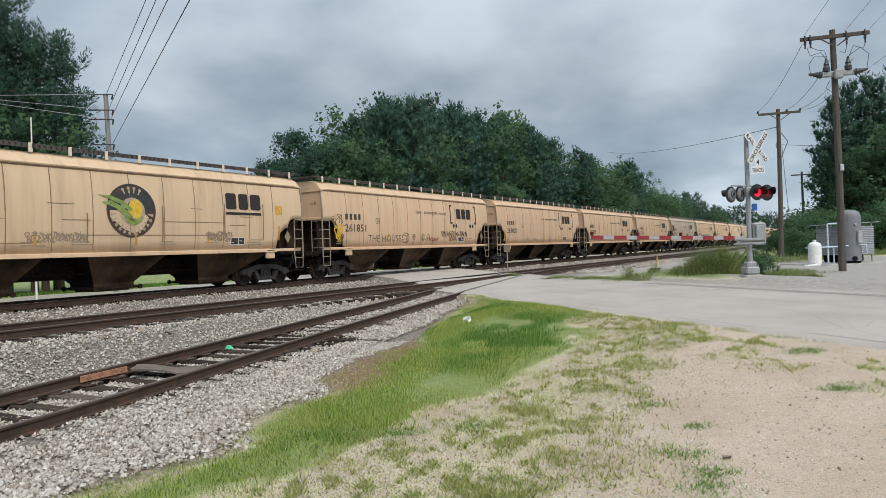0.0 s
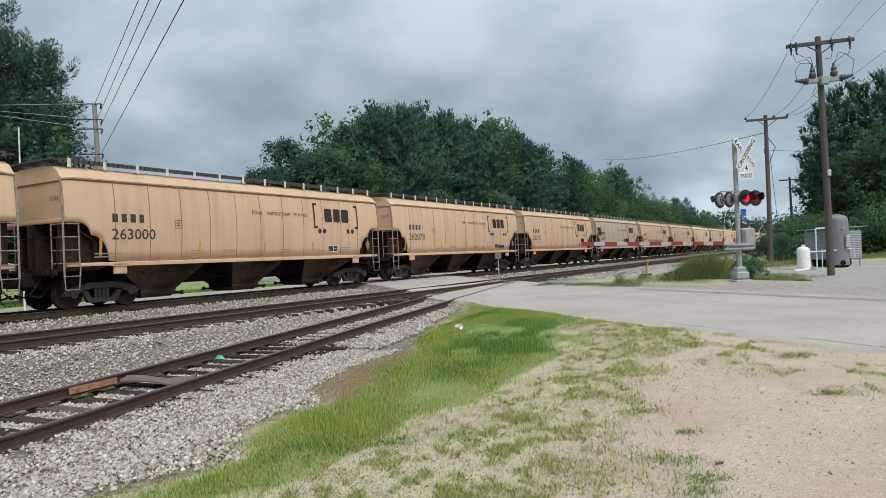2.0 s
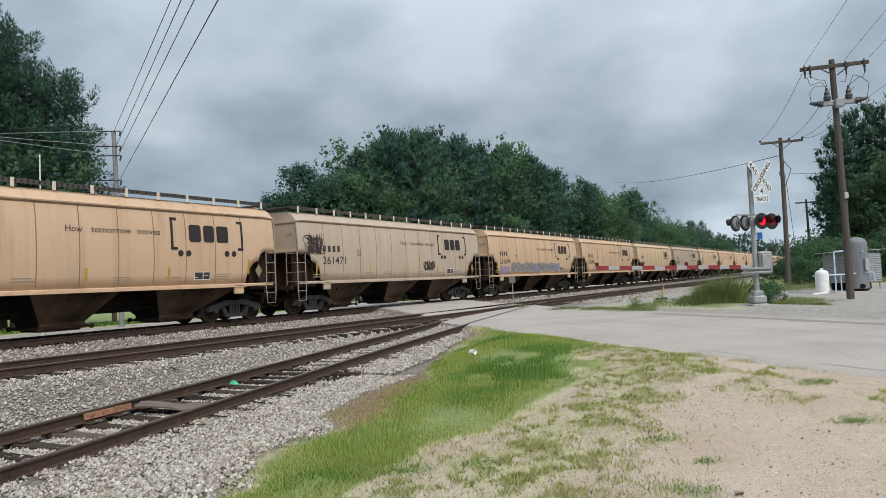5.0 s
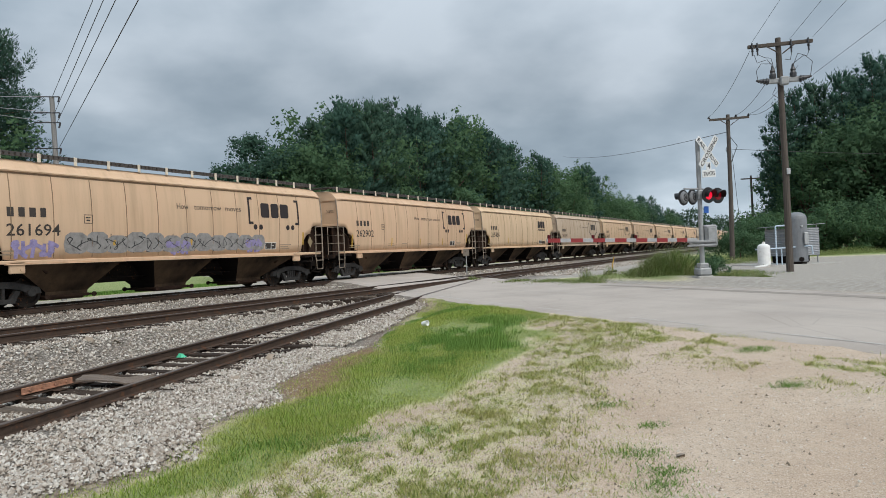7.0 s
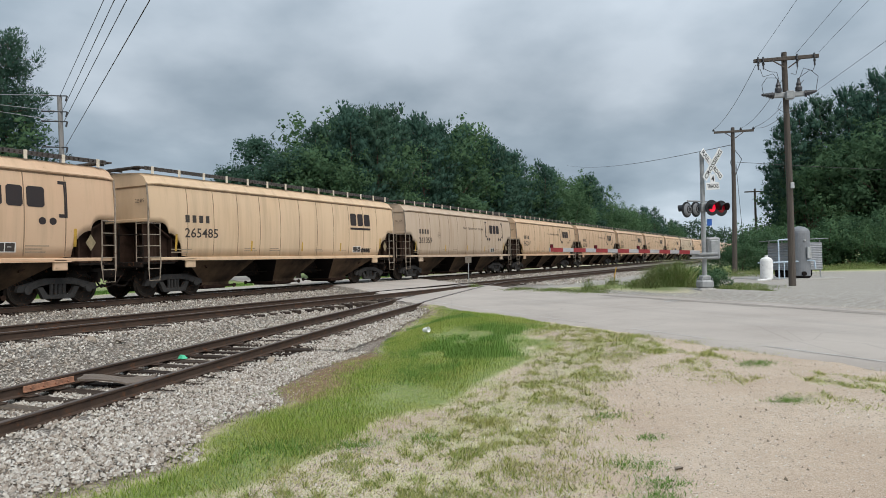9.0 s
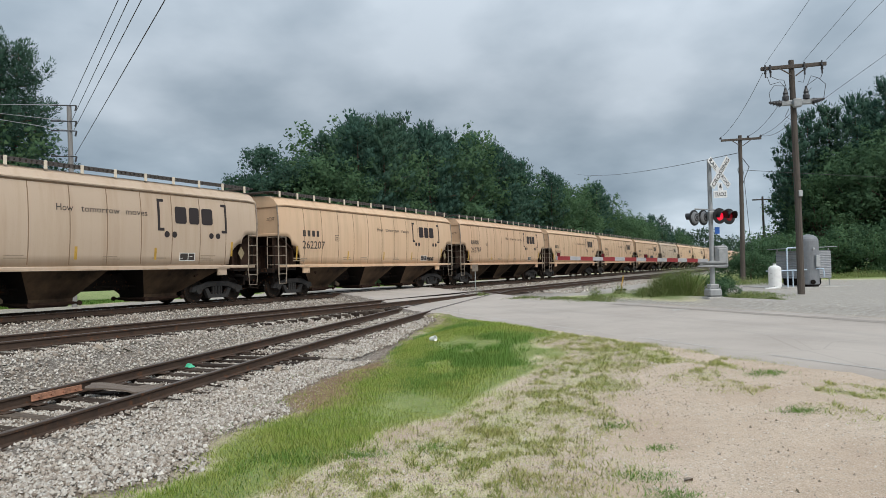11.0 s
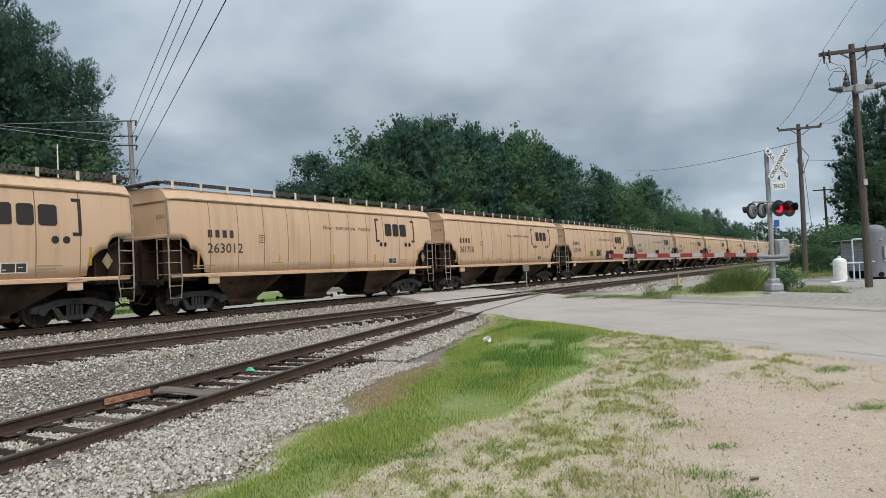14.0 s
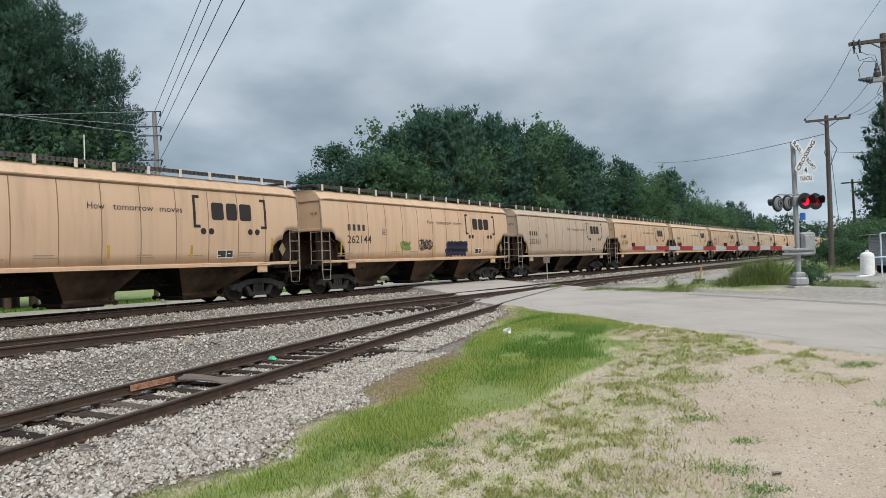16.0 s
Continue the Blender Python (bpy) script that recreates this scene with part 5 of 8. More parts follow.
def ladder_mesh(sign, e):
    """Corner post up to the eave, and a ladder of pale steel with a stirrup below the sill."""
    S = Shape()
    x = sign * 1.62
    y0, y1 = e * 7.87, e * 7.40
    S.tube([(x, y0, 0.98), (x, y0, 2.6), (sign * 1.63, y0, 3.2), (sign * 1.55, y0, 3.95)], 0.030, 6)
    S.tube([(x, y1, 2.60), (x, y1, 1.60), (x - sign * 0.01, y1 - e * 0.03, 1.20), (x, y1, 0.98)], 0.022, 6)
    for k in range(5):
        z = 1.02 + 0.39 * k
        S.rod((x + sign * 0.02, y0, z), (x + sign * 0.02, y1, z), 0.017, 6)
        if k:
            S.rod((x, y0, z), (x - sign * 0.62, y0, z), 0.016, 6)
    S.rod((x - sign * 0.62, y0, 1.0), (x - sign * 0.62, y0, 2.66), 0.02, 6)
    S.tube([(x, y0, 1.0), (x, y0 - e * 0.03, 0.62), (x, y1 + e * 0.03, 0.62), (x, y1, 1.0)], 0.018, 6)
    return S.mesh("ladder", M_LADDER)


def platform_mesh(e):
    S = Shape()
    S.box((0, e * 7.35, 1.21), (3.05, 1.35, 0.07), 0.01)
    S.box((0, e * 8.02, 1.16), (3.0, 0.09, 0.20), 0.02)
    S.box((0, e * 7.2, 0.95), (0.5, 2.4, 0.42), 0.03)
    S.box((0.8, e * 7.4, 1.55), (0.35, 0.5, 0.6), 0.04)
    S.rod((-0.9, e * 7.2, 1.5), (-0.2, e * 7.2, 1.5), 0.22, 12)
    S.rod((0.2, e * 7.95, 2.6), (0.2, e * 7.95, 1.25), 0.03, 6)
    S.tube([(-1.5, e * 8.0, 1.26), (-1.5, e * 8.0, 2.2), (1.5, e * 8.0, 2.2), (1.5, e * 8.0, 1.26)], 0.018, 6)
    return S.mesh("end_platform", M_STEEL_DARK)


def coupler_mesh(e):
    S = Shape()
    S.box((0, e * 8.0, 0.86), (0.20, 0.75, 0.20), 0.03)
    S.box((0.05, e * 8.42, 0.86), (0.32, 0.26, 0.30), 0.06)
    S.tube([(0.35, e * 7.9, 0.9), (0.33, e * 8.15, 0.55), (0.2, e * 8.35, 0.42), (0.1, e * 8.5, 0.45)], 0.03, 6)
    for x in (-0.75, 0.75):
        S.rod((x, e * 5.2, 0.62), (x, e * 7.6, 0.66), 0.05, 6)
    S.box((0, e * 7.62, 0.78), (2.3, 0.10, 0.34), 0.02)
    S.box((0.55, e * 7.1, 0.80), (0.5, 0.7, 0.4), 0.05)
    S.box((-0.6, e * 7.2, 0.76), (0.45, 0.5, 0.36), 0.05)
    for x in (-0.45, 0.5):
        S.tube([(x, e * 7.7, 0.7), (x * 0.9, e * 7.95, 0.42), (x * 0.6, e * 8.3, 0.5)], 0.035, 6)
    return S.mesh("coupler", M_STEEL_DARK)


def frame_mesh():
    """Cast truck side frame with its window, spring nest and bearing ends; outline in (y, z)."""
    S = Shape()
    top = [(-1.28, 0.42), (-1.22, 0.60), (-0.95, 0.66), (-0.45, 0.80), (0.45, 0.80), (0.95, 0.66), (1.22, 0.60), (1.28, 0.42), (0.98, 0.40), (0.62, 0.56), (0.30, 0.62), (-0.30, 0.62), (-0.62, 0.56), (-0.98, 0.40)]
    S.plate(top, lambda a, b, d: (d - 0.07, a, b), 0.15)
    low = [(-0.66, 0.52), (-0.50, 0.54), (-0.36, 0.30), (0.36, 0.30), (0.50, 0.54), (0.66, 0.52), (0.48, 0.17), (-0.48, 0.17)]
    S.plate(low, lambda a, b, d: (d - 0.06, a, b), 0.14)
    for y in (-0.2, -0.07, 0.07, 0.2):
        S.rod((0.0, y, 0.30), (0.0, y, 0.62), 0.055, 8)
    for y in (-0.96, 0.96):
        S.rod((-0.09, y, 0.457), (0.13, y, 0.457), 0.12, 12)
    return S.mesh("side_frame", M_TRUCK)


def wheelset_mesh():
    S = Shape()
    prof = [(0.05, -0.03), (0.13, 0.03), (0.34, 0.035), (0.37, -0.01), (0.485, -0.012), (0.46, 0.035), (0.452, 0.11), (0.37, 0.115), (0.34, 0.075), (0.13, 0.085), (0.05, 0.13)]
    for sx in (-1, 1):
        p = [(r, sx * h) for r, h in prof]
        S.lathe((sx * 0.70, 0, 0), p, 16, "X")
    S.rod((-0.95, 0, 0), (0.95, 0, 0), 0.075, 10)
    return S.mesh("wheelset", M_WHEEL, False)


def bolster_mesh():
    return Shape().box((0, 0, 0.66), (2.0, 0.42, 0.26), 0.05).box((0, 0, 0.83), (0.5, 0.5, 0.12), 0.03).box((0, -0.55, 0.42), (1.6, 0.16, 0.12), 0.02).box((0, 0.55, 0.42), (1.6, 0.16, 0.12), 0.02).mesh("bolster", M_STEEL_DARK)


def centre_mesh():
    # the first box is a dark panel added as shade between the bays
    return Shape().box((0, 0, 0.97), (0.12, 12.4, 0.76), 0.01).box((0, 0, 1.0), (0.46, 15.2, 0.36), 0.03).rod((0.55, -3, 0.78), (0.55, 3.4, 0.72), 0.03, 6).mesh("centre_sill", M_STEEL_DARK)


def board_mesh(sign):
    """Running board of open grating with a deep toothed outer edge."""
    S = Shape()
    xs = []
    for k in range(6):
        x = 0.98 + 0.064 * k
        xs += [(x, 4.515), (x, 4.55), (x + 0.012, 4.55), (x + 0.012, 4.515)]
    prof = xs + [(1.325, 4.505), (0.98, 4.505)]
    S.plate([(sign * a, b) for a, b in prof], lambda a, b, d: (a, -HALF + 0.05 + d, b), 2 * HALF - 0.1)
    S.box((sign * 1.335, 0, 4.55), (0.014, 2 * HALF - 0.1, 0.03), 0.003)
    S.box((sign * 1.335, 0, 4.445), (0.014, 2 * HALF - 0.1, 0.03), 0.003)
    n = 96
    for k in range(n):
        S.box((sign * 1.335, -HALF + 0.1 + k * (2 * HALF - 0.2) / (n - 1), 4.50), (0.012, 0.105, 0.09))
    return S.mesh("running_board", M_GRATE)


def end_walk_mesh(e):
    S = Shape()
    for k in range(5):
        S.box((0, e * (HALF - 0.14 + 0.075 * k), 4.52), (2.62, 0.05, 0.05), 0.006)
    for x in (-0.9, 0.0, 0.9):
        S.box((x, e * HALF, 4.47), (0.05, 0.36, 0.06), 0.008)
    return S.mesh("end_walkway", M_GRATE)


def seam_mesh(sign):
    """Upright welds and the level lap of the side sheets, slightly proud."""
    S = Shape()
    for k in range(11):
        y = -6.2 + 1.24 * k
        zs = [max(1.46, cut_z(y) + 0.03), 1.9, 2.2, 2.5, 2.8, 3.1, 3.35, 3.6, 3.9] if abs(y) < 6.6 else [2.75, 3.1, 3.6, 3.9]
        V = []
        for z in zs:
            V += [(sign * (side_x(z) + 0.002), y - 0.015, z), (sign * (side_x(z) + 0.009), y, z), (sign * (side_x(z) + 0.002), y + 0.015, z)]
        F = []
        for i in range(len(zs) - 1):
            for j in range(2):
                q = (3 * i + j, 3 * i + j + 1, 3 * i + j + 4, 3 * i + j + 3)
                F.append(q if sign > 0 else q[::-1])
        S.add(V, F)
    S.box((sign * (side_x(3.905) + 0.002), 0, 3.905), (0.014, 2 * HALF - 0.04, 0.035))
    return S.mesh("weld_seams", M_SEAM)


POST_L = Shape().box((0, 0, 0), (0.03, 0.105, 0.27), 0.008).mesh("walkway_post", M_POST)


def on_side(V, y, z, off=0.005):
    """Lays flat shapes (along, up) on the near side of a car; along runs with +y."""
    return [(side_x(z + b) + off, y + a, z + b) for a, b, *_ in V]


def decal(name, car, V, F, y, z, mat, off=0.005, label=""):
    return part(name, sheet(name, on_side(V, y, z, off), F, mat), car, label)


def bars(rects):
    V, F = [], []
    for a, b, w, h in rects:
        m = max(1, math.ceil(h / 0.15))
        n = len(V)
        for k in range(m + 1):
            V += [(a, b + h * k / m), (a + w, b + h * k / m)]
        F += [(n + 2 * k, n + 2 * k + 1, n + 2 * k + 3, n + 2 * k + 2) for k in range(m)]
    return V, F


def disc(r, n=20, a0=0.0, b0=0.0):
    return [(a0 + r * math.cos(2 * math.pi * i / n), b0 + r * math.sin(2 * math.pi * i / n)) for i in range(n)], [tuple(range(n))]


def scribble(rng, w, h, n, t=0.03):
    """A hand-sprayed tag: leaning loops and quick strokes in one line of paint."""
    P = []
    m = n * 5
    rise = [rng.uniform(0.55, 1.0) for _ in range(n + 2)]
    for i in range(m + 1):
        k = i / m
        ph = 2 * math.pi * n * k * 0.5
        r = rise[int(n * k)]
        P.append((w * k + 0.30 * h * math.sin(ph * 2 + 0.6) * (0.4 + 0.6 * r), h * (0.5 + 0.48 * r * math.sin(ph + 0.8 * math.sin(ph * 0.37)))))
    V, F = [], []
    for (x, y), (nx, ny) in zip(P, P[1:]):
        d = math.hypot(nx - x, ny - y) + 1e-6
        px, py = -(ny - y) / d * t / 2, (nx - x) / d * t / 2
        k = len(V)
        V += [(x + px, y + py), (x - px, y - py), (nx - px, ny - py), (nx + px, ny + py)]
        F.append((k, k + 1, k + 2, k + 3))
    for i in range(n):
        x, y = w * (i + 0.5) / n + rng.uniform(-0.3, 0.3) * w / n, rng.uniform(0, 0.3) * h
        nx, ny = x + rng.uniform(-0.05, 0.16) * h, h * rng.uniform(0.6, 1.05)
        k = len(V)
        V += [(x - t / 2, y), (x + t / 2, y), (nx + t / 2, ny), (nx - t / 2, ny)]
        F.append((k, k + 1, k + 2, k + 3))
    return V, F


SHARED = {}


def shared_decal(name, car, key, make, label=""):
    if key not in SHARED:
        SHARED[key] = make()
    return part(name, SHARED[key], car, label)


def block_mesh(a, w):
    """One plain heavy block of the owner's mark."""
    c, h = 0.06, 0.60
    V = [(a + c, 0), (a + w - c, 0), (a + w, c), (a + w, h - c), (a + w - c, h), (a + c, h), (a, h - c), (a, c)]
    return sheet("mark_block", on_side(V, 3.83, 2.90, 0.012), [tuple(range(8))], M_LOGO)


def bracket_mesh(right):
    V, F = bars([(0.0, 0, 0.10, 1.10), (0.10 if not right else -0.17, 0, 0.17, 0.10), (0.10 if not right else -0.17, 1.00, 0.17, 0.10)])
    return sheet("bracket_mark", on_side(V, 3.12 if not right else 6.15, 2.62, 0.008), F, M_LOGO)


def dot_mesh(a):
    V, F = disc(0.11, 18, a, 2.50)
    return sheet("round_mark", [(side_x(q) + 0.007, p, q) for p, q in V], F, M_LOGO)


STENCILS = ((-6.9, 1.66, 0.9, 0.04), (-6.9, 1.56, 0.75, 0.04), (-3.35, 1.72, 0.6, 0.03), (-3.35, 1.62, 0.7, 0.03), (-1.9, 1.72, 0.55, 0.03), (-1.9, 1.64, 0.65, 0.03), (1.1, 1.70, 0.5, 0.03), (1.1, 1.62, 0.6, 0.03), (5.0, 1.75, 0.7, 0.03), (5.0, 1.66, 0.5, 0.03), (5.0, 1.57, 0.6, 0.03), (2.9, 1.66, 0.6, 0.03))
STRIPS = ((-3.0, 1.62, 0.09, 0.42), (0.15, 1.62, 0.09, 0.40), (-6.75, 1.62, 0.09, 0.6), (3.0, 1.62, 0.09, 0.40), (6.45, 1.75, 0.10, 0.55))


def bar_mesh(name, rect, mat, off):
    V, F = bars([rect])
    return sheet(name, [(side_x(q) + off, p, q) for p, q in V], F, mat)


def panel_mesh():
    V, F = bars([(4.08, 1.60, 0.34, 0.24), (4.45, 1.60, 0.26, 0.24)])
    return sheet("data_panel", [(side_x(b) + 0.006, a, b) for a, b in V], F, M_INK)


def panel_rim_mesh():
    V, F = bars([(4.05, 1.84, 0.69, 0.025), (4.05, 1.575, 0.69, 0.025), (4.05, 1.60, 0.03, 0.24), (4.42, 1.60, 0.03, 0.24), (4.71, 1.60, 0.03, 0.24), (4.10, 1.66, 0.10, 0.02), (4.50, 1.72, 0.12, 0.02)])
    return sheet("panel_rim", [(side_x(b) + 0.009, a, b) for a, b in V], F, M_WHITE)


def frame_mark_mesh():
    V, F = bars([(-4.0, 2.50, 0.30, 0.02), (-4.0, 2.76, 0.30, 0.02), (-4.0, 2.50, 0.02, 0.28), (-3.72, 2.50, 0.02, 0.28), (-3.92, 2.58, 0.12, 0.04), (-3.94, 2.67, 0.16, 0.03)])
    return sheet("framed_mark", [(side_x(b) + 0.005, a, b) for a, b in V], F, M_INK)


def diamond_mesh():
    V = [(7.05, 1.62), (7.22, 1.88), (7.05, 2.14), (6.88, 1.88)]
    return Shape().plate(V, lambda a, b, d: (1.56 + d, a, b), 0.01).mesh("placard", M_BRASS)


def slogan_mesh(text, a, w):
    V, F = words(text, 0.20, 0.006)
    x0, x1 = min(v[0] for v in V), max(v[0] for v in V)
    return sheet("slogan_word", on_side([(a + (p - x0) * w / (x1 - x0), q) for p, q, *_ in V], -0.42, 3.10, 0.007), F, M_INK)


def build_car_body():
    """One covered hopper car; its origin is on the rail heads under its middle."""
    car = empty("hopper_car")
    for sg in (1, -1):
        part("side_sheet", side_mesh(sg), car)
        part("side_sill", sill_mesh(sg), car)
        part("weld_seams", seam_mesh(sg), car)
        part("running_board", board_mesh(sg), car, "dark steel grating walkway")
        for k in range(14):
            y = -HALF + 0.35 + k * (2 * HALF - 0.7) / 13
            part("walkway_post", POST_L, car, at=pose(sg * 1.362, y, 4.44))
    part("roof", roof_mesh(), car)
    gate = gate_mesh()
    for y, lo, hi in ((-4.0, (-2.2, -0.70), (1.40, 0.70)), (0.0, (-1.40, -0.70), (1.40, 0.70)), (4.0, (-1.40, -0.70), (2.2, 0.70))):
        b = part("hopper_bay", bay_mesh(lo, hi), car, "grimy sloped hopper bay darkened for shade", pose(0, y, 0))
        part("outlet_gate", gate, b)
        part("bay_slope", bay_slope_mesh(lo, hi), b, "sloping hopper sheet painted black for shade")
    part("centre_sill", centre_mesh(), car)
    fr, ws, bo = frame_mesh(), wheelset_mesh(), bolster_mesh()
    for e in (-1, 1):
        part("end_sheet", end_mesh(e), car)
        part("slope_sheet", slope_mesh(e), car)
        part("end_platform", platform_mesh(e), car)
        part("coupler", coupler_mesh(e), car)
        part("end_walkway", end_walk_mesh(e), car, "dark grating walkway across the roof end")
        for sg in (1, -1):
            part("ladder", ladder_mesh(sg, e), car, "dusty steel corner ladder")
        tk = part("truck", bo, car, "dark cast steel truck", pose(0, e * 6.33, 0))
        for sg in (1, -1):
            part("side_frame", fr, tk, at=pose(sg * 0.98, 0, 0, 0, 0, 0 if sg > 0 else 180))
        for y in (-0.96, 0.96):
            part("wheelset", ws, tk, at=pose(0, y, 0.457))
    part("placard", diamond_mesh(), car, "tarnished brass diamond placard")
    for q in STENCILS:
        part("stencil_line", bar_mesh("stencil_line", q, M_FAINT, 0.004), car)
    rim = part("data_panel", panel_mesh(), car, "black data panel with white rules")
    part("panel_rim", panel_rim_mesh(), rim)
    for q in STRIPS:
        part("reflector_strip", bar_mesh("reflector_strip", q, M_REFLECT, 0.006), car, "dirty yellow reflector strip")
    return car


NUMBERS = {1: "261851", 2: "263000", 3: "262078", 4: "262111", 5: "261471", 6: "261694", 7: "262902", 8: "265485", 9: "261359", 10: "262207", 11: "262787", 12: "263012", 13: "261758", 14: "262144", 15: "262161"}


def number_marks(car, text):
    V, F = bars([(0.02, 0, 0.19, 0.27), (0.34, 0, 0.18, 0.27), (0.65, 0, 0.19, 0.27), (0.97, 0, 0.17, 0.27)])
    shared_decal("reporting_mark", car, "mark", lambda: sheet("reporting_mark", on_side(V, -6.33, 2.66, 0.006), F, M_INK))
    if text:
        V, F = words(text, 0.34, 0.012)
        w = max(v[0] for v in V)
        decal("car_number", car, [(a * 1.58 / w, b) for a, b, *_ in V], F, -6.35, 2.12, M_INK, 0.006)
        W, G = words(text, 0.13)
        part("end_number", sheet("end_number", [(0.95 + a * 0.8, -HALF - 0.035, 3.30 + b) for a, b, *_ in W], G, M_INK), car)


def emblem(car):
    """Round dark emblem with an ear of corn, its lettering as plain bars."""
    V, F = disc(0.86, 40)
    decal("round_emblem", car, V, F, 0.05, 2.72, M_EMBLEM, 0.007, "dark brown round emblem with a corn ear")
    V = [(0.86 * math.cos(math.pi * t / 20), 0.86 * math.sin(math.pi * t / 20)) for t in range(21)]
    decal("emblem_field", car, V, [tuple(range(21))], 0.05, 2.72, M_SLATE, 0.009)
    angles = [math.pi * (0.36 + 0.09 * i) for i in range(4)] + [math.pi * (1.06 + 0.080 * i) for i in range(12)]
    for a in angles:
        c, s = math.cos(a), math.sin(a)
        q = [(r * c - o * s, r * s + o * c) for r, o in ((0.56, -0.022), (0.56, 0.022), (0.77, 0.03), (0.77, -0.03))]
        decal("emblem_bar", car, q, [(0, 1, 2, 3)], 0.05, 2.72, M_FADED, 0.012)
        q = [(r * c - o * s, r * s + o * c) for r, o in ((0.70, -0.05), (0.70, 0.05), (0.75, 0.05), (0.75, -0.05))]
        decal("emblem_bar", car, q, [(0, 1, 2, 3)], 0.05, 2.72, M_FADED, 0.013)
    V, F = disc(0.44, 28, 0.02, -0.02)
    decal("emblem_disc", car, V, F, 0.05, 2.72, M_FADED, 0.011, "pale disc behind the corn")
    V = [(0.12 + 0.25 * math.cos(t * math.pi / 10), 0.05 + 0.31 * math.sin(t * math.pi / 10)) for t in range(20)]
    decal("emblem_corn", car, V, [tuple(range(20))], 0.05, 2.72, M_YELLOW, 0.015, "yellow corn ear in the emblem")
    for V in ([(-1.12, 0.46), (-0.7, 0.45), (-0.25, 0.28), (0.02, 0.05), (-0.05, -0.05), (-0.4, 0.20), (-0.8, 0.36)],
              [(-1.02, 0.24), (-0.7, 0.30), (-0.3, 0.10), (0.0, -0.15), (0.1, -0.40), (-0.2, -0.22), (-0.55, 0.06)],
              [(-0.28, -0.18), (-0.02, -0.20), (0.18, -0.30), (0.38, -0.16), (0.30, -0.36), (0.08, -0.46), (-0.18, -0.38)]):
        decal("emblem_leaf", car, V, [tuple(range(7))], 0.05, 2.72, M_CORN, 0.018, "green corn leaf in the emblem")
    # long weld scars and scuffs along the lower side
    for y, z, w in ((-5.9, 1.93, 1.9), (-2.3, 1.93, 3.4), (1.2, 1.93, 2.7), (-5.3, 2.38, 1.6), (-2.2, 2.38, 0.9), (1.2, 2.38, 2.6), (4.0, 2.30, 0.8), (-2.6, 2.85, 0.8), (2.3, 2.85, 0.5), (4.5, 2.62, 0.6), (-3.9, 1.70, 0.9)):
        V, F = bars([(0, 0, w, 0.022)])
        decal("weld_scar", car, V, F, y, z, M_SEAM, 0.006)
    for y, z, h in ((-4.05, 1.75, 1.5), (-1.45, 1.70, 0.9), (1.15, 1.72, 1.2), (3.75, 1.9, 1.2), (5.65, 1.75, 1.4), (-6.4, 1.8, 1.0)):
        V, F = bars([(0, 0, 0.05, h)])
        decal("rust_streak", car, V, F, y, z, M_SEAM, 0.006)
    V, F = bars([(0, 0, 0.36, 0.36)])
    decal("yellow_patch", car, V, F, 6.35, 2.75, M_AMBER, 0.006, "square amber patch")


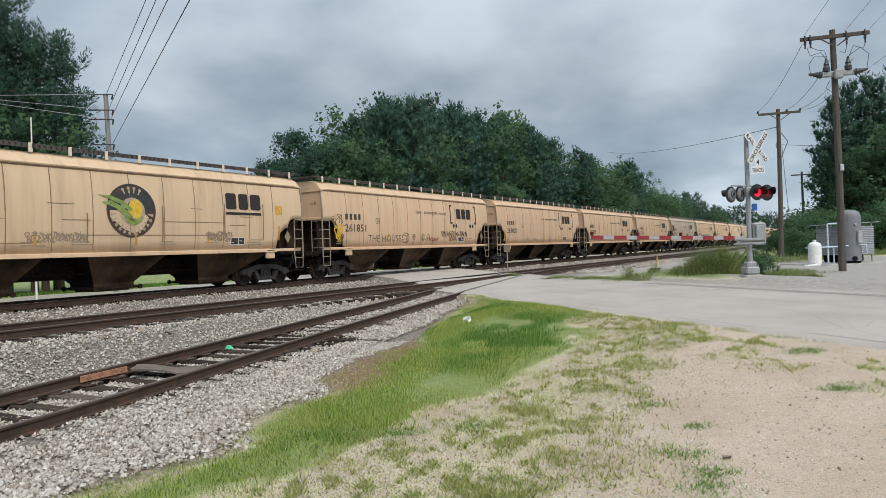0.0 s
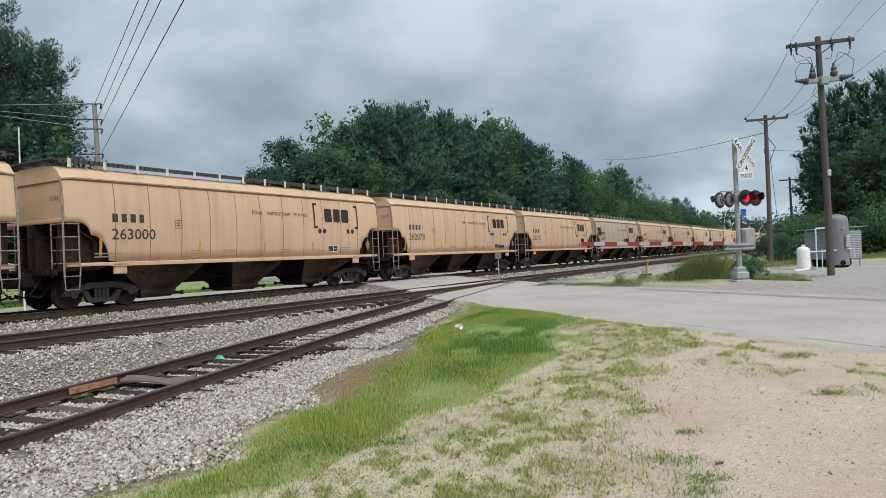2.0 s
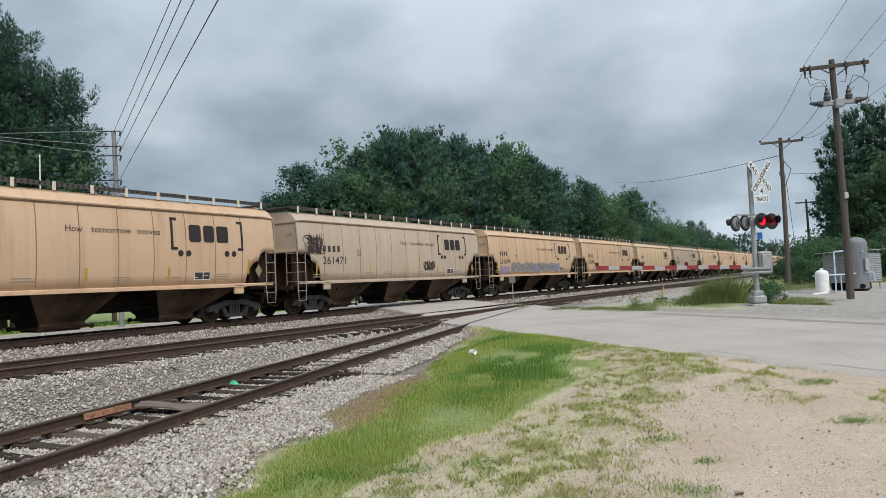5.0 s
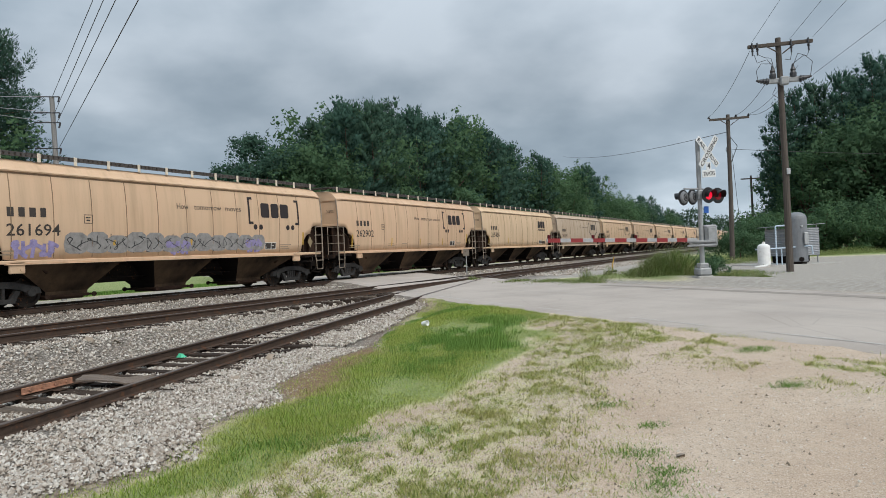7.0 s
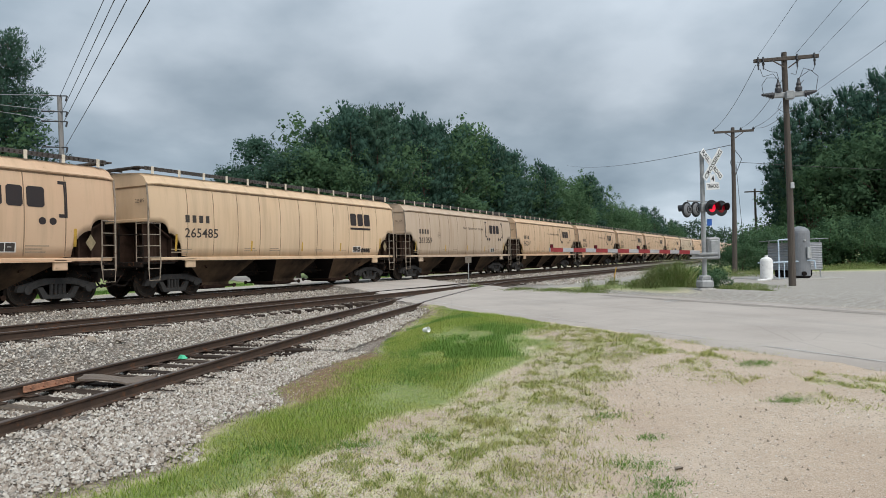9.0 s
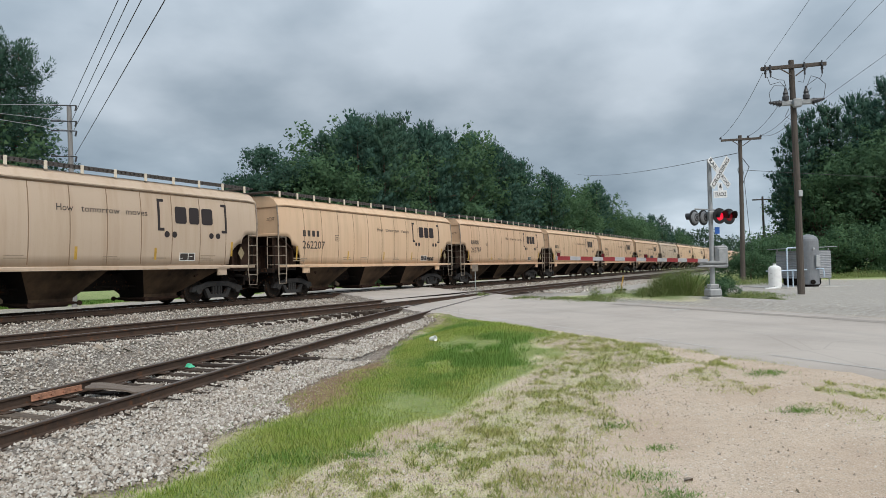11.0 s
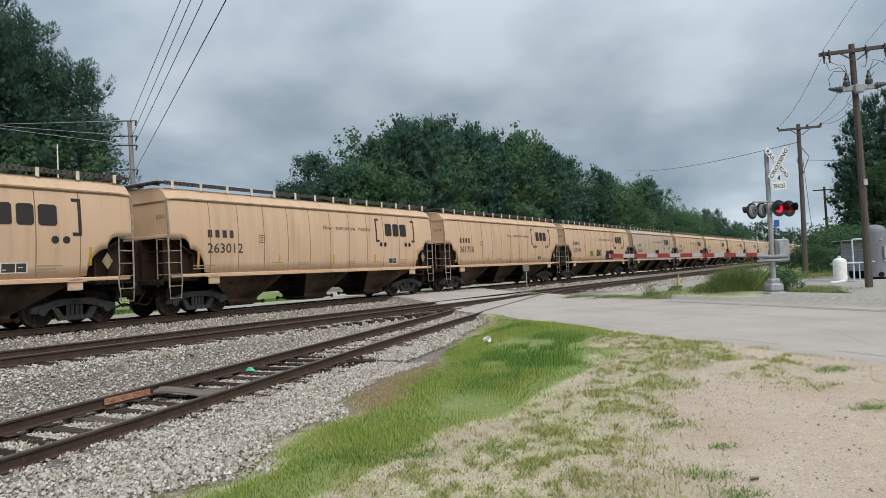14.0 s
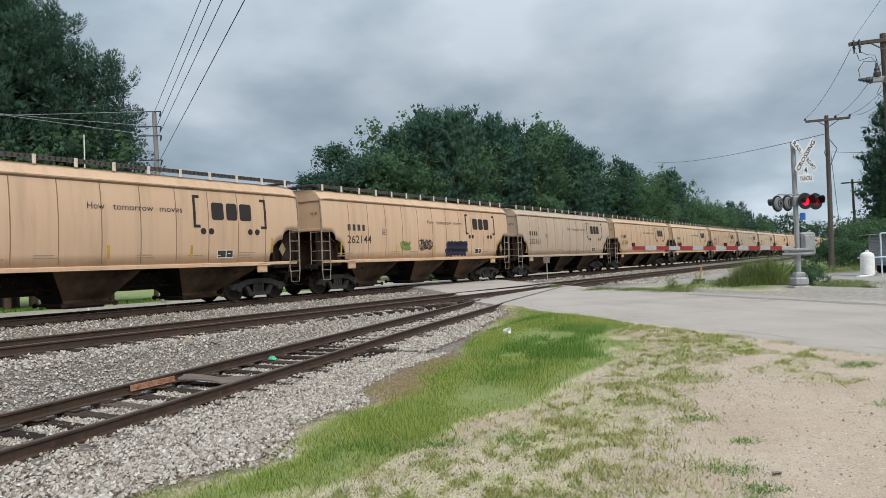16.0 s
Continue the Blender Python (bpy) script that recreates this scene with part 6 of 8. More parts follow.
def graffiti(car, k):
    rng = random.Random(100 + k)
    def tangle(y, z, w, h, n, mat, t=0.03):
        V, F = scribble(rng, w, h, n, t)
        decal("graffiti", car, V, F, y, z, mat, 0.009, "sprayed graffiti scrawl")

    def stroke(a, b, mat, t):
        dx, dz = b[0] - a[0], b[1] - a[1]
        d = math.hypot(dx, dz)
        px, pz = -dz / d * t / 2, dx / d * t / 2
        decal("graffiti", car, [(px, pz), (-px, -pz), (dx - px, dz - pz), (dx + px, dz + pz)], [(0, 1, 2, 3)], a[0], a[1], mat, 0.009, "sprayed graffiti stroke")

    def ring(y, z, r, mat, t=0.03):
        n = 14
        V = [((r + e) * math.cos(2 * math.pi * i / n), (r + e) * math.sin(2 * math.pi * i / n)) for e in (-t / 2, t / 2) for i in range(n)]
        decal("graffiti", car, V, [(i, (i + 1) % n, n + (i + 1) % n, n + i) for i in range(n)], y, z, mat, 0.009, "sprayed graffiti ring")
    if k == 1:
        V, F = words("THE HOUSE", 0.34, -0.006)
        w = max(v[0] for v in V)
        decal("graffiti", car, [(a * 2.75 / w, b) for a, b, *_ in V], F, -4.60, 1.64, M_SCRAWL, 0.009, "sprayed graffiti words")
        for q in (((-1.75, 1.62), (-1.35, 1.55)), ((-1.35, 1.55), (-1.33, 1.92)), ((-1.33, 1.92), (-1.72, 1.97)), ((-1.72, 1.97), (-1.75, 1.62)), ((-1.35, 1.55), (-1.15, 1.68)), ((-1.15, 1.68), (-1.13, 2.0)), ((-1.13, 2.0), (-1.33, 1.92)), ((-1.13, 2.0), (-1.5, 2.08)), ((-1.5, 2.08), (-1.72, 1.97)),
                  ((-0.72, 1.78), (-0.76, 1.44)), ((-0.60, 1.78), (-0.66, 1.46))):
            stroke(*q, M_GRAFF, 0.03)
        ring(-0.66, 1.88, 0.13, M_GRAFF)
        ring(-0.66, 1.88, 0.05, M_GRAFF)
        for y in (0.25, 0.75):
            ring(y, 1.84, 0.16, M_SCRAWL)
            ring(y, 1.80, 0.07, M_GRAFF)
        ring(0.52, 1.68, 0.05, M_GRAFF)
        tangle(0.85, 1.62, 1.0, 0.24, 9, M_GRAFF_R, 0.035)
        tangle(2.1, 1.86, 3.0, 0.36, 20, M_GRAFF, 0.035)
        tangle(3.0, 1.62, 0.9, 0.3, 8, M_SCRAWL, 0.025)
        tangle(-7.25, 2.3, 0.8, 0.6, 4, M_GRAFF, 0.025)
        tangle(-6.95, 1.55, 0.35, 0.95, 3, M_YELLOW, 0.06)
        tangle(-6.75, 1.5, 0.3, 0.5, 3, M_GRAFF, 0.025)
    elif k == 6:
        # long band of bulging letters, grey over violet
        for i in range(12):
            a0 = i * 0.72
            h = 0.62 + 0.12 * rng.random()
            V = [(a0 + 0.38 + 0.40 * math.cos(t * math.pi / 6), h / 2 + h / 2 * (1.15 if math.sin(t * math.pi / 6) > 0 else 1) * max(-0.8, min(0.9, 1.3 * math.sin(t * math.pi / 6)))) for t in range(12)]
            decal("graffiti", car, V, [tuple(range(12))], -4.65, 1.50, M_GRAFF_G, 0.010 + 0.001 * (i % 2), "broad grey sprayed letter")
        for y, w in ((-6.2, 1.3), (-0.9, 1.0), (3.0, 0.8)):
            tangle(y, 1.45, w, 0.55, 5, M_GRAFF_V, 0.11)
        tangle(-4.6, 1.54, 8.2, 0.62, 26, M_SLATE, 0.03)
    elif k == 5:
        tangle(-7.3, 2.5, 0.9, 0.9, 18, M_GRAFF, 0.04)
        tangle(1.7, 1.75, 1.0, 0.55, 16, M_GRAFF, 0.04)
    elif k == 14:
        tangle(1.3, 1.7, 1.9, 0.55, 34, M_NAVY, 0.09)
        tangle(1.2, 1.45, 1.9, 0.45, 30, M_NAVY, 0.09)
        tangle(-2.6, 1.75, 0.7, 0.5, 14, M_CORN, 0.05)
        tangle(-1.1, 1.75, 1.0, 0.6, 16, M_GRAFF, 0.03)
    elif k == 0:
        tangle(-5.6, 1.7, 1.2, 0.45, 18, M_GRAFF, 0.03)
        tangle(-3.2, 1.7, 1.8, 0.35, 18, M_FAINT, 0.03)
        tangle(3.0, 1.7, 1.1, 0.4, 16, M_FAINT, 0.03)
    elif k in (3, 8, 10):
        tangle(4.75, 1.56, 0.8, 0.22, 14, M_GRAFF, 0.04)


CARS = []
TINTS = {0: 0.68, 1: 0.55, 2: 0.5, 3: 0.52, 4: 0.5, 5: 1.0, 6: 0.55, 7: 0.5, 8: 0.7, 9: 0.9, 10: 0.57, 11: 0.48, 12: 0.52, 13: 0.5, 14: 0.5, 15: 0.92}    # shade of each car's paint


def build_train():
    proto = build_car_body()
    for k in range(-3, 35):
        car = proto if k == -3 else copy_thing(proto, Matrix())
        CARS.append((k, car))
    for k, car in CARS:
        plain_mark = k in (0, 8)
        look_words = {0: "cream covered hopper car with a round corn emblem", 1: "cream covered hopper car with black graffiti words", 6: "cream covered hopper car with a grey and violet graffiti band",
                      14: "cream covered hopper car with dark blue graffiti", 5: "pale faded hopper car with sprayed scrawls"}.get(k, "cream covered grain hopper car rolling on the main line")
        tagged(car, look_words, "rail car", group="grain train cars")
        number_marks(car, NUMBERS.get(k, "" if k == 0 else "26%04d" % (1000 + (k * 787) % 1999) if k > 15 else ""))
        for a, w in ((0.02, 0.50), (0.63, 0.46), (1.20, 0.52)):
            shared_decal("mark_block", car, "block%g" % a, lambda: block_mesh(a, w))
        if plain_mark:
            shared_decal("underline_mark", car, "under", lambda: sheet("underline_mark", on_side(bars([(0, 0, 1.74, 0.10)])[0], 3.83, 2.70, 0.008), bars([(0, 0, 1.74, 0.10)])[1], M_LOGO))
        else:
            shared_decal("bracket_mark", car, "b0", lambda: bracket_mesh(False))
            shared_decal("bracket_mark", car, "b1", lambda: bracket_mesh(True))
            for a in (3.50, 3.82, 5.48, 5.80):
                shared_decal("round_mark", car, "dot%g" % a, lambda: dot_mesh(a))
            for txt, a, w in (("How", 0.0, 0.52), ("tomorrow", 0.78, 1.32), ("moves", 2.32, 0.82)):
                shared_decal("slogan_word", car, txt, lambda: slogan_mesh(txt, a, w))
            shared_decal("framed_mark", car, "fm", frame_mark_mesh)
        if k == 0:
            emblem(car)
        graffiti(car, k)
        shade = TINTS.get(k, random.Random(k).choice((0.3, 0.45, 0.5, 0.55, 0.65, 0.85, 0.95)))
        for o in car.children_recursive:
            o.color = (shade, shade, shade, 1)


# ---- trees ----
def limb(S, a, b, r0, r1, n=6):
    S.rod(a, b, r0, n, r1, False)


def inner_leaves(blobs, nr, size):
    """Larger leaves deep inside a crown, so that it is not seen through."""
    V, N = [], []
    for c, rx, rz, count in blobs:
        d = nr.randn(count, 3)
        d /= np.linalg.norm(d, axis=1, keepdims=True)
        o = np.array(c) + d * np.array([rx, rx, rz]) * nr.rand(count, 1) ** 0.4
        a, b = nr.randn(count, 3) * size, nr.randn(count, 3) * size
        V.append(np.stack([o - a * 0.5 - b * 0.3, o + a * 0.6, o + b * 0.7], 1))
        N.append(d + np.array([0, 0, 0.3]))
    return np.concatenate(V), np.concatenate(N)


GOLD = (1 + 5 ** 0.5) / 2
ICO_V = np.array([(s * a, t * b, 0) for a, b in ((1, GOLD),) for s in (-1, 1) for t in (-1, 1)] + [(0, s, t * GOLD) for s in (-1, 1) for t in (-1, 1)] + [(s * GOLD, 0, t) for s in (-1, 1) for t in (-1, 1)]) / math.hypot(1, GOLD)
ICO_F = np.array([(i, j, k) for i in range(12) for j in range(i + 1, 12) for k in range(j + 1, 12)
                  if max(np.linalg.norm(ICO_V[i] - ICO_V[j]), np.linalg.norm(ICO_V[j] - ICO_V[k]), np.linalg.norm(ICO_V[i] - ICO_V[k])) < 1.1])


def clump_hearts(C, D, R, L, out, nr):
    """The close-packed needles at the heart of each clump: small uneven lumps, radius R across and L along D."""
    n = len(C)
    P = ICO_V[None] * (0.75 + 0.45 * nr.rand(n, 12, 1))
    along = (P * D[:, None]).sum(2, keepdims=True)
    V = C[:, None] + (P - along * D[:, None]) * R[:, None, None] + D[:, None] * along * L[:, None, None]
    N = ICO_V[None] * 0.9 + out[:, None]
    return V[:, ICO_F].reshape(-1, 3, 3), N[:, ICO_F].reshape(-1, 3, 3)


def crown_mesh(sets, blobs, nr, mat, size=0.22):
    """Outer leaves, clump hearts and inner leaves in one sheet."""
    A, B = inner_leaves(blobs, nr, size)
    Vs, Ns = [A], [np.repeat(B[:, None], 3, 1)]
    for V, N in sets:
        V = np.asarray(V, float).reshape(-1, 3, 3)
        N = np.asarray(N, float)
        Vs.append(V)
        Ns.append(np.repeat(N.reshape(-1, 1, 3), 3, 1) if N.size == len(V) * 3 else N.reshape(-1, 3, 3))
    return leaf_sheet("crown", np.concatenate(Vs), np.concatenate(Ns), mat)


def pine(seed, H, leaves=26, wide=0.046, long=0.25, limbs=66, spread=1.0, heart_size=0.54):
    """A tall pine: tapering trunk, limbs in uneven tiers, each with upswept plumes of needles."""
    rng = random.Random(seed)
    nr = np.random.RandomState(seed)
    T = Shape()
    bend = [(rng.uniform(-0.2, 0.2), rng.uniform(-0.2, 0.2)) for _ in range(5)]
    pts = [Vector((bend[i][0] * i * 0.3, bend[i][1] * i * 0.3, -0.5 + (H * 0.97 + 0.5) * i / 4)) for i in range(5)]
    for i in range(4):
        limb(T, pts[i], pts[i + 1], 0.26 * (1 - i / 4.3), 0.26 * (1 - (i + 1) / 4.3), 7)

    def axis(z):
        k = min(3.999, max(0, (z + 0.5) / (H * 0.97 + 0.5) * 4))
        i = int(k)
        return pts[i].lerp(pts[i + 1], k - i)
    plume, blobs = [], []
    z0, turn = H * rng.uniform(0.12, 0.18), rng.uniform(0, 6.28)
    lean = [rng.uniform(0.75, 1.2) for _ in range(6)]
    for i in range(limbs):
        k = (i + rng.random()) / limbs
        z = z0 + (H - 0.9 - z0) * k
        full = 2.9 * spread * (0.75 + 0.9 * k if k < 0.28 else max(0.0, 1 - ((k - 0.28) / 0.74) ** 2.0) ** 0.62)
        a = turn + i * 2.39996 + rng.uniform(-0.4, 0.4)
        tier = 0.86 + 0.18 * math.sin(z * 1.7 + turn)
        r = 0.25 + full * tier * rng.uniform(0.7, 1.12) * lean[int(a / 6.2832 * 6) % 6]
        o = axis(z)
        tip = o + Vector((math.cos(a) * r, math.sin(a) * r, 0.2 + r * rng.uniform(0.0, 0.32)))
        if r > 1.0:
            limb(T, o, tip, 0.05 * (1.15 - k), 0.012, 3)
        for m in range(1 + int(r * 1.35)):
            f = 1.0 - 0.52 * m / max(1, int(r * 1.35)) if r > 0.8 else 1.0
            c = o.lerp(tip, f) + Vector((rng.gauss(0, 0.22), rng.gauss(0, 0.22), rng.gauss(0, 0.14))) * (1 if m else 0)
            d = Vector((math.cos(a) * 0.75 * (1 - 0.6 * k) + rng.gauss(0, 0.22), math.sin(a) * 0.75 * (1 - 0.6 * k) + rng.gauss(0, 0.22), 0.55 + 0.6 * k)).normalized()
            plume.append((c, d, rng.uniform(0.36, 0.54) * (1 - 0.22 * k), rng.uniform(0.45, 0.78)))
        if full > 0.6 and (not blobs or z - blobs[-1][0][2] > 0.8):
            blobs.append(((o.x, o.y, z), full * 0.72, 0.8, int(24 + full * 40)))
    for i in range(4):
        p = axis(H - 0.8) + Vector((rng.uniform(-0.6, 0.6), rng.uniform(-0.6, 0.6), rng.uniform(-0.7, 0.0))) * (1 if i else 0)
        plume.append((p, Vector((rng.gauss(0, 0.12), rng.gauss(0, 0.12), 1)).normalized(), 0.26, 0.75))
    C = np.array([tuple(p[0]) for p in plume])[:, None, :]
    D = np.array([tuple(p[1]) for p in plume])[:, None, :]
    R = np.array([p[2] for p in plume])[:, None, None]
    L = np.array([p[3] for p in plume])[:, None, None]
    n, q = len(plume), leaves
    v = nr.randn(n, q, 3)
    v /= np.linalg.norm(v, axis=2, keepdims=True)
    along = (v * D).sum(2, keepdims=True)
    o = C + (v - along * D) * R * (0.62 + 0.5 * nr.rand(n, q, 1)) + D * along * L * (0.75 + 0.35 * nr.rand(n, q, 1))
    d = v * 0.8 + D * 0.75 + nr.randn(n, q, 3) * 0.25
    d /= np.linalg.norm(d, axis=2, keepdims=True)
    side = np.cross(d, nr.randn(n, q, 3))
    side /= np.linalg.norm(side, axis=2, keepdims=True) + 1e-9
    size = 0.7 + 0.6 * nr.rand(n, q, 1)
    V = np.stack([o - side * wide * size, o + side * wide * size, o + d * long * size], 2)
    out = C * np.array([1, 1, 0.0])
    out = out / (np.linalg.norm(out, axis=2, keepdims=True) + 0.5)
    out = out * 0.45 + np.array([0, 0, 0.25])
    N = v * 0.9 + out + nr.randn(n, q, 3) * 0.05
    hearts = clump_hearts(C[:, 0], D[:, 0], R[:, 0, 0] * heart_size, L[:, 0, 0] * heart_size * 1.1, out[:, 0], nr)
    return T.mesh("trunk", M_BARK), crown_mesh([(V, N), hearts], blobs, nr, M_NEEDLE, 0.16)


def broadleaf(seed, H, W, low=0.2, mat=None, count=290, leaf=0.18, fill=20):
    """A spreading tree: forked limbs, uneven clumps of leaves with sky gaps."""
    rng = random.Random(seed)
    nr = np.random.RandomState(seed)
    T = Shape()
    fork = Vector((0, 0, H * 0.35))
    limb(T, (0, 0, -0.4), fork, 0.28 * H / 14, 0.2 * H / 14, 8)
    tips = []
    for i in range(9):
        a = 2 * math.pi * i / 9 + rng.uniform(-0.3, 0.3)
        r = W * rng.uniform(0.35, 0.9)
        mid = fork + Vector((math.cos(a) * r * 0.5, math.sin(a) * r * 0.5, H * rng.uniform(0.08, 0.25)))
        tip = Vector((math.cos(a) * r, math.sin(a) * r, H * rng.uniform(0.45, 0.95) * (1 - 0.22 * (r / W) ** 2)))
        limb(T, fork, mid, 0.12 * H / 14, 0.08 * H / 14, 5)
        limb(T, mid, tip, 0.08 * H / 14, 0.02, 5)
        tips += [tip, mid.lerp(tip, 0.6)]
    tips += [Vector((rng.uniform(-0.55, 0.55) * W, rng.uniform(-0.55, 0.55) * W, H * rng.uniform(low, 0.88))) for _ in range(fill)]
    cen, hub, blobs = [], [], []
    for t in tips:
        R = W * rng.uniform(0.22, 0.38)
        blobs.append(((t.x, t.y, t.z), R * 0.8, R * 0.65, int(20 + 22 * R)))
        for _ in range(count // len(tips)):
            v = Vector((rng.gauss(0, 1), rng.gauss(0, 1), rng.gauss(0, 0.8)))
            v = v.normalized() * R * rng.uniform(0.72, 1.08)
            c = t + v
            if c.z > H * low * 0.6:
                cen.append(tuple(c))
                hub.append(tuple(t))
    C = np.array(cen)
    n, q = len(C), 18
    jit = nr.randn(n, q, 3)
    jit *= (0.34 + 0.16 * nr.rand(n, q, 1)) / np.linalg.norm(jit, axis=2, keepdims=True)
    o = C[:, None, :] + jit
    a = nr.randn(n, q, 3)
    a /= np.linalg.norm(a, axis=2, keepdims=True)
    b = np.cross(a, nr.randn(n, q, 3))
    b /= np.linalg.norm(b, axis=2, keepdims=True) + 1e-9
    k = leaf * (0.55 + 0.6 * nr.rand(n, q, 1))
    V = np.stack([o - a * k * 0.6 - b * k * 0.35, o + a * k * 0.9, o + b * k * 0.75 - a * k * 0.2], 2)
    own = np.array(hub)
    out = (C - own) / (np.linalg.norm(C - own, axis=1, keepdims=True) + 0.1) + 0.5 * (C - np.array([0, 0, H * 0.5])) / H + np.array([0, 0, 0.35])
    N = out[:, None, :] + jit * 2.2 + nr.randn(n, q, 3) * 0.06
    lump = (0.13 + 0.08 * nr.rand(n)) * (1.0 if H > 6 else 0.7)
    heart = clump_hearts(C, np.repeat([[0.0, 0.0, 1.0]], n, 0), lump, lump * 0.75, out * 0.7, nr)
    return T.mesh("trunk", M_BARK), crown_mesh([(V, N), heart], blobs, nr, mat or M_LEAF, 0.2 if H > 6 else 0.12)


def plant(name, kind, x, y, turn, size, label, category, group):
    t = tagged(empty(name, pose(x, y, float(land(x, y)) - 0.1, 0, 0, turn) @ Matrix.Scale(size, 4)), label, category, group)
    part("trunk", kind[0], t)
    part("crown", kind[1], t)
    return t


def build_trees():
    rng = random.Random(21)
    pines = [pine(k, 18.0, spread=1.12) for k in range(5)]
    back = [pine(20 + k, 18.0, 10, 0.085, 0.36, 50, 1.12) for k in range(4)]
    fine = [pine(30 + k, 18.0, 84, 0.030, 0.20, 70, 1.15, 0.26) for k in range(3)]
    leafy = [broadleaf(40 + k, 12.0, 5.2) for k in range(3)]
    open_tree = broadleaf(51, 14.0, 4.1, 0.45, M_NEEDLE, 700, 0.15, 14)
    bush = [broadleaf(60 + k, 4.2, 2.6, 0.05, None, 130, 0.16) for k in range(3)]
    lab_p, lab_b = "tall dark green pine at the edge of the woods", "broadleaf tree with dense dark green leaves"
    # woods behind the train, front rows tree by tree
    s = 71.0
    while s < 330:
        step = 3.8 if s < 130 else 6.5
        for row in range(3 if s < 95 else 2 if s < 190 else 1):
            u = -24 - row * 5.0 + rng.uniform(-1.8, 1.8)
            x, y = track_xy(u, s + row * 5.5 + rng.uniform(-1.5, 1.5))
            h = np.interp(s, (66, 70, 74, 82, 90, 104, 112, 127, 156, 183, 220, 255, 330), (0.85, 0.98, 1.12, 1.24, 1.28, 1.35, 1.30, 1.26, 1.24, 1.23, 1.12, 1.08, 0.94)) * rng.uniform(0.92, 1.04) * (0.96, 1.05, 1.1)[row]
            if rng.random() < (0.14 if s < 95 else 0.42) and row < 2:
                plant("tree", leafy[rng.randrange(3)], x, y, rng.uniform(0, 360), h * (1.28 if row == 0 else 1.45), lab_b, "tree", "woods behind the tracks")
            else:
                kind = pines[rng.randrange(5)] if row == 0 and s < 130 else back[rng.randrange(4)]
                plant("pine_tree", kind, x, y, rng.uniform(0, 360), h, lab_p, "tree", "woods behind the tracks")
        if s < 170:
            x, y = track_xy(-20.5 + rng.uniform(-0.8, 0.8), s)
            plant("shrub", bush[rng.randrange(3)], x, y, rng.uniform(0, 360), rng.uniform(0.8, 1.5), "leafy shrub in front of the pines", "shrub", "shrubs along the woods")
        s += step * rng.uniform(0.8, 1.2)
    # near end of the woods: a spreading tree with a gap under its limbs, then taller ones behind it
    plant("tree", open_tree, -14.9, 71, 75, 1.16, "spreading broadleaf tree with a bare limb showing", "tree", "woods behind the tracks")
    for x, y, k, h in ((-11.6, 74, 0, 1.22), (-9.9, 73, 1, 1.3), (-7.6, 70, 2, 1.2)):
        plant("tree", leafy[k], x, y, k * 130, h, lab_b, "tree", "woods behind the tracks")
    for x, y, k, h in ((-8.4, 76, 0, 0.96), (-5.6, 73, 2, 1.03), (-6.4, 79, 4, 1.12), (-2.8, 75, 1, 1.08)):
        plant("pine_tree", pines[k], x, y, k * 50, h, lab_p, "tree", "woods behind the tracks")
    # dark stand on the other side of the road
    for u, s, k, h in ((-23.5, 37.8, 0, 0.97), (-22.4, 36.2, 3, 0.96), (-22.5, 32.4, 1, 1.06), (-27, 35.2, 1, 1.12), (-24, 34.8, 2, 1.12), (-30, 37.0, 3, 1.06), (-26, 32.8, 4, 1.25), (-23.5, 30.5, 0, 1.3), (-29, 33.5, 1, 1.3), (-25, 27.5, 2, 1.35), (-30, 29, 3, 1.4), (-24, 23.5, 4, 1.3), (-28, 24, 0, 1.4), (-24, 18.5, 1, 1.3), (-29, 18, 2, 1.4), (-25, 12, 3, 1.3), (-26, 5, 4, 1.3)):
        plant("pine_tree", fine[k % 3] if u > -27.5 and s > 20 else back[k % 4], *track_xy(u, s), k * 70, h, lab_p, "tree", "pines beyond the road")
    for u, s, k, h in ((-22.0, 40.2, 1, 0.72), (-25.5, 38.6, 2, 0.86), (-22.5, 35.6, 0, 1.0), (-21.5, 30.5, 2, 1.0), (-21, 24.5, 0, 1.05), (-22, 16.5, 1, 1.0)):
        plant("tree", leafy[k], *track_xy(u, s), k * 100 + 30, h, lab_b, "tree", "pines beyond the road")
    # woods beyond the gravel lot
    for x, y, k, h in ((43.4, 74, 1, 0.96), (45.4, 74.5, 3, 1.05), (47.9, 74.5, 0, 1.10), (50.5, 73.5, 4, 1.15), (53.5, 72.5, 2, 1.24), (57, 74, 2, 1.25), (62, 72, 4, 1.2), (58, 82, 0, 1.25), (67, 76, 1, 1.3), (72, 70, 2, 1.3), (78, 66, 4, 1.3), (64, 84, 2, 1.3), (84, 62, 0, 1.3)):
        plant("pine_tree", pines[k], x, y, k * 60, h, lab_p, "tree", "woods beyond the lot")
    for x, y, k, h in ((43.8, 70, 0, 0.95), (48.0, 70, 1, 1.3), (51.5, 67, 2, 1.35), (55, 65, 0, 1.3), (57, 62, 1, 1.0), (62, 60, 2, 1.0), (50, 78, 2, 1.22), (68, 57, 0, 1.0), (49, 73, 0, 1.2), (53, 71, 1, 1.3), (56, 70, 2, 1.4), (62, 68, 0, 1.5), (49.5, 80, 1, 1.18), (69, 65, 1, 1.6)):
        plant("tree", leafy[k], x, y, k * 110, h, lab_b, "tree", "woods beyond the lot")
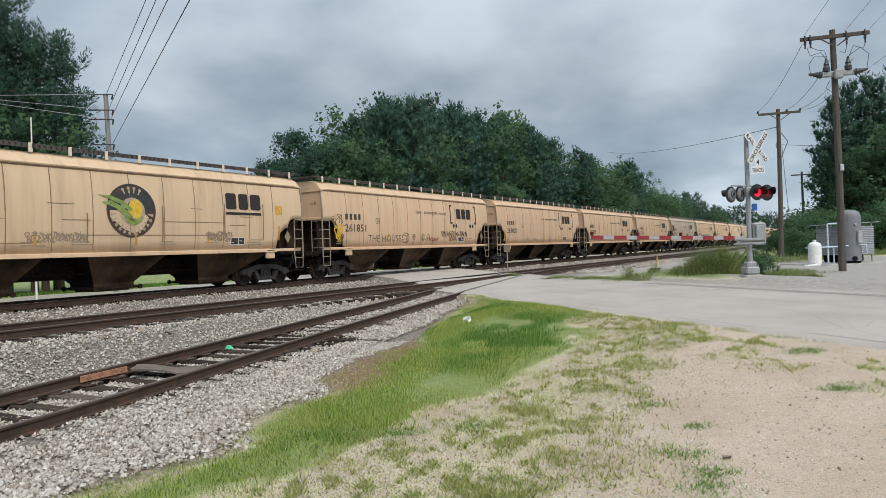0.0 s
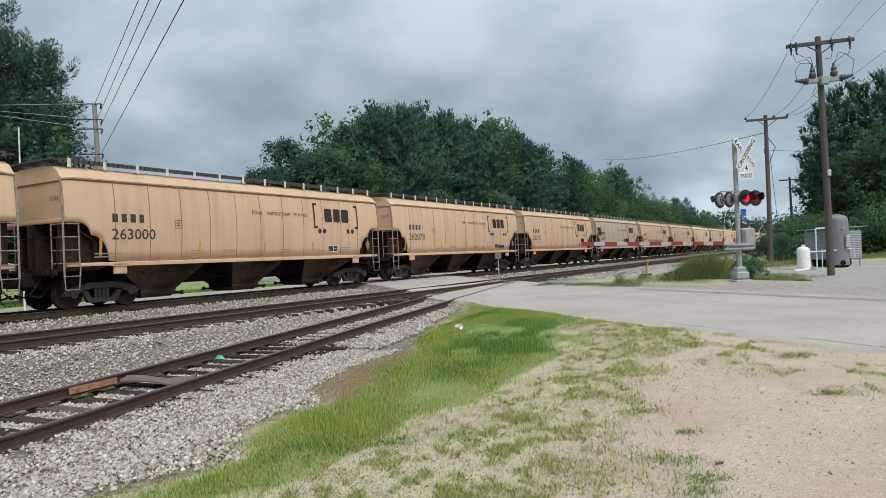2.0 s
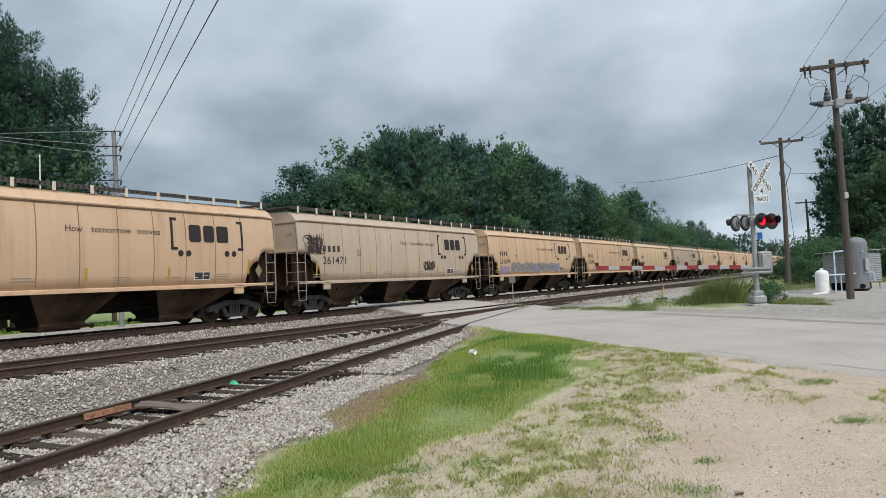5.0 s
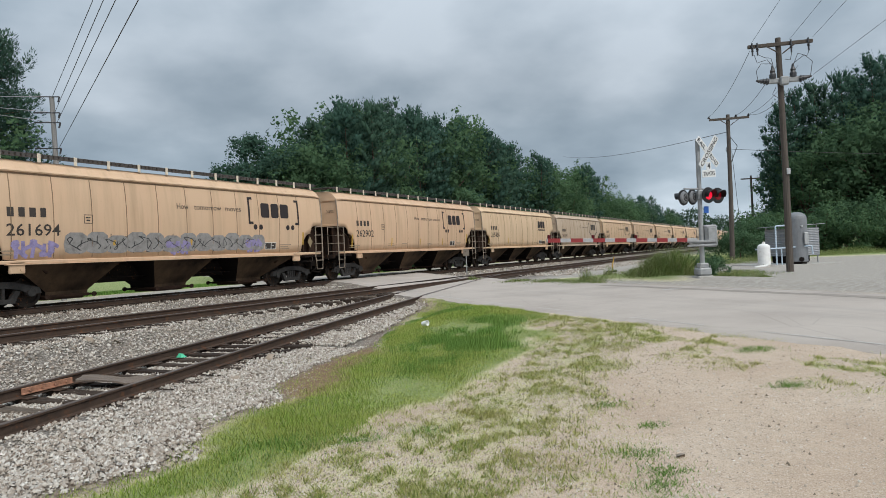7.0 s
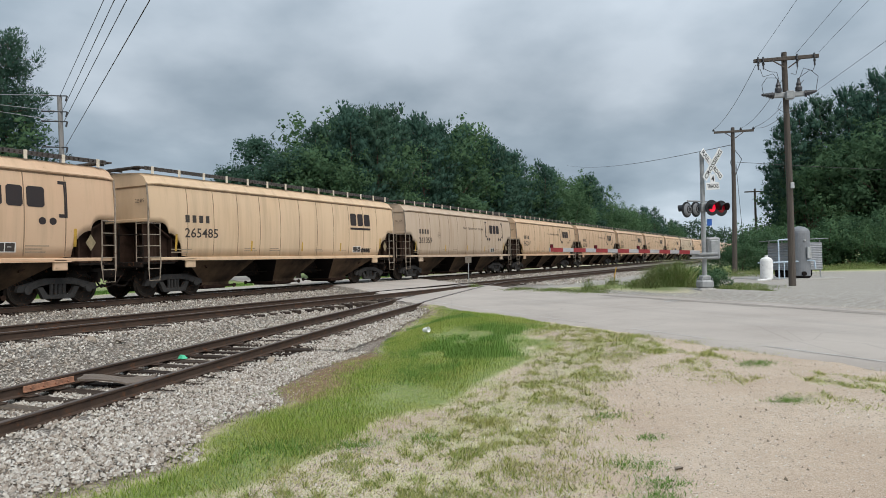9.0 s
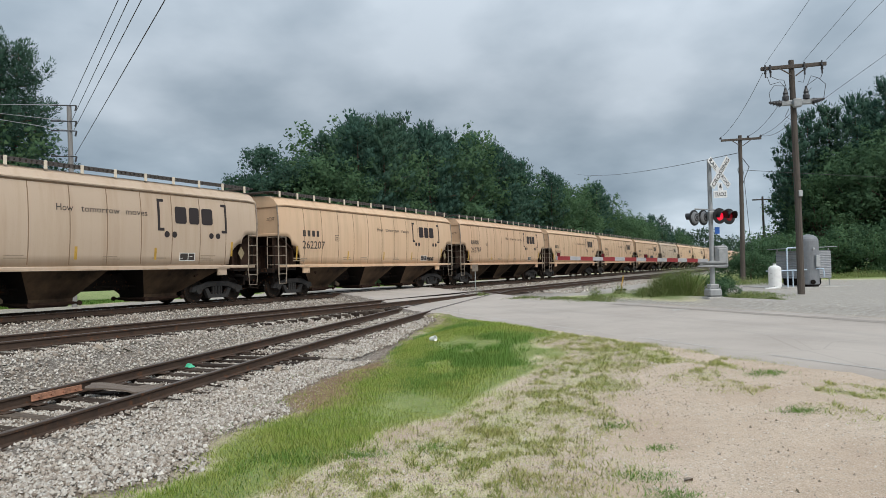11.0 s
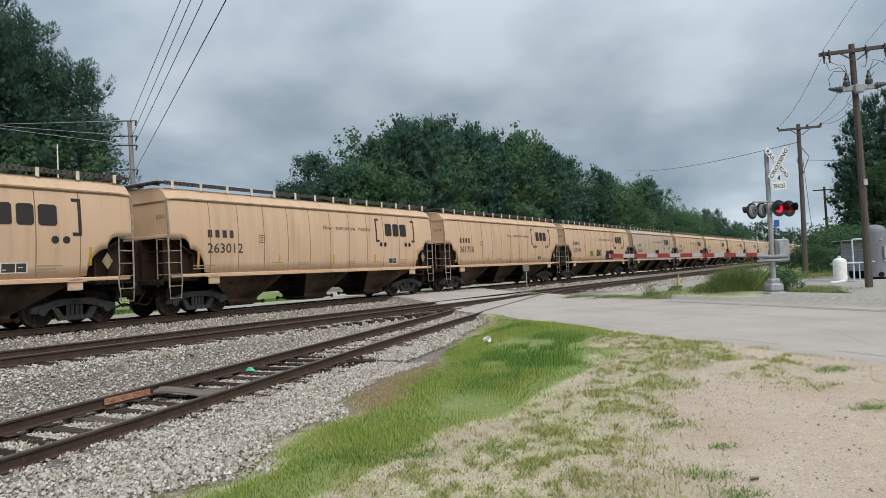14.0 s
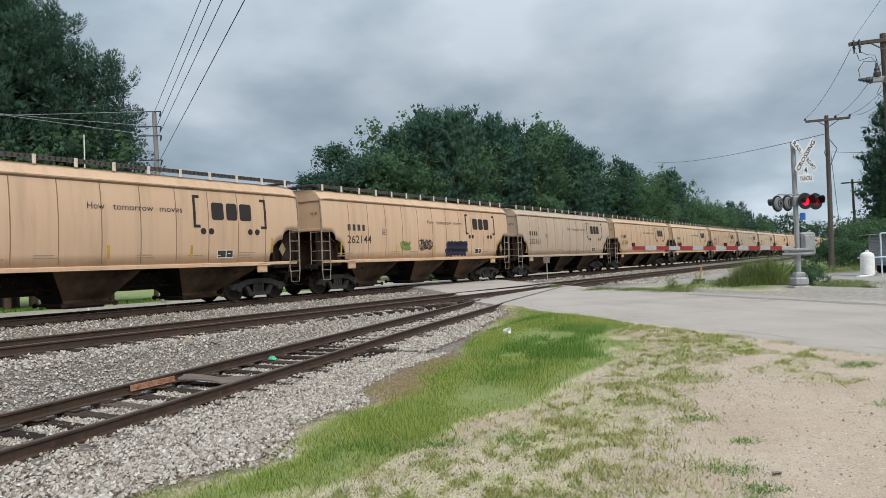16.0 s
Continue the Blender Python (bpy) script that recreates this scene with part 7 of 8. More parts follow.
    for x, y, k, h in ((37.5, 62, 0, 0.8), (39, 60, 1, 1.1), (42, 59, 2, 1.0), (46, 58, 0, 1.2), (50, 57, 1, 1.1), (54, 55, 2, 1.2), (38.5, 66, 1, 0.9), (58, 52, 0, 1.2), (40.0, 70, 2, 1.1), (36.5, 59, 2, 0.6), (40.5, 57.5, 1, 0.9), (43, 56.5, 2, 0.8), (45, 57.5, 0, 0.95), (41.5, 60.5, 0, 1.2), (44, 60.5, 1, 1.3), (47.5, 56, 1, 0.9), (49, 61, 2, 1.3), (11.2, 24.6, 1, 0.3), (12.0, 25.4, 0, 0.24), (25.5, 49.5, 0, 0.55), (27.0, 52, 1, 0.75), (29, 53, 2, 0.85), (24.3, 50.5, 2, 0.45), (31, 55, 0, 0.95), (33.5, 57, 1, 1.0), (28, 49.0, 1, 0.4), (26, 45.5, 2, 0.35), (24.6, 43.8, 0, 0.28), (30, 50.5, 0, 0.6)):
        plant("shrub", bush[k], x, y, k * 50, h, "green leafy shrub at the lot's edge", "shrub", "shrubs beyond the lot")
    # far woods that close the view down the line
    nr = np.random.RandomState(9)
    n = 7000
    t = nr.rand(n)
    x = 110 + 420 * t + nr.randn(n) * 6
    y = 430 - 60 * t + nr.randn(n) * 10
    hmax = 17 + 4 * np.sin(x * 0.11) + 3 * np.sin(x * 0.31 + 1)
    z = -1 + hmax * nr.rand(n) ** 0.7
    C = np.stack([x, y, z], 1)
    q = 5
    o = C[:, None, :] + nr.randn(n, q, 3) * 0.8
    a = nr.randn(n, q, 2, 3) * 0.9
    V = np.stack([o, o + a[:, :, 0], o + a[:, :, 1]], 2).reshape(-1, 3)
    # deep woods behind the front rows
    n, q = 10000, 4
    s, u = 84 + 240 * nr.rand(n), -37 - 6 * nr.rand(n)
    x, y = track_xy(u, s)
    z = 1 + 17 * nr.rand(n) ** 0.8
    o = np.stack([x, y, z], 1)[:, None, :] + nr.randn(n, q, 3) * 0.5
    a = nr.randn(n, q, 2, 3) * 0.3
    V2 = np.stack([o, o + a[:, :, 0], o + a[:, :, 1]], 2).reshape(-1, 3)
    V = np.concatenate([V, V2])
    tagged(new("far_woods", tri_sheet("far_woods", V, np.arange(len(V)).reshape(-1, 3), M_FARWOOD)), "distant dense woods closing the view", "woods", kind="stuff")


# ---- poles and wires ----
def sag(a, b, drop, n=14):
    a, b = Vector(a), Vector(b)
    return [a.lerp(b, i / n) - Vector((0, 0, drop * 4 * (i / n) * (1 - i / n))) for i in range(n + 1)]


def wire(name, a, b, drop, r=0.012, label="thin sagging overhead power wire", mat=None):
    S = Shape().tube(sag(a, b, drop), r, 5)
    return tagged(new(name, S.mesh(name, mat or M_WIRE)), label, "wire", group="overhead wires")


def pole_shape(base, top, r0, r1, n=12):
    S = Shape()
    base, top = Vector(base), Vector(top)
    m = base.lerp(top, 0.45) + Vector((0.04, 0.0, 0))
    S.rod(base - Vector((0, 0, 0.6)), m, r0, n, (r0 + r1) / 2)
    S.rod(m, top, (r0 + r1) / 2, n, r1)
    return S


def insulator(S, c, up=1, r=0.055):
    S.lathe(c, [(0.02, 0), (r, 0.02 * up), (r, 0.05 * up), (0.03, 0.06 * up), (r * 0.85, 0.08 * up), (r * 0.8, 0.11 * up), (0.025, 0.13 * up), (0.02, 0.17 * up)], 10)
    return S


A_BASE, A_TOP = (16.6, 28.0, -0.46), (16.50, 28.0, 9.75)
B_BASE, B_TOP = (22.6, 45.0, -0.36), (22.72, 45.0, 9.80)
L_BASE, L_TOP = (-19.0, 39.0, -0.8), (-19.26, 39.0, 10.75)
ARM_DIR = Vector((0.955, -0.296, 0.0))


def crossarm(S, c, half, d, size=(0.10, 0.12)):
    ang = math.atan2(d.y, d.x)
    S.box(c, (2 * half, size[0], size[1]), 0.012, Matrix.Rotation(ang, 4, "Z"))
    return S


MAST = (-20.0, 33.0, 8.31)
WIRES_L = ((-19.16, 10.81, 0.606), (-19.06, 9.92, 0.596), (-18.95, 9.36, 0.596), (-18.9, 7.91, 0.586))    # x, z, run


def build_poles():
    d = ARM_DIR
    # pole with fused switchgear
    P = tagged(empty("utility_pole"), "grey wooden utility pole with crossarm and switchgear", "utility pole")
    part("pole", pole_shape(A_BASE, A_TOP, 0.150, 0.110).mesh("pole", M_POLE), P)
    c = Vector((16.50, 27.86, 9.45))
    part("crossarm", crossarm(Shape(), c, 1.28, d, (0.11, 0.15)).mesh("crossarm", M_POLE), P)
    S = Shape()
    for e in (-1, 1):
        S.box(c + d * e * 0.34 + Vector((0, -0.07, -0.22)), (0.05, 0.03, 0.72), 0.005, Matrix.Rotation(math.atan2(d.y, d.x), 4, "Z") @ Matrix.Rotation(e * 0.95, 4, "Y"))
    part("brace", S.mesh("brace", M_POLE), P)
    for e, z in ((-1.15, -0.05), (-0.95, 0.0), (0.38, 0.0), (1.05, 0.0)):
        q = c + d * e
        S = Shape()
        S.rod(q + Vector((0, -0.1, 0.12)), q + Vector((0, -0.12, -0.42)), 0.035, 8)
        S.lathe(q + Vector((0, -0.11, -0.25)), [(0.03, 0), (0.065, 0.03), (0.03, 0.06), (0.065, 0.09), (0.03, 0.12), (0.065, 0.15), (0.03, 0.18)], 10)
        part("fuse_cutout", S.mesh("fuse_cutout", M_CERAMIC), P, "grey ceramic fuse cutout")
    S = Shape()
    s0 = Vector((16.52, 27.80, 7.88))
    S.box(s0 + d * 0.03, (1.25, 0.14, 0.22), 0.03, Matrix.Rotation(math.atan2(d.y, d.x), 4, "Z"))
    S.box(s0 + d * 0.0 + Vector((0, -0.12, -0.05)), (0.34, 0.22, 0.36), 0.04, Matrix.Rotation(math.atan2(d.y, d.x), 4, "Z"))
    part("switch_box", S.mesh("switch_box", M_ALU), P, "pale steel switch housing")
    for e, k in ((-0.55, -1), (0.62, 1)):
        S = Shape()
        a = s0 + d * e
        S.rod(a, a + d * k * 0.5 + Vector((0, 0, 0.08)), 0.13, 12, 0.04)
        for i in range(4):
            q = a + d * k * (0.06 + 0.11 * i) + Vector((0, 0, 0.016 * i))
            S.rod(q, q + d * k * 0.04, 0.155 - 0.03 * i, 12)
        part("bushing", S.mesh("bushing", M_CERAMIC), P, "dark ribbed bushing")
    for e in (-0.38, 0.42):
        q = s0 + d * e + Vector((0, 0, 0.12))
        S = Shape().lathe(q, [(0.13, 0), (0.14, 0.15), (0.09, 0.24), (0.11, 0.30), (0.06, 0.42), (0.04, 0.55)], 12)
        part("bushing", S.mesh("bushing", M_CERAMIC), P, "dark ribbed bushing")
    for pts in (((-1.1, -0.4), (-1.0, -0.75), (-0.6, -0.65), (-0.4, -0.95)), ((-0.95, -0.4), (-0.7, -0.55), (-0.45, -0.6), (-0.38, -0.9)), ((1.05, -0.4), (0.95, -0.65), (0.6, -0.5), (0.42, -0.95)),
                ((-0.38, -0.85), (-0.85, -0.8), (-1.05, -1.1), (-1.0, -1.5)), ((0.42, -0.9), (0.85, -0.6), (1.15, -0.9), (1.05, -1.5)), ((0.38, -0.4), (0.3, -0.75), (0.1, -0.7)),
                ((-0.3, -1.85), (-0.45, -2.15), (-0.2, -2.35), (0.2, -2.3), (0.45, -2.1), (0.4, -2.0))):
        P3 = [c + d * a + Vector((0, -0.15, b)) for a, b in pts]
        S = Shape().tube([P3[0].lerp(P3[1], t / 3) for t in range(3)] + [x for i in range(1, len(P3) - 1) for x in (P3[i], P3[i].lerp(P3[i + 1], 0.5))] + [P3[-1]], 0.012, 5)
        part("jumper_lead", S.mesh("jumper_lead", M_WIRE), P)
    S = Shape().box((16.62, 27.83, 4.0), (0.16, 0.05, 0.26), 0.01)
    part("pole_tag", S.mesh("pole_tag", M_GALV), P)
    # pole beyond, plain crossarm
    P = tagged(empty("utility_pole"), "grey wooden utility pole with one crossarm", "utility pole")
    part("pole", pole_shape(B_BASE, B_TOP, 0.17, 0.12).mesh("pole", M_POLE), P)
    c2 = Vector((22.72, 44.85, 9.50))
    part("crossarm", crossarm(Shape(), c2, 1.28, d, (0.11, 0.15)).mesh("crossarm", M_POLE), P)
    for e in (-1.3, 0.45, 1.25):
        part("insulator", insulator(Shape(), c2 + d * e + Vector((0, 0, 0.08)), 1, 0.09).mesh("insulator", M_CERAMIC), P)
    S = Shape()
    for e in (-1, 1):
        S.box(c2 + d * e * 0.34 + Vector((0, -0.07, -0.26)), (0.05, 0.03, 0.72), 0.005, Matrix.Rotation(math.atan2(d.y, d.x), 4, "Z") @ Matrix.Rotation(e * 0.95, 4, "Y"))
    part("brace", S.mesh("brace", M_POLE), P)
    S = Shape().tube([(22.7, 44.8, 8.0), (22.4, 44.8, 7.4), (22.62, 44.8, 6.6)], 0.025, 5).tube([(22.75, 44.8, 8.2), (23.2, 44.8, 7.6), (22.9, 44.8, 6.9), (22.75, 44.8, 6.5)], 0.025, 5)
    part("cable_loop", S.mesh("cable_loop", M_WIRE), P)
    # pole behind the train
    P = tagged(empty("utility_pole"), "pale weathered utility pole with side insulators", "utility pole")
    part("pole", pole_shape(L_BASE, L_TOP, 0.15, 0.125).mesh("pole", M_POLE_PALE), P)
    for z in (10.75, 9.85, 9.3, 7.85):
        q = Vector((-19.25, 38.9, z))
        S = Shape().rod(q + Vector((-0.5, 0, 0.03)), q + Vector((0.45, 0, 0)), 0.035, 6).rod(q + Vector((0.45, 0, 0)), q + Vector((0.38, 0, -0.3)), 0.05, 8).rod(q + Vector((-0.5, 0, 0.03)), q + Vector((-0.95, 0, 0.05)), 0.045, 8)
        part("side_insulator", S.mesh("side_insulator", M_CERAMIC), P)
    # conductors
    for e in (-1.2, 0.30, 1.2):
        a = c + d * e + Vector((0, -0.15, 0.12))
        wire("power_wire", a, a + Vector((-0.315 * 70, -70, 1.4)), 0.1, 0.007)
    a = s0 + d * 1.12 + Vector((0, 0, 0.08))
    wire("power_wire", a, a + Vector((-0.263 * 70, -70, 0.9)), 0.1, 0.007)
    for e, f, z in ((-1.3, -1.25, -0.2), (0.45, -0.2, -0.9), (1.25, 0.62, -1.0)):
        wire("power_wire", c + d * f + Vector((0, -0.1, z)), c2 + d * e + Vector((0, 0, 0.2)), 0.35, 0.011)
    wire("power_wire", c + Vector((0.1, 0.1, -2.2)), c2 + d * 1.25 + Vector((0, 0, 0.2)), 0.3, 0.011)
    for k, (x, z, m) in enumerate(WIRES_L):
        a = Vector((x, 38.9, z))
        wire("power_wire", a, a + Vector((m * 75, -75, 0)), 0.02, 0.014)
        if k < 3:
            b = a + Vector((-0.4, 0, 0))
            wire("power_wire", b, b.lerp(Vector((-24.9, 34.0, 9.88 + 0.05 * (k == 1))), 2.5), 0.12, 0.016, mat=M_WIRE_PALE)
    wire("service_wire", c2 + Vector((-0.1, 0, -0.9)), (37.6, 152, 22.0), 0.9, 0.022)
    wire("service_wire", c2 + Vector((0, 0, -2.1)), c2 + Vector((60, 8.0, -2.6)), 0.6, 0.014)
    wire("guy_wire", c2 + Vector((0.1, 0, -2.2)), (27.0, 52, 1.0), 0.3, 0.016, "slanting guy wire from the pole")
    wm = tagged(new("signal_mast", Shape().rod((MAST[0], MAST[1], -1.0), MAST, 0.05, 8, 0.03).mesh("signal_mast", M_WHITE)), "thin white mast beyond the train", "mast")
    # far pole down the line
    P = tagged(empty("utility_pole"), "distant wooden utility pole above the trees", "utility pole")
    x, y = 45.1, 84.0
    part("pole", pole_shape((x, y, -0.4), (x, y, 9.4), 0.17, 0.12).mesh("pole", M_POLE), P)
    part("crossarm", crossarm(Shape(), (x, y - 0.15, 9.0), 1.3, d, (0.12, 0.16)).mesh("crossarm", M_POLE), P)


# ---- crossing signal ----
AWAY = Vector((-0.537, 0.843, 0.0))     # beam of the flashers for the other approach
SIG = Vector((9.8, 21.5, 0.0))


def lamp_unit(parent, c, face, lit):
    """Round flasher with a backing disc, hood and lens; face: unit vector of its beam."""
    q = Vector(face).to_track_quat("Z", "Y").to_matrix().to_4x4()
    m = Matrix.Translation(c) @ q
    S = Shape().lathe((0, 0, 0), [(0.04, -0.12), (0.12, -0.11), (0.15, -0.03), (0.255, -0.02), (0.26, 0.0), (0.255, 0.012), (0.15, 0.014)], 28)
    u = part("flasher", S.mesh("flasher", M_HOOD), parent, "black round crossing flasher", m)
    V, F = [], []
    n = 14
    for k in range(n + 1):
        a = math.pi * (-0.12 + 1.24 * k / n)
        for r, z in ((0.155, 0.0), (0.165, 0.30 - 0.12 * abs(k / n - 0.5) * 2)):
            V.append((r * math.cos(a), r * math.sin(a), z))
    for k in range(n):
        F.append((2 * k, 2 * k + 1, 2 * k + 3, 2 * k + 2))
    S = Shape().add(V, F).add([(x * 0.96, y * 0.96, z) for x, y, z in V], [f[::-1] for f in F])
    part("hood", S.mesh("hood", M_HOOD), u)
    S = Shape().lathe((0, 0, 0.004), [(0.15, 0.006), (0.12, 0.03), (0.06, 0.045), (0.01, 0.05)], 24)
    part("lens", S.mesh("lens", {2: M_LIT, 1: M_DIM, 0: M_REDGLASS}[lit]), u, ("dark red lens", "dimly glowing red lens", "glowing red lens")[lit])
    S = Shape().lathe((0, 0, -0.03), [(0.20, 0.0), (0.17, -0.05), (0.09, -0.085), (0.02, -0.09)], 24)
    part("back_shell", S.mesh("back_shell", M_LENS_BACK), u, "silver rounded lamp back")
    return u


def build_signal():
    sg = tagged(empty("crossing_signal", Matrix.Translation(SIG)), "silver crossing signal mast with crossbuck and red flashers", "crossing signal")
    S = Shape()
    S.rod((0, 0, 0.30), (0.0, 0, 4.5), 0.075, 14, 0.068)
    part("mast", S.mesh("mast", M_ALU), sg, "silver painted steel mast")
    S = Shape().box((0, 0, 0.16), (0.44, 0.44, 0.26), 0.05).box((0, 0, 0.36), (0.30, 0.30, 0.16), 0.03)
    for sx in (-1, 1):
        for sy in (-1, 1):
            S.rod((sx * 0.17, sy * 0.17, 0.27), (sx * 0.17, sy * 0.17, 0.36), 0.02, 6)
    part("foundation", S.mesh("foundation", M_ALU), sg, "bolted grey cast base")
    S = Shape().box((0, 0, -0.08), (0.54, 0.54, 0.22), 0.04)
    part("footing", S.mesh("footing", M_CONC), sg)
    # boards face traffic coming up the road
    right = Vector((0.899, 0.438, 0)).normalized()
    out = Vector((0.30, -0.92, 0)).normalized()
    def board(name, c, ang, w, h, text, th, tw=None):
        m = Matrix((( right.x, 0, out.x), (right.y, 0, out.y), (0, 1, 0))).to_4x4()
        m = Matrix.Translation(Vector(c) + out * 0.10) @ m @ Matrix.Rotation(ang, 4, "Z")
        ob = part(name, Shape().box((0, 0, 0), (w, h, 0.012), 0.005).mesh(name, M_SIGNW), sg, "white reflective sign board", m)
        for txt, y in text:
            V, F = words(txt, th, 0.02)
            a, b = min(v[0] for v in V), max(v[0] for v in V)
            k = 1.0 if tw is None else tw / (b - a)
            part("lettering", sheet("lettering", [((v[0] - (a + b) / 2) * k, v[1] - th / 2 + y, 0.0105) for v in V], F, M_SIGNB), ob)
        return ob
    board("crossbuck_blade", (0.27, 0.03, 4.06), radians(-50), 1.22, 0.225, (("RAIL", 0.0),), 0.14, 0.36)
    b2 = board("crossbuck_blade", (0.27, 0.0, 4.06), radians(50), 1.22, 0.225, (), 0.14)
    m = sg.children
    blade = [o for o in sg.children if o.name.startswith("crossbuck_blade")]
    def letters(ob, txt, x0, width, th=0.14, z=0.0105):
        V, F = words(txt, th, 0.025)
        a, b = min(v[0] for v in V), max(v[0] for v in V)
        part("lettering", sheet("lettering", [(x0 + (v[0] - a) * width / (b - a), v[1] - th / 2, z) for v in V], F, M_SIGNB), ob)
    first = blade[0]
    for ch in list(first.children):
        bpy.data.objects.remove(ch)
    letters(first, "RAIL", -0.57, 0.42)
    letters(first, "ROAD", 0.14, 0.43)
    letters(b2, "CROSSING", -0.57, 1.14)
    b2.matrix_basis = Matrix.Translation(out * 0.03) @ b2.matrix_basis
    board("track_count", (0.27, 0, 3.60), 0, 0.22, 0.26, (("4", 0.0),), 0.18)
    board("track_count", (0.27, 0, 3.35), 0, 0.60, 0.24, (("TRACKS", 0.0),), 0.13, 0.5)
    # flashers on their crossarm
    S = Shape().rod(tuple(-right * 0.72 + Vector((0, 0, 2.86))), tuple(right * 0.72 + Vector((0, 0, 2.86))), 0.025, 8).box((0, 0, 2.66), (0.18, 0.18, 0.30), 0.02)
    part("lamp_arm", S.mesh("lamp_arm", M_ALU), sg)
    lamp_unit(sg, right * 0.17 + out * 0.24 + Vector((0, 0, 2.64)), out, 2)
    lamp_unit(sg, right * 0.62 + out * 0.24 + Vector((0, 0, 2.63)), out, 1)
    lamp_unit(sg, -right * 0.12 - out * 0.22 + Vector((0, 0, 2.62)), AWAY, 0)
    lamp_unit(sg, -right * 0.55 - out * 0.22 + Vector((0, 0, 2.60)), AWAY, 0)
    S = Shape().box(tuple(right * 0.23 + out * 0.06 + Vector((0, 0, 2.18))), (0.22, 0.02, 0.22), 0.005, Matrix.Rotation(math.atan2(right.y, right.x), 4, "Z"))
    part("notice_plate", S.mesh("notice_plate", M_BLUE), sg, "small blue notice plate")
    S = Shape().rod((0, 0, 2.22), tuple(right * 0.2 + Vector((0, 0, 2.22))), 0.015, 6).rod((0, 0, 2.12), tuple(right * 0.2 + Vector((0, 0, 2.12))), 0.015, 6)
    part("notice_bracket", S.mesh("notice_bracket", M_ALU), sg)
    # gate mechanism
    S = Shape().box((0.30, 0.12, 1.32), (0.42, 0.46, 0.72), 0.05).box((0.30, -0.13, 1.34), (0.30, 0.06, 0.5), 0.03).box((-0.02, -0.02, 1.12), (0.5, 0.3, 0.10), 0.02)
    part("gate_mechanism", S.mesh("gate_mechanism", M_ALU), sg, "silver gate mechanism housing")
    S = Shape()
    S.box((-0.12, -0.22, 1.15), (0.9, 0.05, 0.07), 0.01).box((-0.12, -0.22, 1.02), (0.9, 0.05, 0.06), 0.01).box((0.12, 0.28, 1.10), (0.8, 0.05, 0.10), 0.01)
    part("arm_support", S.mesh("arm_support", M_ALU), sg)
    # lowered arm across the road
    gd = Vector((-0.935, -0.30, 0.028)).normalized()
    arm = part("gate_arm", None, sg)
    bpy.data.objects.remove(arm)
    a0 = Vector((-0.25, -0.24, 1.20))
    rot = Vector(gd).to_track_quat("X", "Z").to_matrix().to_4x4()
    L = 5.55
    m = Matrix.Translation(a0) @ rot
    arm = part("gate_arm", Shape().box((L / 2, 0, 0), (L, 0.05, 0.115), 0.01).mesh("gate_arm", M_GATEW), sg, "white gate arm with red stripes", m)
    x = L - 0.24 - 6 * 0.78
    red = Shape().box((0, 0, 0), (0.42, 0.056, 0.119)).mesh("red_stripe", M_RED)
    while x < L:
        part("red_stripe", red, arm, at=pose(x, 0, 0))
        x += 0.78
    for x in (2.4, 3.95, 5.47):
        part("arm_lamp", Shape().rod((x, 0, 0.06), (x, 0, 0.16), 0.05, 10).mesh("arm_lamp", M_REDGLASS), arm, "small red gate lamp")


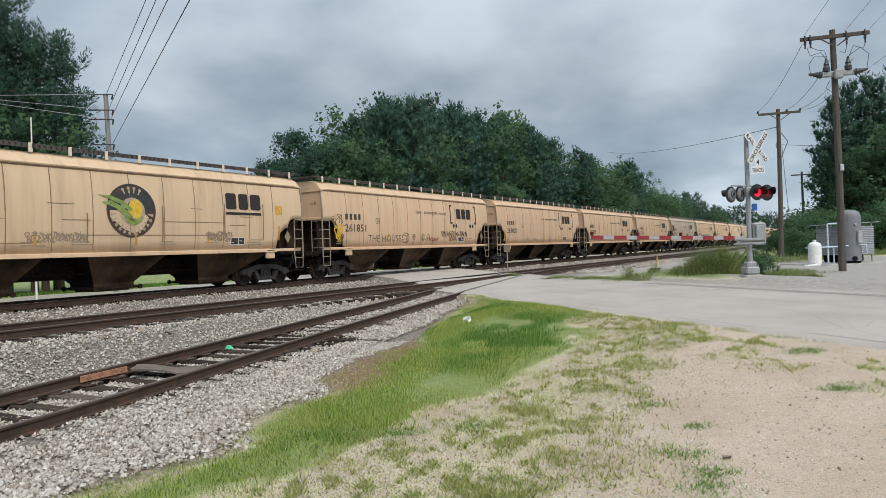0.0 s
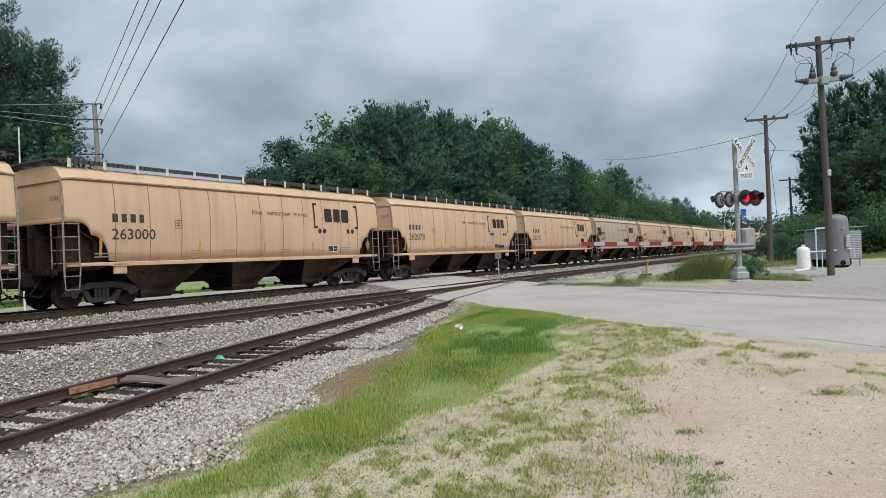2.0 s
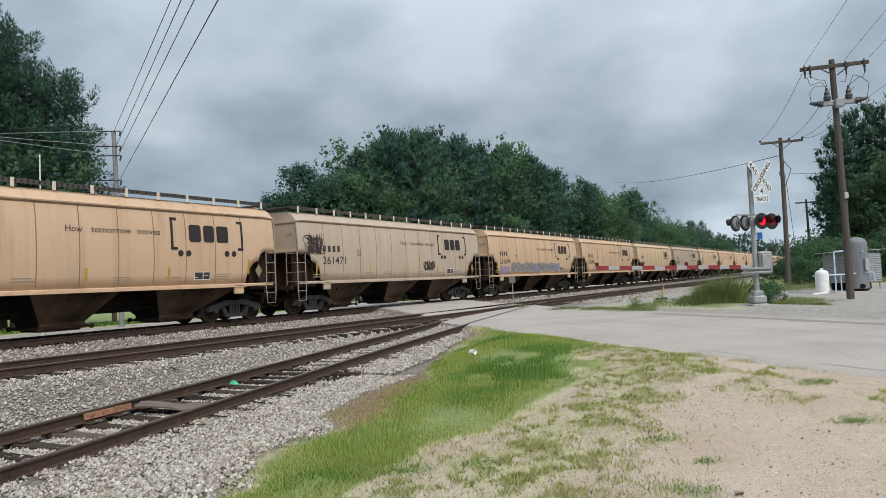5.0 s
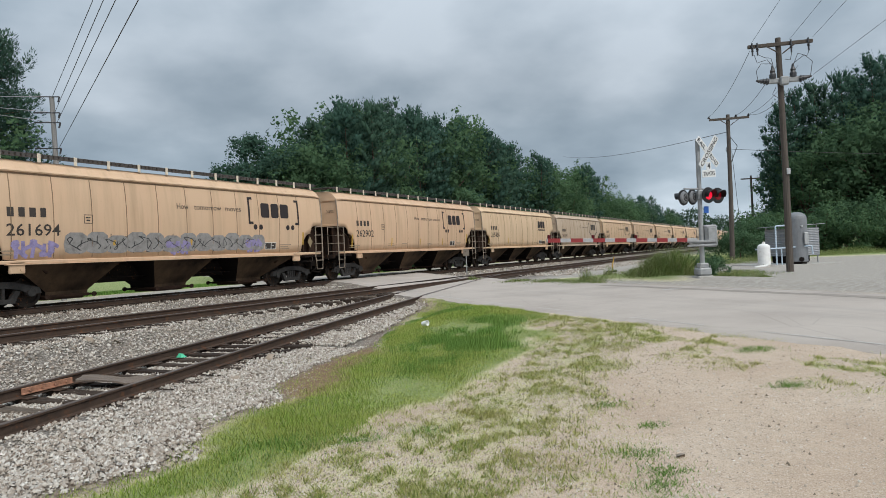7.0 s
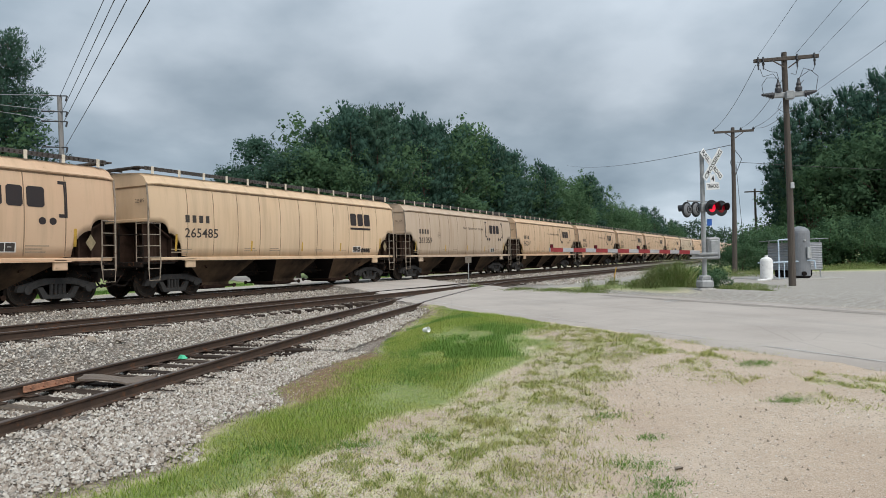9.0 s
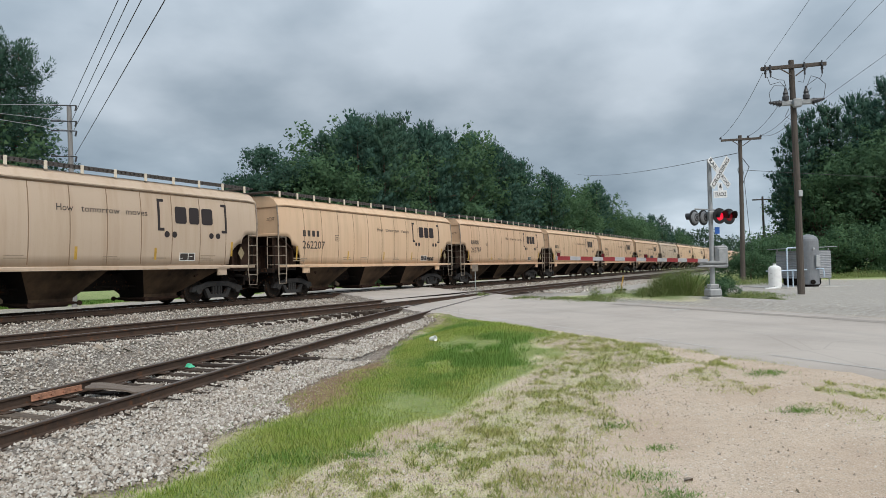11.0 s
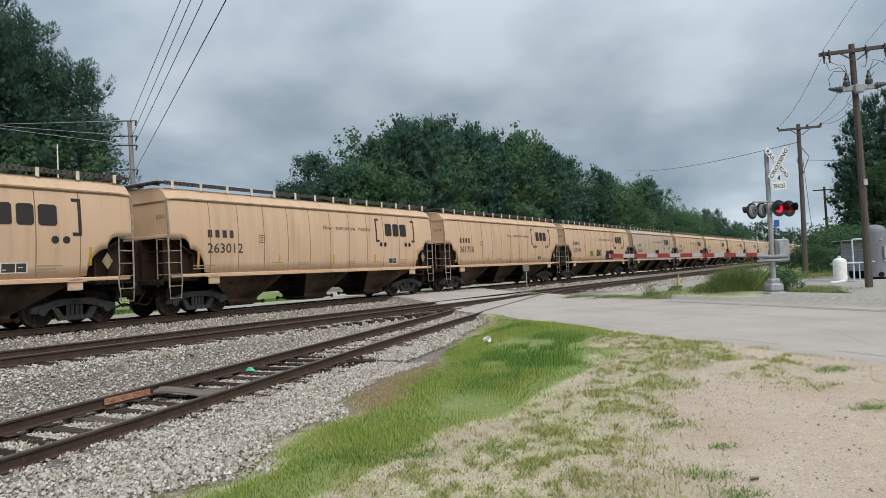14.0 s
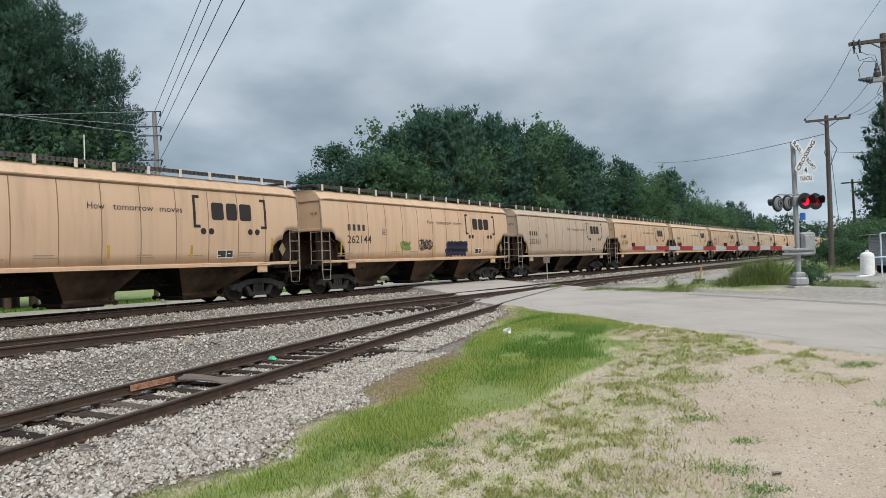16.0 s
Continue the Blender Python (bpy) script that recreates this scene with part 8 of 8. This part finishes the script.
# ---- compound with tanks ----
def build_compound():
    ob = new("concrete_pad", Shape().box((0, 0, 0), (4.3, 3.4, 0.22), 0.03).mesh("concrete_pad", M_CONC))
    ob.matrix_basis = pose(21.1, 36.0, -0.36, 0, 0, 12)
    tagged(ob, "low concrete pad under the tanks", "pad", kind="structure")
    z = -0.25
    T = tagged(empty("storage_tank", pose(21.05, 34.75, z)), "tall grey steel tank with a domed top", "tank")
    S = Shape().lathe((0, 0, 0), [(0.49, 0.12), (0.50, 0.16), (0.50, 2.40), (0.475, 2.52), (0.40, 2.63), (0.25, 2.72), (0.08, 2.76), (0.02, 2.76)], 28)
    part("shell", S.mesh("shell", M_TANKG), T)
    part("skirt", Shape().lathe((0, 0, 0), [(0.44, 0.0), (0.44, 0.14)], 24).mesh("skirt", M_BLACK), T)
    part("manhole", Shape().rod((-0.1, -0.47, 0.25), (-0.1, -0.56, 0.25), 0.12, 12).mesh("manhole", M_BLACK), T)
    part("nozzle", Shape().rod((-0.05, -0.46, 2.0), (-0.05, -0.60, 2.0), 0.05, 10).mesh("nozzle", M_GALV), T)
    W = tagged(empty("pressure_tank", pose(18.95, 34.3, -0.34)), "small white upright pressure tank beside the shed", "tank")
    S = Shape().lathe((0, 0, 0), [(0.29, 0.10), (0.31, 0.16), (0.31, 1.05), (0.28, 1.15), (0.18, 1.22), (0.06, 1.25)], 24)
    part("shell", S.mesh("shell", M_TANKW), W)
    part("foot_ring", Shape().lathe((0, 0, 0), [(0.26, 0.0), (0.26, 0.12)], 20).mesh("foot_ring", M_TANKW), W)
    part("valve_cap", Shape().rod((0, 0, 1.23), (0, 0, 1.34), 0.08, 12).mesh("valve_cap", M_TANKW), W)
    part("drain_pipe", Shape().tube([(0, -0.3, 0.10), (-0.35, -0.42, 0.07), (-0.75, -0.42, 0.05)], 0.06, 8).mesh("drain_pipe", M_TANKW), W)
    H = tagged(empty("pump_shed", pose(21.35, 36.5, z, 0, 0, 12)), "open grey corrugated metal shed behind the tank", "shed")

    def sheet_wall(L, h, z0):
        """One sheet with level corrugations."""
        S = Shape()
        n = int(h / 0.09)
        prof = []
        for k in range(n + 1):
            prof += [(0.0, z0 + k * h / n), (0.035, z0 + (k + 0.25) * h / n), (0.035, z0 + (k + 0.6) * h / n), (0.0, z0 + (k + 0.85) * h / n)]
        prof = prof[:-2]
        S.plate(prof + [(a - 0.015, b) for a, b in prof[::-1]], lambda a, b, d: (d - L / 2, -a, b), L)
        return S.mesh("corrugated_wall", M_SIDING)
    part("corrugated_wall", sheet_wall(1.85, 1.5, 0.40), H, at=pose(0.58, -0.9, 0))
    part("corrugated_wall", sheet_wall(1.9, 1.5, 0.40), H, at=pose(1.52, 0.06, 0, 0, 0, 90))
    part("corrugated_wall", sheet_wall(1.9, 1.5, 0.40), H, at=pose(-0.36, 0.06, 0, 0, 0, -90))
    part("roof_sheet", Shape().box((0.55, 0.1, 2.08), (2.6, 2.3, 0.03), 0.008, Matrix.Rotation(-0.03, 4, "Y")).mesh("roof_sheet", M_SIDING), H)
    for x in (-0.30, 0.6, 1.46):
        for y in (-0.82, 1.0):
            part("shed_post", Shape().box((x, y, 1.0), (0.06, 0.06, 2.1), 0.01).mesh("shed_post", M_GALV), H)
    part("dark_machine", Shape().box((0.6, 0.2, 0.28), (1.5, 1.3, 0.56), 0.08).mesh("dark_machine", M_BLACK), H)
    Q = tagged(empty("pipework", pose(19.75, 34.6, z)), "pale blue pipe frame beside the tanks", "pipes")
    part("pipe", Shape().tube([(0.05, 0, 0.0), (0.05, 0, 2.02), (0.09, 0, 2.06), (0.7, 0, 2.08), (1.0, 0, 2.08)], 0.04, 8).mesh("pipe", M_PIPE), Q)
    part("pipe", Shape().tube([(-1.15, -0.1, 0.86), (0.6, -0.1, 0.88), (1.55, -0.35, 0.95), (1.75, -0.4, 0.93), (1.8, -0.4, 0.5)], 0.04, 8).mesh("pipe", M_PIPE), Q)
    part("pipe", Shape().tube([(0.28, -0.1, 0.0), (0.28, -0.1, 0.87)], 0.03, 8).mesh("pipe", M_PIPE), Q)
    part("meter_box", Shape().box((1.45, -0.42, 1.35), (0.22, 0.12, 0.62), 0.02).mesh("meter_box", M_GALV), Q, "pale grey meter box")


# ---- small things by the tracks ----
def lay(x, y, up=0.0):
    return x, y, float(land(x, y)) + up


def build_litter():
    S = Shape().lathe((0, 0, 0), [(0.045, -0.07), (0.05, -0.05), (0.062, 0.07), (0.066, 0.072), (0.058, 0.066), (0.04, -0.05)], 16)
    ob = new("paper_cup", S.mesh("paper_cup", M_CUP))
    x, y, z = lay(0.47, 14.9, 0.12)
    ob.matrix_basis = pose(x, y, z, 80, 0, 50)
    tagged(ob, "white paper cup lying in the grass", "cup")
    rng = random.Random(4)
    V = [(0.11 * math.cos(a) * rng.uniform(0.6, 1.2), 0.07 * math.sin(a) * rng.uniform(0.6, 1.2), 0.0) for a in [i * math.pi / 5 for i in range(10)]]
    T = [(x * 0.5, y * 0.5, 0.05 + rng.uniform(-0.015, 0.03)) for x, y, _ in V]
    F = [(i, (i + 1) % 10, 10 + (i + 1) % 10, 10 + i) for i in range(10)] + [tuple(range(10, 20)), tuple(range(9, -1, -1))]
    ob = new("bottle_scrap", sheet("bottle_scrap", V + T, F, M_GREEN))
    ob.matrix_basis = pose(-4.35, 13.5, float(siding_z(21.5)) - 0.17, 0, 0, 30)
    tagged(ob, "crumpled green plastic scrap between the rails", "litter")
    s = 19.9
    x, y = track_xy(float(siding_u(s)) - 0.05, s)
    rb = random.Random(12)
    V, F = [], []
    for i in range(9):
        for k, w in enumerate((-0.2, -0.07, 0.08, 0.19)):
            lift = 0.05 + 0.05 * math.sin(i * 0.8 + 0.6) * (1 - abs(w)) + 0.03 * rb.random()
            V.append((-0.55 + i * 0.14 + rb.uniform(-0.03, 0.03), w * (1 - 0.35 * (i > 6)) + rb.uniform(-0.03, 0.03), lift))
    V += [(x0, y0, z0 - 0.025) for x0, y0, z0 in V]
    for i in range(8):
        for k in range(3):
            a = i * 4 + k
            F += [(a, a + 4, a + 5, a + 1), (a + 36, a + 37, a + 41, a + 40)]
        F += [(i * 4, i * 4 + 36, i * 4 + 40, i * 4 + 4), (i * 4 + 3, i * 4 + 7, i * 4 + 43, i * 4 + 39)]
    F += [(0, 1, 37, 36), (1, 2, 38, 37), (2, 3, 39, 38), (32, 68, 69, 33), (33, 69, 70, 34), (34, 70, 71, 35)]
    ob = new("loose_board", sheet("loose_board", V, F, M_BOARD))
    ob.matrix_basis = pose(x, y, float(siding_z(s)) - 0.165, 2, 3, 12)
    tagged(ob, "ragged warped grey board lying between the rails", "board")
    # larger pale stones
    rng = np.random.RandomState(8)
    for x, y, r in ((-2.75, 11.2, 0.10), (-5.9, 14.3, 0.09), (-5.2, 12.6, 0.12), (-2.6, 13.0, 0.12), (-6.3, 14.0, 0.10), (2.3, 5.6, 0.04), (-3.0, 19.3, 0.12)):
        V, F = stones(1, lambda n: np.zeros((1, 3)), (r * 1.6, r * 1.6), rng, 0.5)
        ob = new("loose_rock", tri_sheet("loose_rock", V, F, M_PEBBLE))
        ob.matrix_basis = pose(*lay(x, y, r * 0.22), 0, 0, 40)
        tagged(ob, "pale loose rock lying on the ballast", "rock", group="loose rocks")
    # plate on a thin post between the main line and the second line
    px, py = track_xy(3.3, 50.0)
    ob = tagged(empty("marker_post", pose(px, py, -0.40, 0, 0, -22)), "small grey plate on a thin post beside the main line", "sign")
    part("post", Shape().box((0, 0, 0.75), (0.05, 0.05, 1.7), 0.008).mesh("post", M_GALV), ob)
    part("plate", Shape().box((0, -0.03, 1.48), (0.40, 0.02, 0.42), 0.006).mesh("plate", M_PLATE), ob, "weathered beige metal plate")
    # bent yellow marker by the weeds
    m = tagged(empty("bent_marker", pose(*lay(11.35, 36.0), 0, 0, 20) @ Matrix.Scale(1.35, 4)), "short bent yellow marker beside the tracks", "marker")
    part("marker_stake", Shape().tube([(0, 0, -0.1), (0.02, 0, 0.25), (0.12, 0, 0.62)], 0.025, 6).mesh("marker_stake", M_REFLECT), m)
    part("marker_foot", Shape().box((-0.02, 0, 0.05), (0.5, 0.08, 0.06), 0.01).mesh("marker_foot", M_STEEL_DARK), m)


def motions():
    """The train runs down the main line at a steady pace; its wheels roll without slip."""
    def place(k, t):
        return TRACK @ Matrix.Translation((0, FIRST + CAR_L * k - SPEED * t, 0))
    for k, car in CARS:
        walk(car, [(t, place(k, t)) for t in (0, 4, 8, 12, 16)])
    step = 1 / FPS
    turn = math.degrees(SPEED / 0.457)
    axles = [o for _, car in CARS for tk in car.children if tk.name.startswith("truck") for o in tk.children if o.name.startswith("wheelset")]
    by_y = {}
    for o in axles:
        by_y.setdefault(round(o.location.y, 2), []).append(o)
    for y, group in by_y.items():
        lead = group[0]
        n = 16 * FPS
        walk(lead, [(i * step, pose(0, y, 0.457, (turn * i * step) % 360)) for i in range(n + 1)])
        for o in group[1:]:
            o.rotation_mode = "QUATERNION"
            o.animation_data_create()
            o.animation_data.action = lead.animation_data.action
            o.animation_data.action_slot = lead.animation_data.action_slot


build_ground()
build_road()
build_tracks()
build_train()
build_signal()
build_poles()
build_compound()
build_trees()
build_ballast()
build_grass()
build_litter()
motions()
